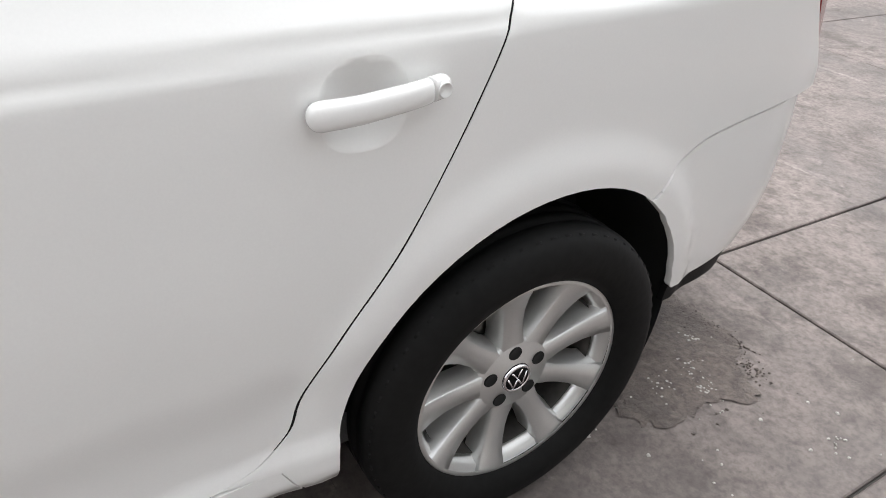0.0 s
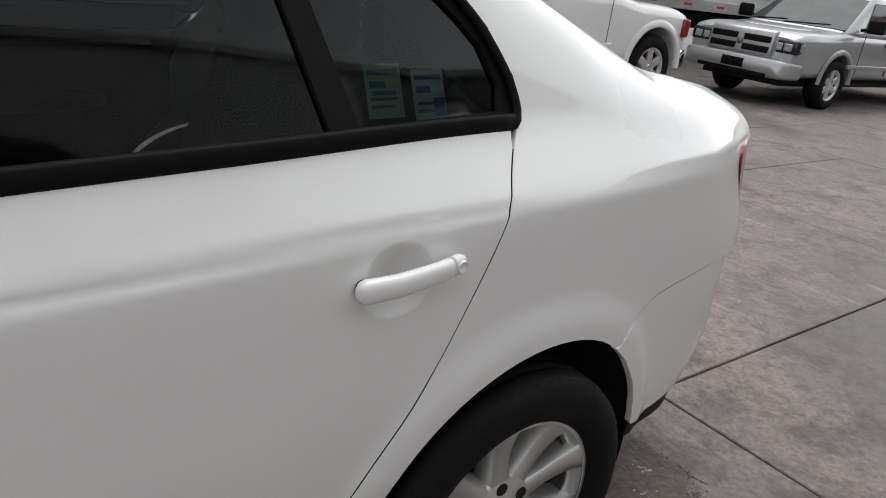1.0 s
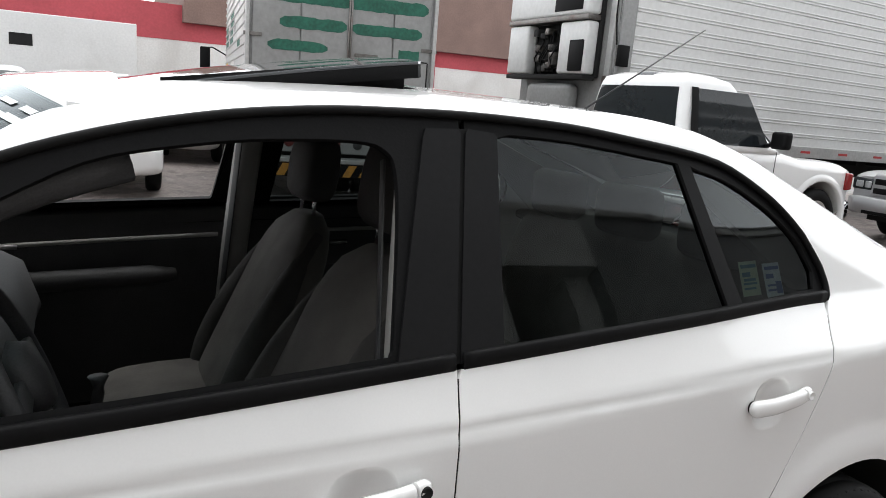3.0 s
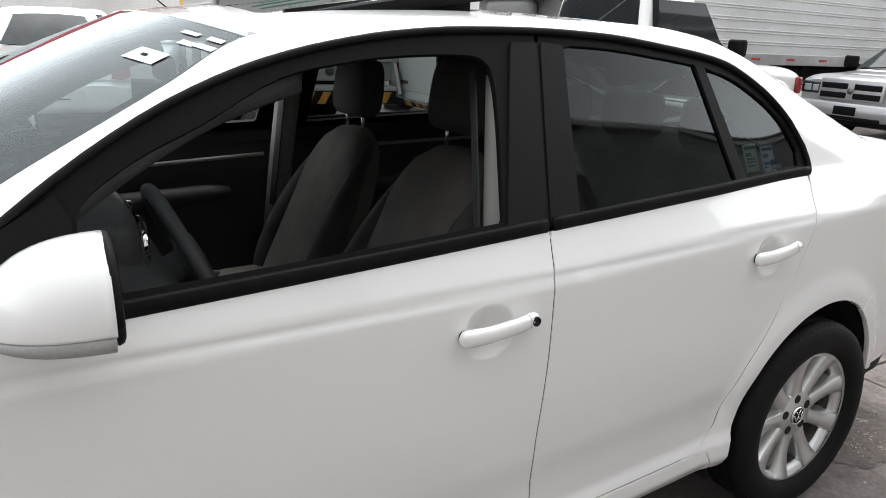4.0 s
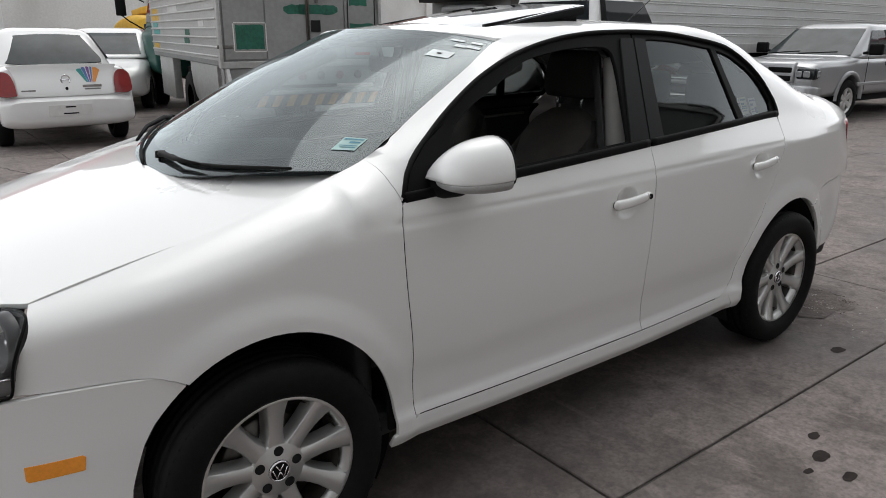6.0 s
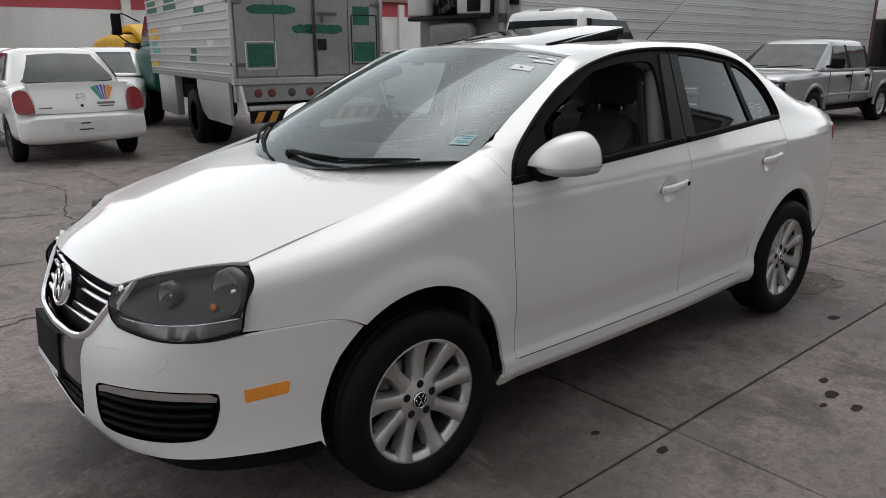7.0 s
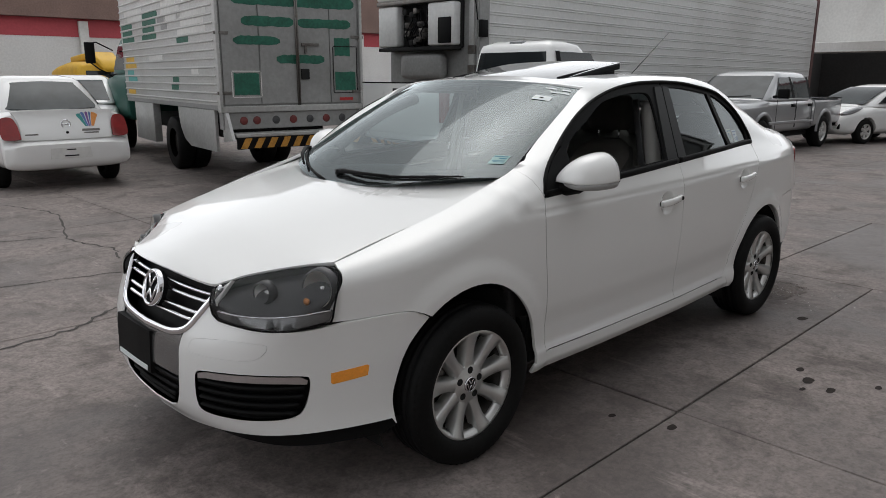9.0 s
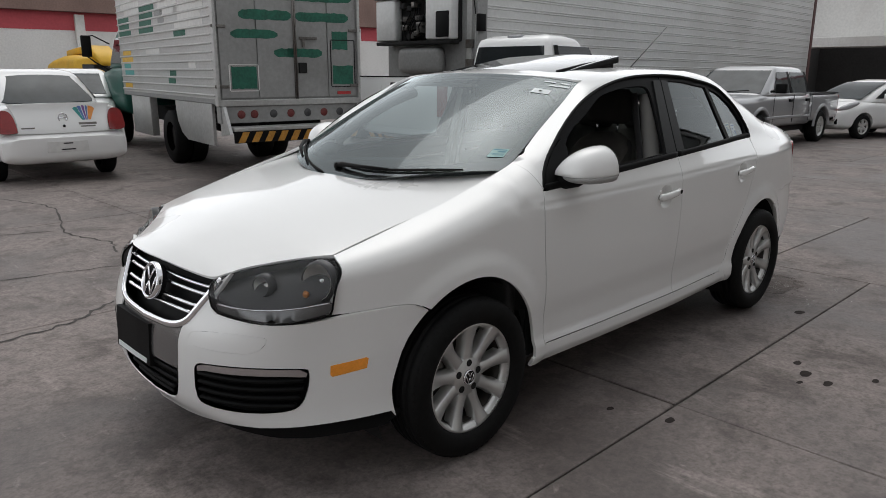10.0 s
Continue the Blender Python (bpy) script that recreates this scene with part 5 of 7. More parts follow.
ROOF_SHEET = material("weathered_roof_sheet", (0.24, 0.24, 0.235), 0.6, 0.3, 0.3, 6, 0.5, bump=0.1, stain=(0.10, 0.09, 0.08))
# near-black: the shade inside openings, put into the colour
SHADE = material("painted_shade", (0.035, 0.033, 0.032), 0.95, 0, 0.2, 10, 1)


def wall_piece(name, lo, hi, mat, label, parent=None):
    ob = part(name, box(lo, hi), mat, parent, label if parent else "", smooth_faces=False)
    if not parent:
        tagged(ob, label, "wall", kind="structure")
    return ob


far = wall_piece("wall_north", (-40, 34, 0), (32, 34.4, 3.2), WALL_WHITE, "white plastered yard wall with a red upper band")
wall_piece("red_band", (-40, 33.97, 3.2), (32, 34.4, 4.75), WALL_RED, "red painted band", far)
for i in range(9):
    wall_piece("wall_pier", (-38 + 8 * i, 33.8, 0), (-37.6 + 8 * i, 33.97, 3.9), WALL_RED if i % 2 else WALL_WHITE, "shallow wall pier", far)
wall_piece("roof_sheet", (5.6, 33.5, 4.0), (30, 46, 7.2), BROWN_ROOF, "brown shed roof behind the wall", far)
# the open-fronted building at the yard's east end
east = thing("building", "white building with a concrete canopy over a dark open ground floor", "building", pose(30, 0, gz(30)))
part("upper_wall", box((0.6, -30, 3.0), (1.0, 16, 5.0)), WALL_WHITE, east, smooth_faces=False)
part("parapet", box((0.5, -30, 5.0), (1.1, 16, 5.35)), WALL_RED, east, "red painted parapet", smooth_faces=False)
part("canopy", box((-0.9, -30, 2.62), (0.7, 10.2, 3.0), 0.02), WALL_WHITE, east, "stained concrete canopy slab", smooth_faces=False)
# shade below the canopy is painted into the back wall, floor and side wall
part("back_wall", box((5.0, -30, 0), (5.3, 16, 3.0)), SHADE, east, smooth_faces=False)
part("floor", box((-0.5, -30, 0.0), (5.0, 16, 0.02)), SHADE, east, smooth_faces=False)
# columns at y > 5 take the painted shade too
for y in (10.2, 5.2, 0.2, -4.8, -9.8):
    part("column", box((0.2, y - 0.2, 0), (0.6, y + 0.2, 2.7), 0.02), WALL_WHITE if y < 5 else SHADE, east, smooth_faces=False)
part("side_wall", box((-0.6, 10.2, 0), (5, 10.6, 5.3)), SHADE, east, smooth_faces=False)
# the building that the camera has its back to, which shows in the glass
south = thing("building", "low grey rendered building with a window and a dark doorway", "building", pose(0, -6.0, 0))
# the stretch from x = 8.2 on is drawn darker than the rest
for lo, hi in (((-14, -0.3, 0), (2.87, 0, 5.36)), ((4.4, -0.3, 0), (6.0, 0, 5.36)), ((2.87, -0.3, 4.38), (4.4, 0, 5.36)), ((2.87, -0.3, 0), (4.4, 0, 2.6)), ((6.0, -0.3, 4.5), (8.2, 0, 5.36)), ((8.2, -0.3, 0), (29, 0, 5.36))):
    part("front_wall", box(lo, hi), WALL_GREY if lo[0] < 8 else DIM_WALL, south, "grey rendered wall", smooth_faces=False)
part("parapet", box((-14, -0.36, 5.36), (29, 0.06, 5.48), 0.01), WALL_GREY, south, "grey coping along the top", smooth_faces=False)
part("roof", box((-14, -9.0, 5.2), (29, -0.3, 5.3)), WALL_GREY, south, smooth_faces=False)
win = part("window_frame", box((2.87, -0.16, 2.6), (4.4, -0.1, 4.38)), BLACK_PLASTIC, south, "dark window frame", smooth_faces=False)
# one pane is dark, the other pale all over
for x, w_, pale in ((2.93, 0.5, False), (3.5, 0.78, True)):
    part("pane", box((x, -0.1, 2.66), (x + w_, -0.085, 4.30)), WALL_WHITE if pale else DARK_PANE, win, "pale opaque pane" if pale else "dark pane", smooth_faces=False)
part("window_mullion", box((4.30, -0.1, 2.6), (4.36, -0.02, 4.38)), WALL_WHITE, win, smooth_faces=False)
# the recess's shade is put into the near-black of its back
part("doorway_back", box((6.0, -2.0, 0), (8.2, -1.9, 4.5)), SHADE, south, "doorway recess with shade in its colour", smooth_faces=False)
part("doorway_jamb", box((7.62, -0.9, 0), (8.2, -0.3, 4.5)), WALL_GREY, south, "pale side of the doorway", smooth_faces=False)
part("doorway_head", box((6.0, -1.9, 4.5), (8.2, -0.3, 4.6)), WALL_GREY, south, smooth_faces=False)
# on its far half, a higher shed's ribbed sheet roof, unseen, added to darken reflections
bm = bmesh.new()
rows = []
for i in range(60):
    x = 14.6 + 0.24 * i
    rows += [(x, 0.0), (x + 0.15, 0.0), (x + 0.17, 0.035), (x + 0.22, 0.035)]
low = [bm.verts.new((x, 0.10, 5.50 + h)) for x, h in rows]
high = [bm.verts.new((x, -6.5, 10.2 + h)) for x, h in rows]
for i in range(len(rows) - 1):
    bm.faces.new((low[i], low[i + 1], high[i + 1], high[i]))
part("sheet_roof", bm, ROOF_SHEET, south, "ribbed metal sheet roof, unseen, added to darken reflections", smooth_faces=False)
gable = prism([(-0.01, 5.49), (-6.5, 10.16), (-6.5, 5.49)], -14.76, -14.62)
gable.transform(pose(0, 0, 0, 0, 0, 90))
part("roof_gable", gable, DIM_WALL, south, smooth_faces=False)
# added door sheets, out of view, in the painted-shade colour
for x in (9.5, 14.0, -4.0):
    part("roller_door", box((x, 0.0, 0), (x + 3.2, 0.03, 3.2), 0.01), SHADE, south, "near-black door sheet, added unseen", smooth_faces=False)
west = wall_piece("wall_west", (-30, -10, 0), (-29.6, 34, 4.0), WALL_WHITE, "white plastered yard wall")


# ---- the other vehicles in the yard ----
SILVER = material("silver_car_paint", (0.40, 0.405, 0.415), 0.35, 0.45, 0.03, 200, 1.5, coat=0.8)
GREEN = material("dark_green_paint", (0.012, 0.075, 0.058), 0.5, 0, 0.15, 60, 2, coat=0.1, spec=0.3)
GREEN_DAUB = material("green_brushed_paint", (0.012, 0.10, 0.065), 0.65, 0, 0.3, 30, 6, bump=0.3)
YELLOW = material("yellow_paint", (0.62, 0.36, 0.02), 0.5, 0, 0.15, 30, 3)
ALUMINIUM = material("weathered_aluminium", (0.46, 0.46, 0.45), 0.42, 0.55, 0.14, 25, 1.3, bump=0.05, rough_vary=0.1, stain=(0.30, 0.29, 0.27), stain_amt=0.4)
ALUMINIUM_DULL = material("dull_grey_door_skin", (0.27, 0.27, 0.265), 0.55, 0.2, 0.14, 20, 1.5, stain=(0.18, 0.175, 0.165))
TRAILER_WHITE = material("white_trailer_skin", (0.62, 0.62, 0.61), 0.5, 0.05, 0.08, 14, 0.6, stain=(0.42, 0.41, 0.39), stain_amt=0.35)
DARK_GLASS = material("dark_vehicle_glass", (0.012, 0.015, 0.017), 0.06, 0, 0.1, 20, 2, spec=0.35)
GREY_GLASS = material("grey_vehicle_glass", (0.032, 0.040, 0.043), 0.08, 0, 0.3, 4, 2, spec=0.16)
RUSTY = material("dark_red_brown_steel", (0.10, 0.045, 0.042), 0.7, 0, 0.25, 20, 3)
RED_MARK = material("red_reflector", (0.42, 0.03, 0.03), 0.35, 0, 0.1)
ORANGE = material("orange_print", (0.80, 0.32, 0.08), 0.5)
PURPLE = material("violet_print", (0.22, 0.10, 0.30), 0.5)
TEAL = material("teal_print", (0.05, 0.30, 0.28), 0.5)


def facing(x, y, heading, z=0.0, k=(1, 1, 1)):
    """A pose whose +x looks along the heading, in degrees from +x."""
    return pose(x, y, z + gz(x), 0, TILT if x > BREAK else 0, 0) @ pose(0, 0, 0, 0, 0, heading) @ Matrix.Diagonal((*k, 1))


def hull(stations, n=36, power=6.0):
    """A body lofted along x from (x, low z, high z, half width)."""
    xs = [s[0] for s in stations]
    f = [spl(xs, [s[i] for s in stations]) for i in (1, 2, 3)]
    rings = []
    for a, b in zip(xs, xs[1:]):
        for t in ((0.0, 0.5) if b - a > 0.15 else (0.0,)):
            x = a + (b - a) * t
            lo, hi, w = (g(x) for g in f)
            rings.append(ring((x, 0, (lo + hi) / 2), (0, 1, 0), (0, 0, 1), w, (hi - lo) / 2, n, power))
    x = xs[-1]
    lo, hi, w = (g(x) for g in f)
    rings.append(ring((x, 0, (lo + hi) / 2), (0, 1, 0), (0, 0, 1), w, (hi - lo) / 2, n, power))
    return loft(rings)


class House:
    """A glasshouse: rows of (z, x at the back, x at the front, half width)."""

    def __init__(self, rows, power=9):
        self.power = power
        z = [r[0] for r in rows]
        self.rows, self.z = rows, z
        self.back, self.front, self.wide = (spl(z, [r[i] for r in rows]) for i in (1, 2, 3))

    def shell(self):
        rings = []
        for t in np.linspace(self.z[0], self.z[-1], 14):
            b, f, w = self.back(t), self.front(t), self.wide(t)
            rings.append(ring(((b + f) / 2, 0, t), (1, 0, 0), (0, 1, 0), (f - b) / 2, w, 56, self.power))
        return loft(rings)

    def side(self, sg):
        return lambda x, z: (x, sg * (self.wide(z) + 0.004), z)

    def end(self, which):
        g, d = (self.back, -0.006) if which == "back" else (self.front, 0.006)
        mid = (self.rows[0][1] + self.rows[0][2]) / 2
        return lambda y, z: (g(z) + d - (0.05 if which == "front" else -0.05) * (abs(y) / self.wide(z)) ** 6, y, z)


def arches(ob, wheels, r, w):
    for x in wheels:
        bm = lathe([(0.0, -w * 1.3), (r, -w * 1.3), (r, w * 1.3), (0.0, w * 1.3)], 36)
        bm.transform(Matrix.Translation((x, 0, r * 0.86)))
        bmesh.ops.remove_doubles(bm, verts=bm.verts, dist=1e-5)
        bmesh.ops.recalc_face_normals(bm, faces=bm.faces)
        cut(ob, bm)
    for f in ob.data.polygons:
        f.use_smooth = True
    ob.data.set_sharp_from_angle(angle=radians(40))


def road_wheel(parent, x, y, r, w, sg, rim_mat, spokes=6, rim_r=0.62):
    """A plain road wheel whose outer face looks along sg * y."""
    m = Matrix.Translation((x, sg * y, r)) @ pose(0, 0, 0, 0, 0, 0 if sg < 0 else 180)
    k = r * rim_r
    bm = lathe([(k, -w * 0.42), (k * 1.08, -w * 0.5), (r * 0.9, -w * 0.5), (r, -w * 0.36), (r, w * 0.36), (r * 0.9, w * 0.5), (k, w * 0.45)], 40)
    bm.transform(m)
    tyre = part("wheel", bm, RUBBER, parent)
    bm = lathe([(k * 1.03, -w * 0.45), (k * 0.95, -w * 0.3), (k * 0.93, w * 0.1), (0.0, w * 0.12)], 36)
    bm.transform(m)
    part("rim", bm, ALLOY_IN, tyre)
    bm = lathe([(0.0, -w * 0.36), (k * 0.28, -w * 0.36), (k * 0.32, -w * 0.2)], 20)
    lathe([(k * 1.04, -w * 0.44), (k * 1.0, -w * 0.45), (k * 0.90, -w * 0.38), (k * 0.88, -w * 0.26)], 36, bm)
    for i in range(spokes):
        box((-k * 0.20, -w * 0.38, k * 0.2), (k * 0.20, -w * 0.22, k * 0.99), 0.01, bm, pose(0, 0, 0, 0, 360 / spokes * i, 0))
    bm.transform(m)
    part("spokes", bm, rim_mat, tyre)


def quad(name, f, loop, mat, parent, label="", lift=0.004, thick=0.0, du=0.12):
    me_mid = Vector((2.2, 0, 0.7))
    return panel(name, loop, f, mat, parent, du=du, dv=du, thick=thick, lift=lift, label=label, middle=me_mid)


def bar_set(f, parent, bars, mat, lift=0.006):
    for u0, u1, v0, v1 in bars:
        quad("print_bar", f, [(u0, v0), (u1, v0), (u1, v1), (u0, v1)], mat, parent, lift=lift)


# small white saloon, seen from behind
saloon = thing("saloon", "small white saloon with red tail lamps and a coloured trunk decal", "car", facing(1.20, 7.60, 88, 0, (1, 0.965, 1.045)))
body = part("body", hull([(0.0, 0.36, 0.58, 0.70), (0.04, 0.30, 0.60, 0.785), (0.10, 0.27, 0.635, 0.80), (0.13, 0.26, 0.80, 0.80), (0.19, 0.25, 0.955, 0.805), (0.3, 0.25, 0.985, 0.81), (0.7, 0.23, 0.985, 0.82), (1.5, 0.22, 0.97, 0.82), (2.9, 0.22, 0.96, 0.815), (3.4, 0.22, 0.92, 0.81), (3.85, 0.24, 0.80, 0.78), (4.1, 0.3, 0.68, 0.68), (4.17, 0.38, 0.58, 0.52)]), PAINT, saloon)
arches(body, (0.86, 3.32), 0.33, 0.9)
gh = House([(0.93, 0.52, 3.5, 0.775), (1.1, 0.74, 3.12, 0.705), (1.25, 0.96, 2.84, 0.635), (1.345, 1.14, 2.6, 0.58), (1.385, 1.30, 2.4, 0.52), (1.41, 1.5, 2.2, 0.40)], 5)
part("cabin", gh.shell(), PAINT, saloon)
quad("rear_window", gh.end("back"), smooth_line([(-0.55, 0.99), (0.0, 0.975), (0.55, 0.99), (0.56, 1.03), (0.49, 1.15), (0.415, 1.285), (0.38, 1.31), (0.0, 1.325), (-0.38, 1.31), (-0.415, 1.285), (-0.49, 1.15), (-0.56, 1.03), (-0.55, 0.99)], 3)[:-1], GREY_GLASS, saloon, "grey rear window", 0.010, 0.012, 0.06)
for sg in (-1, 1):
    quad("side_window", gh.side(sg), [(1.05, 1.02), (1.95, 1.0), (1.95, 1.34), (1.4, 1.34)], DARK_GLASS, saloon, thick=0.006)
    quad("side_window", gh.side(sg), [(2.02, 1.0), (3.0, 1.0), (2.55, 1.33), (2.02, 1.34)], DARK_GLASS, saloon, thick=0.006)
    lamp = lambda y, z: (0.035 + 0.14 * smooth((z - 0.6) / 0.36) + 0.16 * max(0, abs(y) - 0.62) ** 1.3 * 2 - 0.004, y, z)
    quad("tail_lamp", lamp, smooth_line([(sg * 0.575, 0.655), (sg * 0.70, 0.645), (sg * 0.785, 0.67), (sg * 0.797, 0.78), (sg * 0.785, 0.87), (sg * 0.72, 0.915), (sg * 0.63, 0.90), (sg * 0.585, 0.80), (sg * 0.575, 0.655)], 3)[:-1], RED_LENS, saloon, "red tail lamp", 0.01, 0.03)
    road_wheel(saloon, 0.86, 0.72, 0.29, 0.19, sg, ALLOY_IN)
    road_wheel(saloon, 3.32, 0.72, 0.29, 0.19, sg, ALLOY_IN)
    part("door_mirror", cushion((2.86, sg * 0.9 - 0.09, 0.98), (2.98, sg * 0.9 + 0.09, 1.12), 3), PAINT, saloon)
    part("rear_headrest", cushion((1.15, sg * 0.33 - 0.12, 1.0), (1.25, sg * 0.33 + 0.12, 1.16), 3), FABRIC_EDGE, saloon)
rear_f = lambda y, z: (0.075 + 0.10 * smooth((z - 0.62) / 0.34), y, z)
lid = quad("trunk_lid", rear_f, smooth_line([(-0.55, 0.635), (0.0, 0.628), (0.55, 0.635), (0.565, 0.66), (0.565, 0.80), (0.60, 0.92), (0.63, 0.965), (0.58, 0.985), (0.0, 0.995), (-0.58, 0.985), (-0.63, 0.965), (-0.60, 0.92), (-0.565, 0.80), (-0.565, 0.66), (-0.55, 0.635)], 3)[:-1], PAINT, saloon, "white trunk lid", 0.012, 0.03)
bump_f = lambda y, z: (-0.004 + 0.10 * abs(y) ** 3, y, z)
quad("plate_recess", bump_f, [(-0.26, 0.40), (0.26, 0.40), (0.25, 0.53), (-0.25, 0.53)], WALL_WHITE, saloon, "empty plate recess in the bumper", 0.006, 0.012)
bar_set(bump_f, saloon, ((-0.09, 0.09, 0.425, 0.44), (-0.06, 0.06, 0.50, 0.515)), BLACK_PLASTIC, 0.009)
bm = lathe([(0.045, 0.0), (0.052, -0.008), (0.06, -0.008), (0.062, 0.004)], 28)
box((-0.05, -0.006, -0.006), (0.05, 0.0, 0.006), 0, bm)
bm.transform(Matrix.Translation((0.115, -0.0, 0.815)) @ pose(0, 0, 0, 0, 0, -90))
part("badge", bm, CHROME, lid, "round chrome trunk badge")
bm = lathe([(0.0, -0.004), (0.016, -0.004), (0.018, 0.01)], 14)
bm.transform(Matrix.Translation((0.07, 0, 0.715)) @ pose(0, 0, 0, 0, 0, -90))
part("lock", bm, BLACK_PLASTIC, lid)
for k, (m, a, b) in enumerate(((TEAL, -34, -20), (INK_BLUE, -19, -9), (PURPLE, -6, 2), (INK_BLUE, 5, 11), (ORANGE, 13, 34))):
    fan = [(-0.30 - 0.06 * math.sin(radians(g)) * 1.6, 0.765 + 0.01 * math.cos(radians(g))) for g in (a, b)]
    fan += [(-0.29 - r * math.sin(radians(g)) * 1.1, 0.735 + r * math.cos(radians(g)) * 0.95) for g, r in ((b, 0.225), ((a + b) / 2, 0.238), (a, 0.235))]
    quad("decal", rear_f, fan, m, lid, lift=0.016 + 0.001 * k, du=0.06)
bar_set(rear_f, lid, ((-0.42, -0.19, 0.718, 0.745),), STEEL, 0.017)
bar_set(rear_f, lid, ((-0.40, -0.21, 0.69, 0.705), (0.36, 0.52, 0.69, 0.705)), STEEL, 0.017)

# box truck with a ribbed aluminium body and a green cab
truck = thing("box_truck", "box truck with ribbed aluminium body, green daubs and green cab", "truck", facing(2.63, 6.21, 81.7))
# here x runs to the truck's front, and the body lies between y = 0 and y = -2.08
W = 2.08
shell = bmesh.new()
box((0.0, -W, 1.02), (5.1, 0.0, 3.12), 0.015, shell)
part("cargo_body", shell, ALUMINIUM_DULL, truck, smooth_faces=False)
for i in range(19):
    z = 1.09 + 0.11 * i
    bm = bmesh.new()
    prof = [(0.002, z), (0.003, z + 0.03), (0.018, z + 0.038), (0.018, z + 0.05), (0.003, z + 0.06), (0.002, z + 0.109)]
    loft([[Vector((x, y, zz)) for y, zz in prof] for x in (0.06, 2.5, 5.08)], cap=False, bm=bm, closed=False)
    part("side_rib", bm, ALUMINIUM, truck, smooth_faces=False)
for y0, y1, z0, z1, nm in ((-0.03, 0.012, 1.0, 3.14, "corner_post"), (-W - 0.012, -W + 0.03, 1.0, 3.14, "corner_post")):
    part(nm, box((-0.05, y0, z0), (0.06, y1, z1), 0.008), ALUMINIUM, truck, smooth_faces=False)
for z0, z1 in ((1.0, 1.08), (3.08, 3.16)):
    part("door_sill", box((-0.05, -W, z0), (0.02, 0.0, z1), 0.008), ALUMINIUM, truck, smooth_faces=False)
for y0, y1 in ((-0.06, -0.555), (-0.57, -1.085), (-1.10, -1.58), (-1.595, -2.02)):
    part("door_leaf", box((-0.022, y1, 1.1), (0.0, y0, 3.06), 0.006), ALUMINIUM_DULL, truck, "dull grey cargo door leaf", smooth_faces=False)
for z in (1.25, 2.0, 2.75):
    for y0, y1 in ((0.03, -0.16), (-W - 0.03, -W + 0.16)):
        part("hinge", box((-0.04, min(y0, y1), z - 0.02), (-0.02, max(y0, y1), z + 0.02), 0.005), STEEL, truck, smooth_faces=False)
for y in (-1.085, -1.11):
    part("lock_rod", tube([(-0.035, y, 1.05), (-0.035, y, 3.1)], 0.012, 8), STEEL, truck)
part("lock_box", box((-0.05, -1.26, 1.42), (-0.02, -1.14, 1.56), 0.008), DARK, truck, smooth_faces=False)
part("lock_handle", box((-0.05, -1.42, 1.86), (-0.025, -1.16, 1.90), 0.006), STEEL, truck, smooth_faces=False)
part("lock_handle", box((-0.05, -1.24, 1.76), (-0.025, -1.20, 1.90), 0.006), STEEL, truck, smooth_faces=False)
rng = random.Random(4)
DIM_RED = material("dusty_red_lens", (0.13, 0.02, 0.018), 0.5, 0, 0.3, 60, 6)
STRIPE = material("faded_orange_stripe", (0.42, 0.20, 0.03), 0.7, 0, 0.3, 40, 6)


def daub(y0, y1, z0, z1, x=-0.026):
    """A brushed-on patch of green with a ragged edge."""
    n = max(8, int(abs(y1 - y0) / 0.05))
    bow = lambda i: (z1 - z0) * 0.3 * (1 - math.sqrt(max(0.0, 1 - (1 - min(1.0, min(i, n - i) / 2.2)) ** 2)))
    up = [(y0 + (y1 - y0) * i / n, z1 - bow(i) * (z1 - z0 < 0.2) + rng.uniform(-0.007, 0.007)) for i in range(n + 1)]
    lo = [(y0 + (y1 - y0) * i / n, z0 + bow(i) * (z1 - z0 < 0.2) * 0.95 + rng.uniform(-0.007, 0.007)) for i in range(n, -1, -1)]
    bm = bmesh.new()
    a = [bm.verts.new((x, y, z)) for y, z in up + lo]
    b = [bm.verts.new((x + 0.004, y, z)) for y, z in up + lo]
    bm.faces.new(a)
    for i in range(len(a)):
        bm.faces.new((a[i], b[i], b[(i + 1) % len(a)], a[(i + 1) % len(a)]))
    bmesh.ops.recalc_face_normals(bm, faces=bm.faces)
    part("green_daub", bm, GREEN_DAUB, truck, smooth_faces=False)


for d in ((-0.22, -1.98, 2.36, 2.50), (-0.34, -1.06, 2.10, 2.22), (-1.12, -1.92, 2.10, 2.22), (-0.22, -0.86, 1.86, 1.97), (-0.98, -1.07, 1.63, 1.74), (-0.80, -1.5, 1.63, 1.74), (-1.66, -1.90, 1.74, 1.98), (-0.24, -1.0, 2.68, 2.8), (-1.15, -1.95, 2.68, 2.8)):
    daub(*d)
for y0, y1, z0, z1 in ((-0.18, -0.56, 1.20, 1.52), (-1.64, -2.0, 1.24, 1.86)):
    for a, b, c, d in ((y0, y1, z0 - 0.012, z0), (y0, y1, z1, z1 + 0.012), (y0, y0 + 0.012, z0, z1), (y1 - 0.012, y1, z0, z1)):
        part("notice_frame", box((-0.03, min(a, b), c), (-0.022, max(a, b), d)), WALL_WHITE if y0 > -1 else DARK, truck, smooth_faces=False)
daub(-0.20, -0.54, 1.22, 1.50)
daub(-1.66, -1.98, 1.27, 1.52)
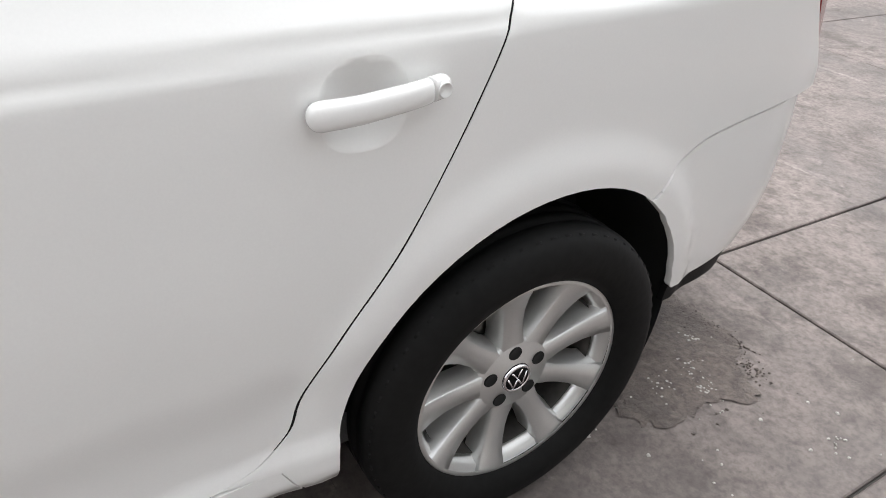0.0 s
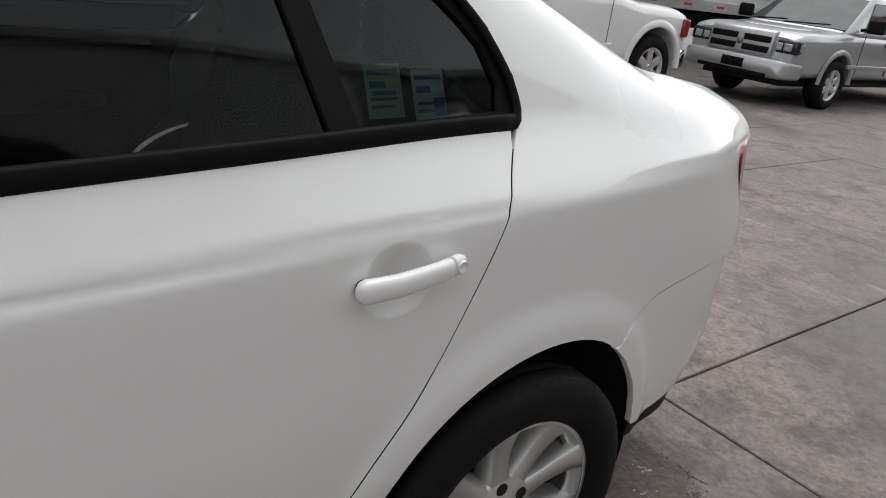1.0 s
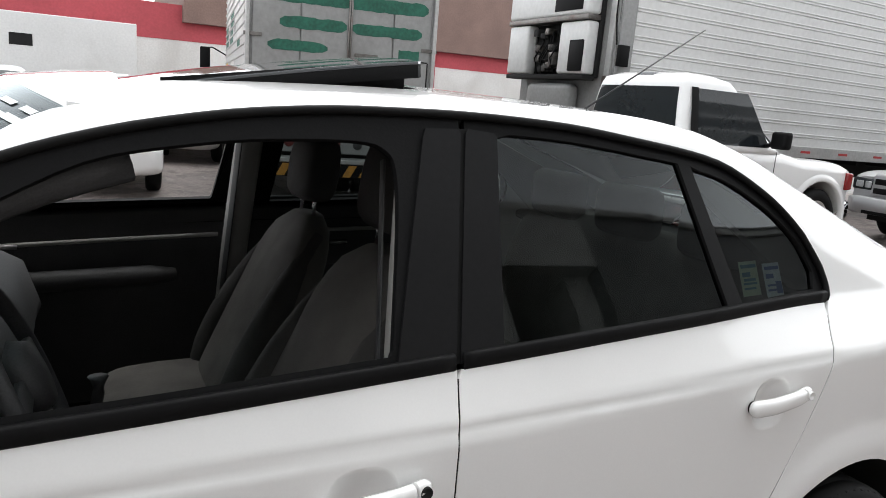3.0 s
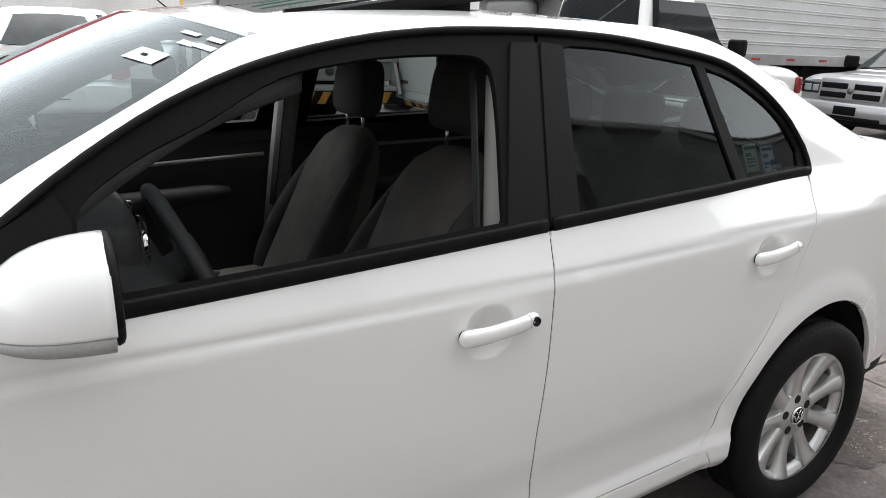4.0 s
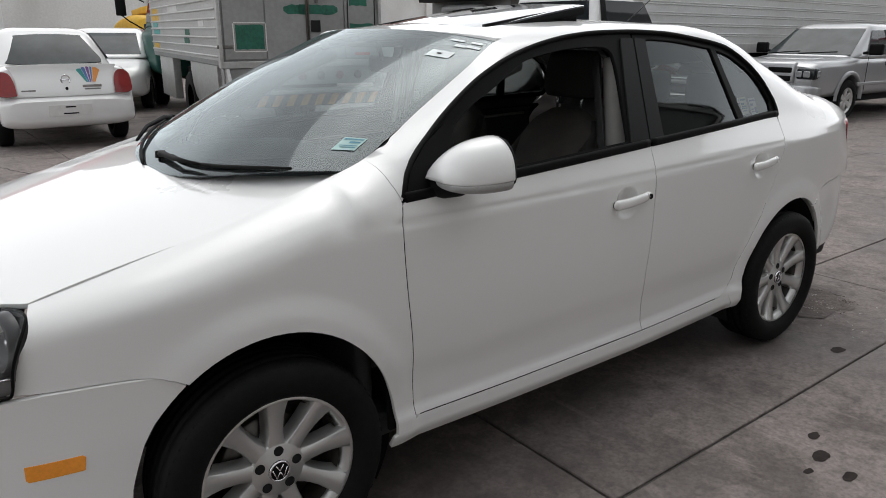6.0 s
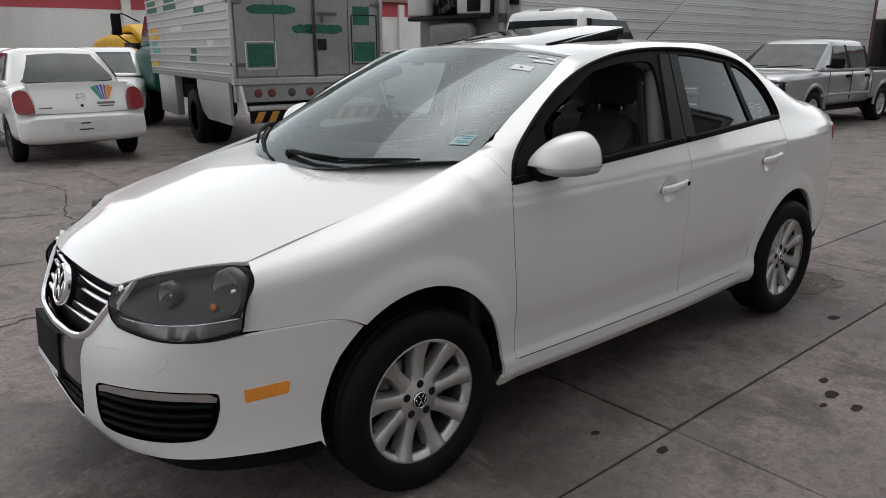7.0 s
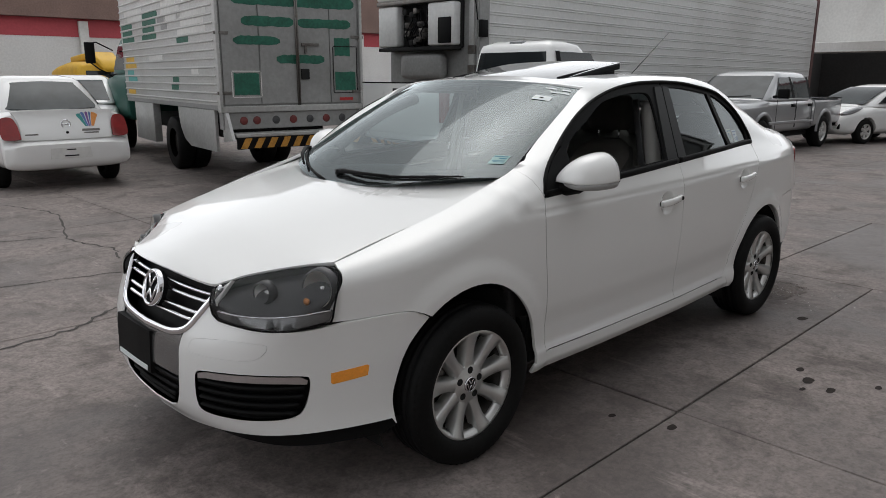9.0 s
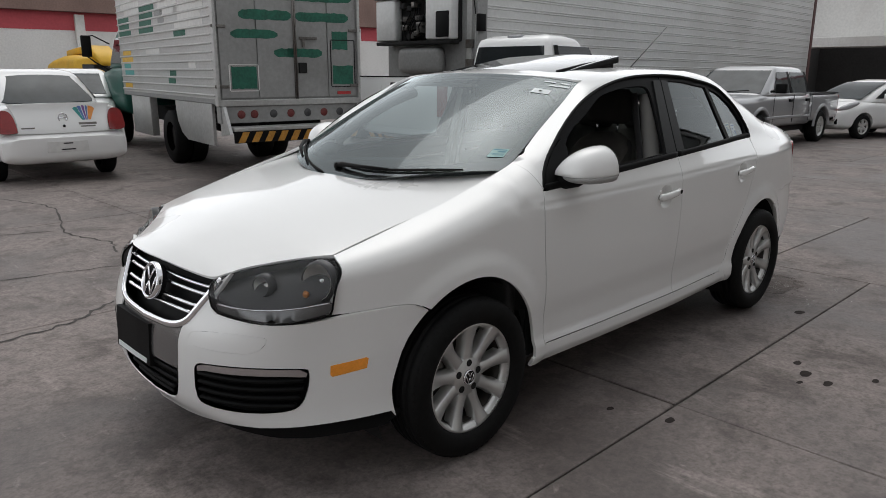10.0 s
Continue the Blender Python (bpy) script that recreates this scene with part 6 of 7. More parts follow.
for x0, x1, r0, r1, m in ((0.4, 1.5, 9, 12, WALL_WHITE), (0.7, 1.2, 13, 15, WALL_WHITE), (1.5, 2.3, 11, 14, WALL_WHITE), (2.2, 2.5, 10, 12, ALUMINIUM_DULL), (1.2, 1.6, 8, 9, GREEN_DAUB), (2.7, 3.6, 9, 13, GREEN_DAUB), (3.6, 4.6, 12, 14, WALL_WHITE), (4.2, 4.9, 9, 12, GREEN_DAUB), (3.4, 4.0, 15, 17, WALL_WHITE), (1.7, 2.1, 2, 4, GREEN_DAUB), (4.3, 4.9, 1, 2, YELLOW), (4.3, 4.9, 3, 5, TEAL), (4.2, 4.9, 5, 7, YELLOW), (0.8, 1.1, 4, 5, WALL_WHITE), (2.6, 3.2, 6, 7, WALL_WHITE)):
    for r_ in range(r0, r1):
        z0 = 1.09 + 0.11 * r_
        w0, w1 = x0 + rng.uniform(-0.12, 0.12), x1 + rng.uniform(-0.12, 0.12)
        part("side_patch", box((w0, 0.001, z0 - 0.045), (w1, 0.0055, z0 + 0.034)), m, truck, smooth_faces=False)
part("red_reflector", box((-0.03, -1.93, 1.13), (-0.022, -1.72, 1.17)), RED_MARK, truck, smooth_faces=False)
# rear frame, lamps and striped bumper
part("rear_beam", box((-0.02, -W + 0.02, 0.78), (0.12, -0.02, 1.0), 0.01), ALUMINIUM_DULL, truck, smooth_faces=False)
for y in (-0.3, -0.48, -0.75, -1.0, -1.25, -1.5, -1.75):
    bm = lathe([(0.0, -0.012), (0.045, -0.01), (0.055, 0.0), (0.055, 0.02)], 20)
    bm.transform(Matrix.Translation((-0.02, y, 0.89)) @ pose(0, 0, 0, 0, 0, -90))
    part("tail_lamp", bm, DIM_RED if y in (-0.3, -0.48, -1.0, -1.5) else LAMP_GREY, truck)
part("step", box((-0.28, -W + 0.1, 0.69), (0.0, -0.1, 0.74), 0.01), ALUMINIUM, truck, smooth_faces=False)
part("bumper_bar", box((-0.28, -W + 0.1, 0.54), (-0.24, -0.1, 0.69), 0.008), BLACK_PLASTIC, truck, "black bumper bar with yellow stripes", smooth_faces=False)
for i in range(10):
    y = -0.14 - 0.18 * i
    bm = bmesh.new()
    v = [(-0.285, y, 0.55), (-0.285, y - 0.09, 0.55), (-0.285, y - 0.16, 0.68), (-0.285, y - 0.07, 0.68)]
    a, b = [bm.verts.new(p) for p in v], [bm.verts.new((p[0] + 0.006, p[1], p[2])) for p in v]
    bm.faces.new(a)
    for j in range(4):
        bm.faces.new((a[j], b[j], b[(j + 1) % 4], a[(j + 1) % 4]))
    part("bumper_stripe", bm, STRIPE, truck, smooth_faces=False)
for y in (-0.06, -W + 0.06):
    part("bumper_cheek", prism([(-0.28, 0.66), (0.06, 0.62), (0.06, 0.98), (-0.08, 1.0)], y - 0.02, y + 0.02), ALUMINIUM, truck, smooth_faces=False)
part("skirt", prism([(0.30, 0.47), (1.45, 0.47), (1.72, 0.56), (1.88, 0.72), (1.95, 0.90), (1.96, 1.04), (0.30, 1.04)], -0.06, -0.02), ALUMINIUM, truck, smooth_faces=False)
part("tool_locker", box((3.42, -0.14, 0.38), (4.65, -0.02, 1.03), 0.01), ALUMINIUM, truck, "aluminium side locker", smooth_faces=False)
part("chassis", box((0.1, -1.5, 0.55), (7.85, -0.58, 0.8)), DARK, truck, smooth_faces=False)
for y in (0.22, 0.48, 1.60, 1.86):
    road_wheel(truck, 2.68, 0, 0.42, 0.24, -1, ALLOY_IN, 5, 0.55)
    w_ = [o for o in truck.children if o.name.startswith("wheel")][-1]
    w_.location = (0, -y, 0)
for y in (0.28, 1.80):
    road_wheel(truck, 6.75, 0, 0.42, 0.24, 1 if y < 1 else -1, ALLOY_IN, 5, 0.55)
    w_ = [o for o in truck.children if o.name.startswith("wheel")][-1]
    w_.location = (0, -y, 0)
CAB = Matrix.Translation((-0.45, -W / 2, 0))
bm = hull([(5.75, 0.62, 1.55, 0.98), (6.1, 0.6, 1.58, 1.0), (6.9, 0.6, 1.55, 1.02), (7.1, 0.6, 1.52, 1.0), (8.2, 0.65, 1.42, 0.95), (8.45, 0.7, 1.3, 0.82)])
bm.transform(CAB)
part("cab", bm, GREEN, truck, "dark green truck cab")
gh = House([(1.5, 5.75, 7.15, 0.95), (1.8, 5.77, 7.0, 0.9), (2.15, 5.8, 6.8, 0.82), (2.25, 5.9, 6.6, 0.7)])
bm = gh.shell()
bm.transform(CAB)
cabtop = part("cab_top", bm, GREEN, truck)
off = lambda f: (lambda x, z: (lambda p: (p[0] - 0.45, p[1] - W / 2, p[2]))(f(x, z)))
panel("cab_window", [(5.95, 1.58), (6.9, 1.58), (6.72, 2.05), (5.98, 2.08)], off(gh.side(1)), DARK_GLASS, truck, thick=0, lift=0.004, middle=Vector((6.0, -1, 1.5)))
part("mirror_arm", tube([(6.4, -0.05, 1.45), (6.35, 0.2, 1.6), (6.35, 0.34, 1.72)], 0.014, 6), BLACK_PLASTIC, truck)
part("mirror_arm", tube([(6.4, -0.1, 1.95), (6.35, 0.2, 2.1), (6.35, 0.34, 2.08)], 0.014, 6), BLACK_PLASTIC, truck)
part("cab_mirror", box((6.32, 0.24, 1.70), (6.38, 0.42, 2.10), 0.02), BLACK_PLASTIC, truck, "tall black cab mirror")


# pickups
def pickup(name, label, at, paint, L, w, bed, cab, hood, wheels, r, z_bed, z_belt, z_roof, doors, rims, glass):
    ob = thing(name, label, "pickup", at)
    b = bmesh.new()
    b0, b1 = bed
    c0, c1 = cab
    low = 0.42
    front = part("cab_body", hull([(c0, low + 0.1, z_belt, w - 0.02), (c0 + 0.05, low, z_belt, w), (c1 - 0.3, low, z_belt, w), (c1 + 0.1, low, z_belt, w), (c1 + 0.5, low, hood, w * 0.985), (L - 0.45, low, hood - 0.02, w * 0.97), (L - 0.17, low + 0.02, hood - 0.07, w * 0.93), (L - 0.11, low + 0.06, hood - 0.12, w * 0.88)], power=7), paint, ob)
    arches(front, wheels[1:], r * 1.22, w)
    side_bed = part("bed", hull([(b0, low + 0.12, z_bed, w * 0.95), (b0 + 0.05, low + 0.1, z_bed, w * 0.985), (b1 - 0.03, low + 0.06, z_bed, w * 0.99), (b1, low + 0.08, z_bed, w * 0.98)], power=9), paint, ob)
    arches(side_bed, wheels[:1], r * 1.22, w)
    cut(side_bed, box((b0 + 0.08, -w + 0.09, low + 0.45), (b1 - 0.06, w - 0.09, z_bed + 0.3)))
    for sg in (-1, 1):
        part("bed_rail", box((b0 + 0.02, sg * (w - 0.07) - 0.05, z_bed - 0.012), (b1 - 0.01, sg * (w - 0.07) + 0.05, z_bed + 0.012), 0.008), BLACK_PLASTIC, ob)
    gate = part("tailgate", box((b0 - 0.02, -w + 0.16, low + 0.28), (b0 + 0.02, w - 0.16, z_bed + 0.005), 0.012), paint, ob, "flat tailgate")
    part("gate_handle", box((b0 - 0.035, -0.12, z_bed - 0.15), (b0 - 0.018, 0.12, z_bed - 0.07), 0.008), BLACK_PLASTIC, gate)
    part("badge_bar", box((b0 - 0.026, w - 0.42, low + 0.36), (b0 - 0.018, w - 0.24, low + 0.40), 0.003), STEEL, gate)
    part("gate_rail", box((b0 - 0.025, -w + 0.16, z_bed - 0.004), (b0 + 0.025, w - 0.16, z_bed + 0.014), 0.006), BLACK_PLASTIC, gate)
    part("rear_bumper", box((b0 - 0.16, -w + 0.06, low + 0.02), (b0, w - 0.06, low + 0.22), 0.03), CHROME, ob)
    gh = House([(z_belt - 0.05, c0 + 0.02, c1 + 0.22, w - 0.05), (z_belt + 0.1, c0 + 0.04, c1 - 0.02, w - 0.09), (z_belt + (z_roof - z_belt) * 0.75, c0 + 0.1, c1 - 0.55, w - 0.19), (z_roof - 0.03, c0 + 0.16, c1 - 0.75, w - 0.27), (z_roof, c0 + 0.3, c1 - 0.95, w - 0.4)])
    part("cab_top", gh.shell(), paint, ob)
    zt = z_belt + (z_roof - z_belt) * 0.78
    mid = Vector(((c0 + c1) / 2, 0, z_belt))
    pan = lambda nm, loop, f, lb="": panel(nm, loop, f, glass, ob, du=0.15, dv=0.15, thick=0.006, lift=0.004, middle=mid, label=lb)
    pan("rear_window", [(-w + 0.2, z_belt + 0.03), (w - 0.2, z_belt + 0.03), (w - 0.3, zt), (-w + 0.3, zt)], gh.end("back"), "dark rear window")
    pan("windscreen", [(-w + 0.14, z_belt + 0.02), (w - 0.14, z_belt + 0.02), (w - 0.27, zt + 0.03), (-w + 0.27, zt + 0.03)], gh.end("front"), "grey windscreen")
    for sg in (-1, 1):
        for k, (d0, d1) in enumerate(doors):
            last = k == len(doors) - 1
            pan("side_window", [(d0 + 0.04, z_belt + 0.02), (d1 - (0.06 if last else 0.04), z_belt + 0.02), (d1 - (0.42 if last else 0.05), zt), (d0 + 0.06, zt)], gh.side(sg))
            strip = [(d0 - 0.05, z_belt + 0.015), (d0 + 0.06, z_belt + 0.015), (d0 + 0.08, zt + 0.01), (d0 - 0.02, zt + 0.01)]
            panel("pillar_trim", strip, gh.side(sg), BLACK_PLASTIC, ob, du=0.15, dv=0.15, thick=0.004, lift=0.007, middle=mid, label="black window pillar trim")
            for xs in (d0, d1):
                part("door_seam", tube([(xs, sg * (w + 0.0005), low + 0.12), (xs, sg * (w + 0.0005), z_belt - 0.02)], 0.004, 6), DARK, ob)
            part("door_handle", box((d0 + 0.06, sg * w - 0.02, z_belt - 0.17), (d0 + 0.24, sg * w + 0.025, z_belt - 0.11), 0.012), BLACK_PLASTIC, ob)
        part("wing_mirror", cushion((c1 - 0.28, sg * (w + 0.14) - 0.11, z_belt + 0.02), (c1 - 0.14, sg * (w + 0.14) + 0.11, z_belt + 0.22), 4), BLACK_PLASTIC, ob, "black wing mirror")
        part("mirror_arm", tube([(c1 - 0.2, sg * (w - 0.06), z_belt + 0.05), (c1 - 0.2, sg * (w + 0.1), z_belt + 0.08)], 0.025, 8), BLACK_PLASTIC, ob)
        lamp = part("lamp", box((L - 0.44, sg * (w * 0.75) - 0.15, hood - 0.34), (L - 0.09, sg * (w * 0.75) + 0.17, hood - 0.15), 0.035), DARK_GLASS, ob, "rectangular headlamp")
        for dy, half in ((-0.075, 0.05), (0.055, 0.06)):
            part("reflector", cushion((L - 0.105, sg * w * 0.72 + sg * dy - half, hood - 0.30), (L - 0.082, sg * w * 0.72 + sg * dy + half, hood - 0.20), 3), LENS_GREY, lamp)
        part("turn_lens", box((L - 0.30, sg * (w * 0.75) + sg * 0.165 - 0.012, hood - 0.30), (L - 0.16, sg * (w * 0.75) + sg * 0.165 + 0.012, hood - 0.19), 0.01), LENS_GREY, lamp)
        bm = lathe([(0.0, -0.004), (0.05, -0.004), (0.06, 0.004), (0.062, 0.03)], 18)
        bm.transform(Matrix.Translation((L - 0.03, sg * w * 0.68, low + 0.12)) @ pose(0, 0, 0, 0, 0, 90))
        part("fog_lamp", bm, DARK_GLASS, ob)
        part("tail_lamp", box((b0 - 0.025, sg * (w - 0.10) - 0.07, z_bed - 0.5), (b0 + 0.06, sg * (w - 0.10) + 0.075, z_bed - 0.05), 0.015), RED_LENS, ob, "red tail lamp")
        for xw in wheels:
            road_wheel(ob, xw, w - 0.14, r, 0.25, sg, rims)
            bm = bmesh.new()
            rows = [[Vector((xw + r * (1.20 + d) * math.cos(a), sg * (w + o), r * 1.05 + r * (1.20 + d) * math.sin(a))) for d, o in ((0.0, -0.05), (0.0, 0.008), (0.05, 0.010), (0.14, 0.004), (0.22, -0.012))] for a in np.linspace(0.0, math.pi, 22)]
            loft(rows, cap=False, bm=bm, closed=False)
            part("arch_flare", bm, paint, ob)
        part("sill_strip", box((c0 + 0.1, sg * w - 0.03, low + 0.20), (c1 + 0.0, sg * w + 0.012, low + 0.26), 0.01), paint, ob)
    part("front_bumper", hull([(L - 0.30, low - 0.02, low + 0.24, w * 0.97), (L - 0.08, low - 0.02, low + 0.25, w * 0.93), (L, low + 0.0, low + 0.23, w * 0.8)], power=8), paint if paint is SILVER else CHROME, ob, "front bumper")
    part("bumper_intake", box((L - 0.05, -0.55, low - 0.01), (L + 0.004, 0.55, low + 0.045), 0.01), BLACK_PLASTIC, ob)
    g0, g1 = low + 0.27, hood - 0.11
    grille = part("grille", prism([(L - 0.2, g0), (L - 0.045, g0 + 0.01), (L - 0.075, g1 + 0.02), (L - 0.13, g1 + 0.06), (L - 0.2, g1 + 0.05)], -0.50, 0.50, bevel=0.025), paint if paint is SILVER else CHROME, ob, "grille with crossed bars")
    bm = lathe([(0.0, -0.012), (0.04, -0.01), (0.05, 0.0), (0.05, 0.03)], 16)
    bm.transform(Matrix.Translation((L - 0.055, 0, (g0 + g1) / 2)) @ pose(0, 0, 0, 0, 0, 90))
    part("badge", bm, STEEL, grille)
    part("wiper", tube([(c1 + 0.24, -0.1, z_belt + 0.03), (c1 + 0.16, w * 0.62, z_belt + 0.07)], 0.012, 6), BLACK_PLASTIC, ob)
    part("wiper", tube([(c1 + 0.24, -w * 0.65, z_belt + 0.03), (c1 + 0.18, -0.1, z_belt + 0.07)], 0.012, 6), BLACK_PLASTIC, ob)
    for y0, y1 in ((-0.46, -0.05), (0.05, 0.46)):
        for z0, z1 in ((g0 + 0.035, (g0 + g1) / 2 - 0.025), ((g0 + g1) / 2 + 0.025, g1 - 0.035)):
            part("grille_mesh", box((L - 0.12, y0, z0), (L - 0.036 - 0.02 * ((z0 + z1) / 2 - g0) / (g1 - g0), y1, z1), 0.012), BLACK_PLASTIC, grille)
    part("plate_holder", box((L - 0.01, -0.17, low + 0.06), (L + 0.012, 0.17, low + 0.19), 0.006), BLACK_PLASTIC, ob)
    part("underbody", box((b0 + 0.2, -w * 0.7, 0.3), (L - 0.3, w * 0.7, 0.62)), DARK, ob)
    part("hood_bulge", hull([(c1 + 0.15, hood - 0.1, hood + 0.005, 0.5), (c1 + 0.6, hood - 0.1, hood + 0.02, 0.52), (L - 0.55, hood - 0.12, hood - 0.025, 0.46)], power=5), paint, ob)
    return ob


LENS_GREY = material("lamp_lens_grey", (0.34, 0.35, 0.36), 0.12, 0.2, 0.15, 30, 6, coat=1.0)
white_pickup = pickup("pickup", "white single-cab pickup with black mirrors and dark rear window", facing(4.69, 5.06, 0.0), PAINT, 5.45, 0.97, (0.0, 2.16), (2.2, 3.80), 1.17, (1.22, 4.66), 0.40, 1.38, 1.24, 2.03, ((2.42, 3.72),), ALLOY, DARK_GLASS)
part("brake_lamp", box((2.40, -0.14, 1.985), (2.52, 0.14, 2.03), 0.01), LENS_GREY, white_pickup)
part("side_lamp", box((5.16, -0.965, 0.80), (5.27, -0.90, 1.02), 0.02), RED_LENS, white_pickup)
silver_pickup = pickup("pickup", "silver crew-cab pickup with crossed grille and black mirrors", facing(17.0, 4.27, 180, 0, (1.02, 1.0, 0.965)), SILVER, 5.5, 0.90, (0.0, 1.62), (1.66, 4.0), 1.10, (0.98, 4.24), 0.365, 1.14, 1.14, 1.72, ((1.85, 2.72), (2.75, 3.72)), ALLOY, GREY_GLASS)

# white hatchback
hatch = thing("hatchback", "small white hatchback with a black fog lamp corner", "car", facing(20.82, 2.69, 160, 0, (0.97, 0.97, 0.97)))
body = part("body", hull([(0.0, 0.4, 0.9, 0.7), (0.08, 0.28, 1.0, 0.8), (0.6, 0.22, 0.98, 0.84), (1.8, 0.2, 0.95, 0.85), (2.9, 0.2, 0.96, 0.85), (3.3, 0.2, 0.90, 0.835), (3.6, 0.21, 0.82, 0.78), (3.8, 0.23, 0.72, 0.70), (3.92, 0.27, 0.62, 0.58), (3.97, 0.34, 0.54, 0.46)], power=4.5), PAINT, hatch)
arches(body, (0.68, 3.15), 0.35, 0.9)
gh = House([(0.88, 0.1, 3.35, 0.80), (1.1, 0.2, 2.86, 0.735), (1.3, 0.4, 2.36, 0.65), (1.41, 0.6, 1.98, 0.57), (1.45, 0.9, 1.7, 0.45)], 5)
part("cabin", gh.shell(), PAINT, hatch)
quad("windscreen", gh.end("front"), [(-0.68, 0.97), (0.68, 0.97), (0.54, 1.38), (-0.54, 1.38)], GREY_GLASS, hatch, "grey windscreen", 0.004, 0.008)
for sg in (-1, 1):
    quad("side_window", gh.side(sg), [(0.5, 1.05), (1.45, 1.0), (1.45, 1.37), (0.75, 1.36)], DARK_GLASS, hatch, thick=0.006)
    quad("side_window", gh.side(sg), [(1.52, 1.0), (2.75, 0.98), (2.1, 1.33), (1.52, 1.37)], DARK_GLASS, hatch, thick=0.006)
    part("headlamp", tube(curve_through([(3.22, sg * 0.70, 0.875), (3.45, sg * 0.715, 0.835), (3.66, sg * 0.665, 0.765), (3.79, sg * 0.56, 0.70)], 4), [0.02, 0.035, 0.05, 0.06, 0.065, 0.07, 0.072, 0.072, 0.07, 0.065, 0.055, 0.045, 0.03], 12), LENS_GREY, hatch, "swept-back headlamp")
    part("fog_corner", prism([(3.70, 0.36), (3.905, 0.36), (3.90, 0.44), (3.84, 0.55), (3.76, 0.54)], sg * 0.56 - 0.10, sg * 0.56 + 0.08, bevel=0.015), BLACK_PLASTIC, hatch)
    part("wing_mirror", cushion((2.45, sg * 0.92 - 0.08, 0.97), (2.57, sg * 0.92 + 0.08, 1.1), 3), PAINT, hatch)
    for xw in (0.68, 3.15):
        road_wheel(hatch, xw, 0.74, 0.30, 0.2, sg, ALLOY)
part("grille", box((3.9, -0.4, 0.32), (3.985, 0.4, 0.46), 0.02), BLACK_PLASTIC, hatch)

# refrigerated trailer
trailer = thing("semi_trailer", "long white ribbed refrigerated semi-trailer with an open cooling unit", "trailer", pose(8.1, 6.8, gz(8.1), 0, TILT, 0))
TL, TW = 16.2, 2.55
part("cargo_body", box((0, 0, 1.22), (TL, TW, 4.05), 0.02), TRAILER_WHITE, trailer, smooth_faces=False)
for i in range(13):
    z = 1.42 + 0.2 * i
    for dz in (0.0, 0.045):
        bm = bmesh.new()
        prof = [(0.0, z + dz - 0.014), (-0.016, z + dz - 0.006), (-0.016, z + dz + 0.006), (0.0, z + dz + 0.014)]
        loft([[Vector((x, y, zz)) for y, zz in prof] for x in (0.25, TL / 2, TL - 0.2)], cap=False, bm=bm, closed=False)
        part("side_rib", bm, TRAILER_WHITE, trailer, smooth_faces=False)
part("bottom_rail", box((0, -0.02, 1.06), (TL, 0.06, 1.26), 0.01), ALUMINIUM, trailer, "grey aluminium bottom rail", smooth_faces=False)
for i in range(14):
    part("red_reflector", box((1.2 + 1.05 * i, -0.026, 1.14), (1.45 + 1.05 * i, -0.02, 1.18)), RED_MARK, trailer, smooth_faces=False)
part("corner_post", box((-0.02, -0.02, 1.1), (0.24, 0.03, 4.05), 0.01), ALUMINIUM_DULL, trailer, smooth_faces=False)
part("rear_post", box((TL - 0.12, -0.025, 1.1), (TL + 0.06, 0.03, 4.1), 0.01), RUSTY, trailer, smooth_faces=False)
part("nose_skin", box((-0.02, 0.05, 1.2), (0.0, TW - 0.05, 4.0), 0.004), ALUMINIUM_DULL, trailer, smooth_faces=False)
unit = part("cooling_unit", box((-0.12, 0.36, 2.02), (-0.02, 2.5, 3.5), 0.03), DARK, trailer, "open-fronted white cooling unit")
part("unit_door", box((-0.34, 0.36, 2.06), (-0.12, 1.05, 2.84), 0.04), TRAILER_WHITE, unit, "white cover with a dark window")
part("unit_window", box((-0.352, 0.40, 2.10), (-0.335, 0.74, 2.56), 0.02), BLACK_PLASTIC, unit)
part("unit_door", box((-0.34, 1.94, 2.06), (-0.12, 2.52, 2.84), 0.04), TRAILER_WHITE, unit)
part("unit_top", box((-0.36, 0.34, 2.93), (-0.12, 2.54, 3.55), 0.05), TRAILER_WHITE, unit)
part("unit_band", box((-0.365, 0.35, 2.85), (-0.12, 2.53, 2.93), 0.01), STEEL, unit)
part("unit_base", box((-0.34, 0.37, 1.98), (-0.1, 2.51, 2.05), 0.01), DARK, unit)
part("side_strut", box((-0.06, 0.10, 1.3), (-0.01, 0.22, 3.9), 0.01), ALUMINIUM, trailer, smooth_faces=False)
part("fuel_tank", cushion((-0.30, 0.75, 1.45), (-0.02, 1.95, 1.92), 4), ALUMINIUM_DULL, trailer, "dull grey tank below the cooling unit")
for z in (1.55, 1.9):
    part("tail_box", box((-0.07, 0.06, z), (-0.015, 0.24, z + 0.16), 0.01), STEEL, trailer, smooth_faces=False)
rng = random.Random(7)
for k in range(16):
    y, z = rng.uniform(1.14, 1.82), rng.uniform(2.10, 2.74)
    part("engine_piece", box((-0.34, y - 0.06, z - 0.05), (-0.16, y + rng.uniform(0.02, 0.1), z + rng.uniform(0.02, 0.08)), 0.012), rng.choice((DARK, STEEL, ALLOY_IN)), unit)
for k in range(5):
    y = rng.uniform(1.15, 1.82)
    part("hose", tube([(-0.3, y, 2.05), (-0.36, y + 0.05, 2.3), (-0.3, y - 0.08, 2.55), (-0.24, y, 2.72)], 0.014, 6), BLACK_PLASTIC, unit)
part("vent_grille", box((-0.375, 0.5, 3.0), (-0.355, 1.2, 3.4), 0.005), BLACK_PLASTIC, unit)
part("junction_box", box((-0.06, -0.1, 2.2), (0.12, -0.02, 2.5), 0.01), BLACK_PLASTIC, trailer)
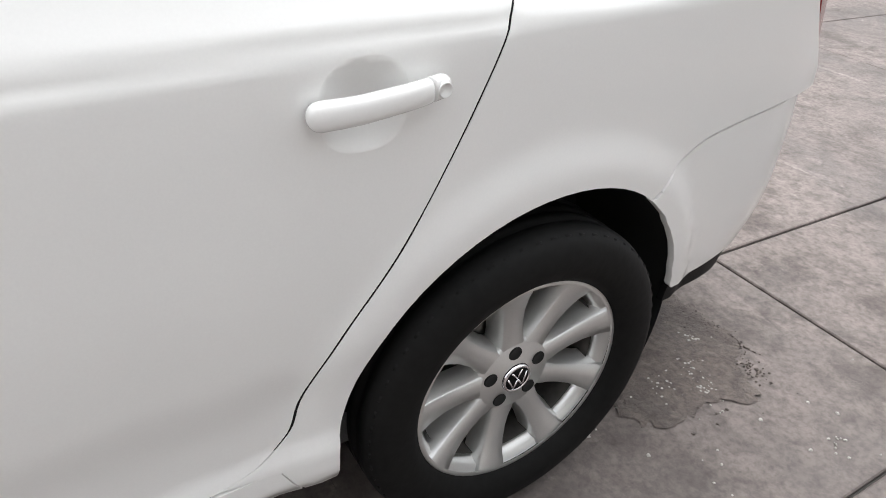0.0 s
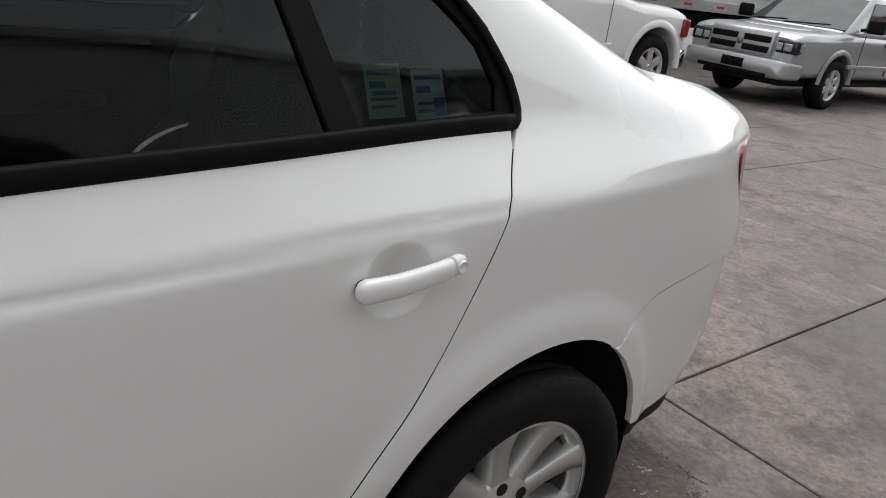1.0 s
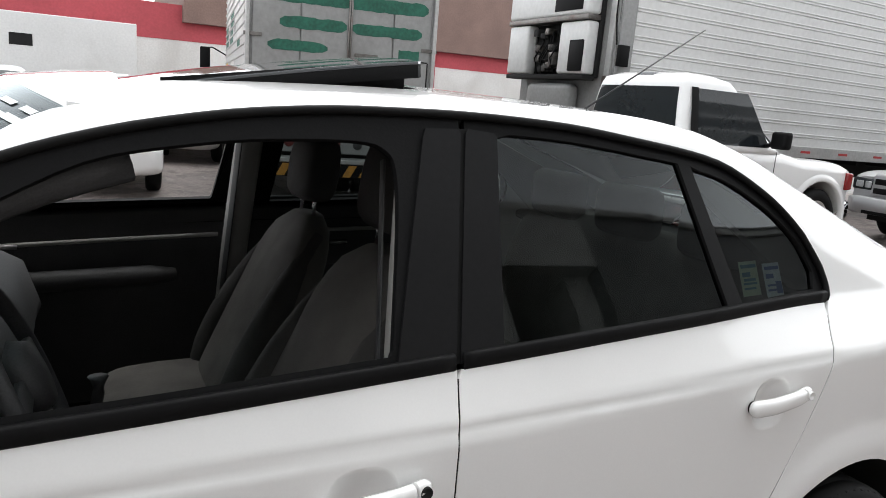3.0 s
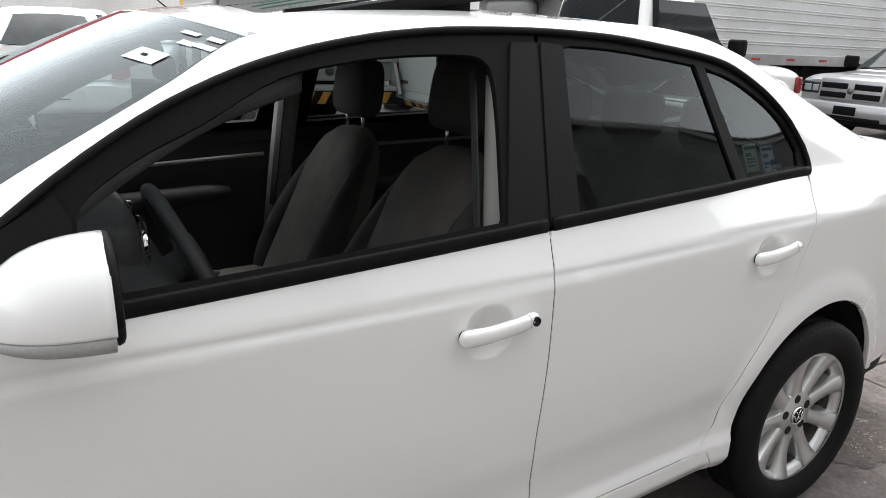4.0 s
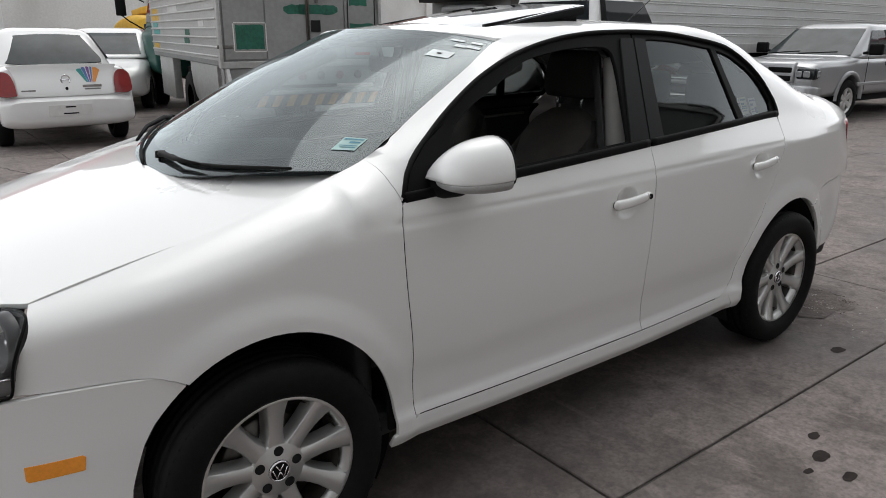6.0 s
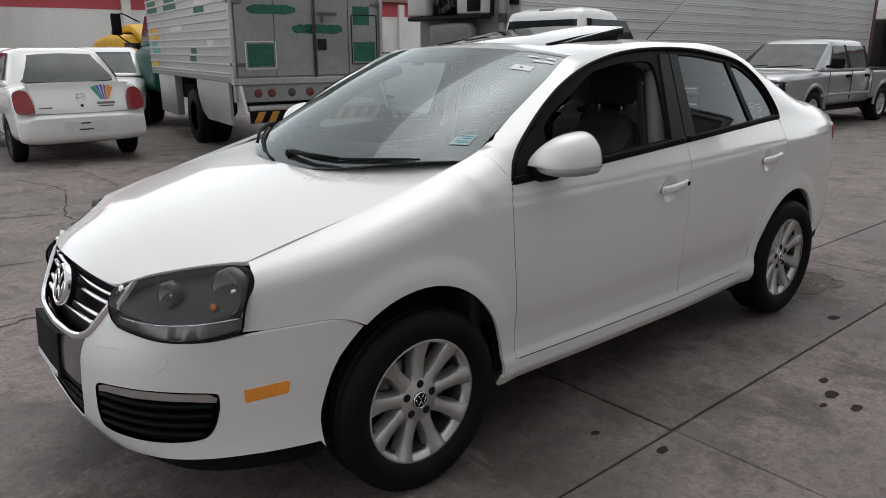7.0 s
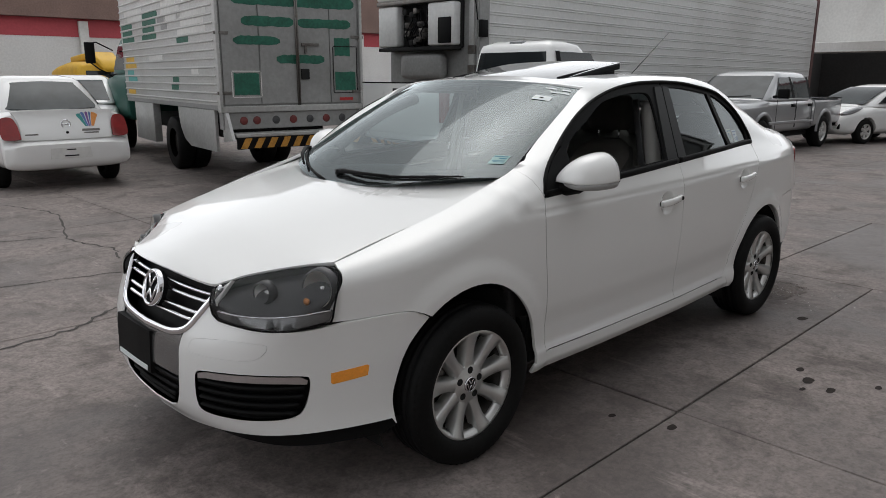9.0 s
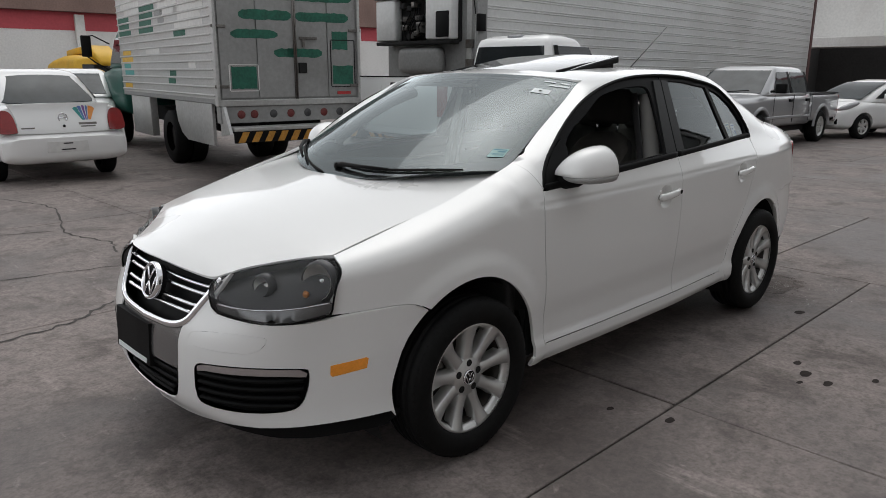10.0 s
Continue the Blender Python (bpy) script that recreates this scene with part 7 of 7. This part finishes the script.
part("cable", tube([(-0.05, 0.1, 3.4), (-0.08, 0.05, 2.9), (-0.04, 0.02, 2.5)], 0.012, 6), BLACK_PLASTIC, trailer)
part("chassis", box((0.3, 0.5, 0.72), (TL - 0.3, 2.05, 1.1)), DARK, trailer, smooth_faces=False)
for x in np.linspace(1.0, TL - 1, 15):
    part("cross_member", box((x, 0.05, 0.98), (x + 0.06, TW - 0.05, 1.08)), DARK, trailer, smooth_faces=False)
for y in (0.45, 2.1):
    part("landing_leg", box((3.0, y - 0.07, 0.06), (3.14, y + 0.07, 1.0), 0.01), STEEL, trailer, smooth_faces=False)
    part("leg_foot", box((2.9, y - 0.15, 0.0), (3.24, y + 0.15, 0.06), 0.01), STEEL, trailer, smooth_faces=False)
    part("leg_brace", tube([(3.1, y, 0.35), (4.1, y, 0.95)], 0.03, 6), STEEL, trailer)
for x in (12.4, 13.7):
    for y, sg in ((0.25, -1), (TW - 0.25, 1)):
        road_wheel(trailer, x, abs(y) if sg > 0 else -y, 0.5, 0.28, sg, ALLOY_IN, 5, 0.55)

# vehicles far off behind the truck
for x, y, h, paint, lb in ((-0.5, 17.5, 95, PAINT, "white"), (4.0, 15.6, 248, PAINT, "white"), (2.3, 16.6, 262, PAINT, "white"), (-6.0, 18.5, 92, PAINT, "white")):
    ob = thing("parked_car", lb + " parked car far behind the truck", "car", facing(x, y, h), "far parked cars")
    b2 = part("body", hull([(0.0, 0.4, 0.85, 0.7), (0.1, 0.28, 0.98, 0.82), (0.8, 0.24, 1.0, 0.85), (3.0, 0.22, 0.95, 0.85), (4.0, 0.25, 0.8, 0.8), (4.2, 0.35, 0.65, 0.6)]), paint, ob)
    arches(b2, (0.8, 3.3), 0.34, 0.9)
    g2 = House([(0.93, 0.2, 3.3, 0.8), (1.2, 0.5, 2.8, 0.72), (1.42, 0.9, 2.3, 0.62), (1.48, 1.2, 2.0, 0.5)])
    part("cabin", g2.shell(), paint, ob)
    quad("rear_window", g2.end("back"), [(-0.62, 1.0), (0.62, 1.0), (0.52, 1.36), (-0.52, 1.36)], GREY_GLASS, ob, "", 0.004, 0.006)
    quad("windscreen", g2.end("front"), [(-0.68, 1.0), (0.68, 1.0), (0.54, 1.38), (-0.54, 1.38)], GREY_GLASS, ob, "", 0.004, 0.006)
    for sg in (-1, 1):
        quad("side_window", g2.side(sg), [(0.7, 1.0), (2.9, 0.98), (2.3, 1.35), (1.0, 1.36)], DARK_GLASS, ob, thick=0.006)
        for xw in (0.8, 3.3):
            road_wheel(ob, xw, 0.74, 0.31, 0.2, sg, ALLOY_IN)
        part("tail_lamp", box((-0.02, sg * 0.66 - 0.08, 0.65), (0.1, sg * 0.66 + 0.08, 0.9), 0.02), RED_LENS, ob)
bus = thing("yellow_truck", "yellow truck cab parked far off by the wall", "truck", facing(7.7, 24.4, 90, 0, (0.9, 0.9, 0.93)))
part("cab", hull([(0, 0.6, 2.0, 1.0), (0.2, 0.5, 2.1, 1.1), (1.4, 0.5, 2.15, 1.1), (2.0, 0.5, 2.1, 1.1), (3.6, 0.55, 1.9, 1.0), (3.9, 0.7, 1.7, 0.8)]), YELLOW, bus)
part("boom", hull([(-0.6, 1.75, 1.95, 0.3), (0.4, 2.2, 2.5, 0.45), (2.6, 2.1, 2.35, 0.5)]), YELLOW, bus)
part("rear_window", box((-0.03, -0.8, 1.3), (0.02, 0.8, 1.8), 0.02), DARK_GLASS, bus)
for sg in (-1, 1):
    road_wheel(bus, 0.6, 1.0, 0.5, 0.3, sg, ALLOY_IN)
    road_wheel(bus, 3.0, 1.0, 0.5, 0.3, sg, ALLOY_IN)
for x in (-13.0, -7.5, -2.0):
    ob = thing("cargo_trailer", "white box trailer parked by the far wall", "trailer", pose(x, 27.5, 0), "far box trailers")
    part("cargo_body", box((0, 0, 1.0), (5.2, 2.4, 3.3), 0.03), TRAILER_WHITE, ob, smooth_faces=False)
    part("vent", box((1.2, -0.02, 2.2), (1.9, 0.0, 2.6), 0.005), DARK, ob, smooth_faces=False)
    part("chassis", box((0.3, 0.4, 0.5), (4.9, 2.0, 1.0)), DARK, ob, smooth_faces=False)
    for sg, y in ((-1, -0.2), (1, 2.2)):
        road_wheel(ob, 1.0, y * sg, 0.45, 0.3, sg, ALLOY_IN)
        road_wheel(ob, 4.2, y * sg, 0.45, 0.3, sg, ALLOY_IN)


# ---- concrete slabs, cracks and stains ----
def concrete(name, pale, dark, wet, share=0.7, relief=0.35):
    """Worn paving: broad dark wear, blotches, fine grit and scuffs, with relief."""
    m = bpy.data.materials.new(name)
    m.use_nodes = True
    n, l = m.node_tree.nodes, m.node_tree.links
    p = n["Principled BSDF"]
    co = n.new("ShaderNodeNewGeometry").outputs["Position"]

    def layer(scale, detail, lo, hi, stretch=None, distort=0.4):
        src = co
        if stretch:
            mp = n.new("ShaderNodeMapping")
            mp.inputs["Rotation"].default_value, mp.inputs["Scale"].default_value = (0, 0, stretch[0]), (1, stretch[1], 1)
            l.new(co, mp.inputs["Vector"])
            src = mp.outputs[0]
        t = n.new("ShaderNodeTexNoise")
        t.inputs["Scale"].default_value, t.inputs["Detail"].default_value, t.inputs["Distortion"].default_value = scale, detail, distort
        t.inputs["Roughness"].default_value = 0.65
        l.new(src, t.inputs["Vector"])
        r = n.new("ShaderNodeMapRange")
        r.inputs["From Min"].default_value, r.inputs["From Max"].default_value = lo, hi
        l.new(t.outputs["Fac"], r.inputs["Value"])
        return r.outputs["Result"], t.outputs["Fac"]

    def mix(fac, a, b, amount):
        k = n.new("ShaderNodeMath")
        k.operation, k.inputs[1].default_value = "MULTIPLY", amount
        l.new(fac, k.inputs[0])
        x = n.new("ShaderNodeMixRGB")
        l.new(k.outputs[0], x.inputs["Fac"])
        for socket, v in ((x.inputs["Color1"], a), (x.inputs["Color2"], b)):
            if isinstance(v, tuple):
                socket.default_value = (*v, 1)
            else:
                l.new(v, socket)
        return x.outputs["Color"]

    broad, _ = layer(0.55, 7, 0.46, 0.62)
    blotch, _ = layer(2.6, 9, 0.5, 0.62)
    grit, raw = layer(55, 6, 0.42, 0.7, None, 0.0)
    scuff, _ = layer(5.0, 6, 0.60, 0.72, (0.5, 0.22))
    chalk, _ = layer(11, 8, 0.62, 0.74)
    fine, rawf = layer(16, 8, 0.45, 0.65)
    c = mix(broad, pale, dark, 0.85)
    c = mix(blotch, c, dark, share)
    c = mix(fine, c, wet, 0.42)
    c = mix(scuff, c, tuple(min(1, v * 1.45) for v in pale), 0.7)
    c = mix(chalk, c, tuple(min(1, v * 1.6) for v in pale), 0.5)
    c = mix(grit, c, wet, 0.5)
    info = n.new("ShaderNodeObjectInfo")
    tone = n.new("ShaderNodeMapRange")
    tone.inputs["To Min"].default_value, tone.inputs["To Max"].default_value = 0.9, 1.1
    l.new(info.outputs["Random"], tone.inputs["Value"])
    each = n.new("ShaderNodeMixRGB")
    each.blend_type, each.inputs["Fac"].default_value = "MULTIPLY", 1.0
    l.new(c, each.inputs["Color1"])
    l.new(tone.outputs["Result"], each.inputs["Color2"])
    l.new(each.outputs["Color"], p.inputs["Base Color"])
    rough = n.new("ShaderNodeMapRange")
    rough.inputs["To Min"].default_value, rough.inputs["To Max"].default_value = 0.85, 0.5
    l.new(broad, rough.inputs["Value"])
    l.new(rough.outputs["Result"], p.inputs["Roughness"])
    h = n.new("ShaderNodeMath")
    h.operation = "ADD"
    l.new(raw, h.inputs[0])
    l.new(rawf, h.inputs[1])
    b = n.new("ShaderNodeBump")
    b.inputs["Strength"].default_value, b.inputs["Distance"].default_value = relief, 0.006
    l.new(h.outputs[0], b.inputs["Height"])
    l.new(b.outputs["Normal"], p.inputs["Normal"])
    return m


CONCRETE = concrete("worn_concrete", (0.258, 0.220, 0.205), (0.094, 0.077, 0.071), (0.046, 0.038, 0.036))
OIL = material("oil_stain", (0.034, 0.028, 0.026), 0.9, 0, 0.3, 40, 6, spec=0.1)
CHIP = material("pale_grit_stone", (0.46, 0.44, 0.41), 0.9, 0, 0.3, 50, 6)
SPALL = concrete("spalled_concrete", (0.165, 0.136, 0.122), (0.062, 0.051, 0.046), (0.034, 0.028, 0.026), 0.6, 1.0)
JX, JL, JY = 0.97, 2.76, 3.1
rs = random.Random(11)
pavement = thing("pavement", "worn grey concrete slab paving with dirty joints", "pavement", pose(0, 0, 0), kind="structure")
slab_meshes = {}


def slab_mesh(lx, ly):
    key = (round(lx, 2), round(ly, 2))
    if key not in slab_meshes:
        bm = box((-lx / 2 + 0.005, -ly / 2 + 0.005, -0.1), (lx / 2 - 0.005, ly / 2 - 0.005, 0.0), 0.004, seg=1)
        me = bpy.data.meshes.new("slab")
        bm.to_mesh(me)
        bm.free()
        me.materials.append(CONCRETE)
        slab_meshes[key] = me
    return slab_meshes[key]


for i in range(-5, 11):
    x0 = JX + JL * i
    shift = -1.2 if i <= 0 else (-0.4 if i % 2 else -1.6)
    for j in range(-2, 6):
        s = new("slab", slab_mesh(JL, JY))
        s.parent = pavement
        s.location = (x0 + JL / 2, shift + JY * (j + 0.5), gz(x0 + JL / 2) - 0.0005 - 0.0015 * rs.random())
        s.rotation_euler = (0, radians(TILT) if i > 0 else 0, radians(rs.uniform(-0.15, 0.15)))
outer = bmesh.new()
W0, E0, N0, S0 = JX - 5 * JL, JX + 11 * JL, JY * 6 - 1.7, -JY * 2 - 0.4
for lo, hi in (((-60, -60, -0.1), (W0, 60, -0.002)), ((E0, -60, -0.1), (90, 60, -0.002)), ((W0, N0, -0.1), (BREAK, 60, -0.004)), ((BREAK, N0, -0.1), (E0, 60, -0.004)), ((W0, -60, -0.1), (BREAK, S0, -0.004)), ((BREAK, -60, -0.1), (E0, S0, -0.004))):
    box(lo, hi, 0, outer)
for v in outer.verts:
    v.co.z += gz(v.co.x)
part("outer_paving", outer, CONCRETE, pavement, smooth_faces=False)


def blot(name, cx, cy, rx, ry, mat, label, seed, z=0.0015, rag=0.4, n=80, rough=0.0):
    """A ragged flat patch; rough: how far its broken surface rises and falls."""
    r = random.Random(seed)
    ph = [r.uniform(0, 6.28) for _ in range(6)]
    loop = []
    for i in range(n):
        a = 2 * math.pi * i / n
        k = 1 + rag * sum(math.sin((m + 2) * a + ph[m]) / (m + 2) for m in range(6)) + r.uniform(-0.25, 0.25) * rag
        loop.append((cx + rx * max(0.3, k) * math.cos(a), cy + ry * max(0.3, k) * math.sin(a)))
    f = lambda x, y: (x, y, gz(x) + z + rough * (0.5 + noise.noise(Vector((x * 30, y * 30, seed)))))
    panel(name, loop, f, mat, pavement, du=0.02 if rough else 0.05, dv=0.02 if rough else 0.05, thick=0, label=label, middle=Vector((cx, cy, -5)))


blot("spalled_patch", 3.215, -0.69, 0.235, 0.215, SPALL, "broken rough concrete patch", 1, rag=0.28, n=140, rough=0.0025)


def crumbs(name, spots, mat, label, size, seed):
    """Loose broken bits lying on the paving round a few spots (x, y, spread along x, spread along y, count)."""
    r = random.Random(seed)
    bm = bmesh.new()
    for x, y, sx, sy, count in spots:
        for _ in range(count):
            px, py, k = r.gauss(x, sx), r.gauss(y, sy), size * r.uniform(0.35, 1.0) ** 1.5
            a0 = r.uniform(0, 6.28)
            low = [(px + k * r.uniform(0.6, 1.2) * math.cos(a0 + 1.26 * i), py + k * r.uniform(0.6, 1.2) * math.sin(a0 + 1.26 * i)) for i in range(5)]
            base = [bm.verts.new((u, v, gz(u) + 0.0005)) for u, v in low]
            top = [bm.verts.new((px + 0.6 * (u - px), py + 0.6 * (v - py), gz(u) + 0.002 + k * r.uniform(0.10, 0.30))) for u, v in low]
            bm.faces.new(top)
            for i in range(5):
                bm.faces.new((base[i], base[(i + 1) % 5], top[(i + 1) % 5], top[i]))
    tagged(part(name, bm, mat, pavement, label, smooth_faces=False), kind="stuff")


# dark bits added along the far edge draw the step of a recess
crumbs("concrete_crumbs", ((3.405, -0.55, 0.012, 0.035, 70), (3.43, -0.65, 0.012, 0.04, 90), (3.44, -0.74, 0.012, 0.03, 60), (3.39, -0.83, 0.02, 0.025, 60), (3.20, -0.72, 0.10, 0.09, 120)), SPALL, "dark crumbs standing in for the recessed patch's dark step", 0.0062, 71)
crumbs("pale_grit", ((3.12, -0.767, 0.025, 0.016, 34), (3.217, -0.805, 0.018, 0.028, 46), (3.25, -0.74, 0.03, 0.03, 22), (3.346, -0.662, 0.012, 0.018, 18), (2.86, -0.80, 0.012, 0.01, 7), (3.36, -1.105, 0.02, 0.02, 9), (3.25, -0.85, 0.15, 0.15, 40)), CHIP, "pale broken grit", 0.0068, 72)
for k, (x, y, r) in enumerate(((1.746, -1.481, 0.05), (1.70, -1.60, 0.04), (1.86, -1.40, 0.035), (0.81, -1.261, 0.035), (0.72, -1.02, 0.025), (1.62, -1.50, 0.025), (2.3, -1.9, 0.06), (2.7, -1.1, 0.05), (1.9, -1.75, 0.03))):
    blot("oil_spot", x, y, r * 0.9, r * 0.5, OIL, "small dark oil spot", 20 + k, 0.0006, 0.14, 32)


def crack(pts, w, seed):
    r = random.Random(seed)
    line = curve_through([(x, y, 0.001) for x, y in pts], 10)
    bm = bmesh.new()
    rows = []
    for i, p in enumerate(line):
        d = (line[min(i + 1, len(line) - 1)] - line[max(i - 1, 0)]).normalized()
        n = Vector((-d.y, d.x, 0))
        p = p + n * r.uniform(-0.02, 0.02)
        h = w * r.uniform(0.4, 1.3)
        rows.append((bm.verts.new(p + n * h), bm.verts.new(p - n * h)))
    for a, b in zip(rows, rows[1:]):
        bm.faces.new((a[0], a[1], b[1], b[0]))
    part("crack", bm, DIRT, pavement, "dark crack in the concrete", smooth_faces=False)


for k, (pts, w) in enumerate((([(-2.2, 1.45), (-1.04, 1.75), (-0.63, 1.85), (-0.3, 2.1)], 0.012), ([(0.2, 3.4), (0.3, 3.8), (0.15, 4.5), (0.44, 5.85), (0.2, 6.9)], 0.010), ([(-1.8, 4.4), (-0.9, 4.9), (0.1, 4.6)], 0.009), ([(-2.5, 3.0), (-1.6, 2.7), (-0.8, 3.1), (0.3, 2.9)], 0.007))):
    crack(pts, w, 40 + k)
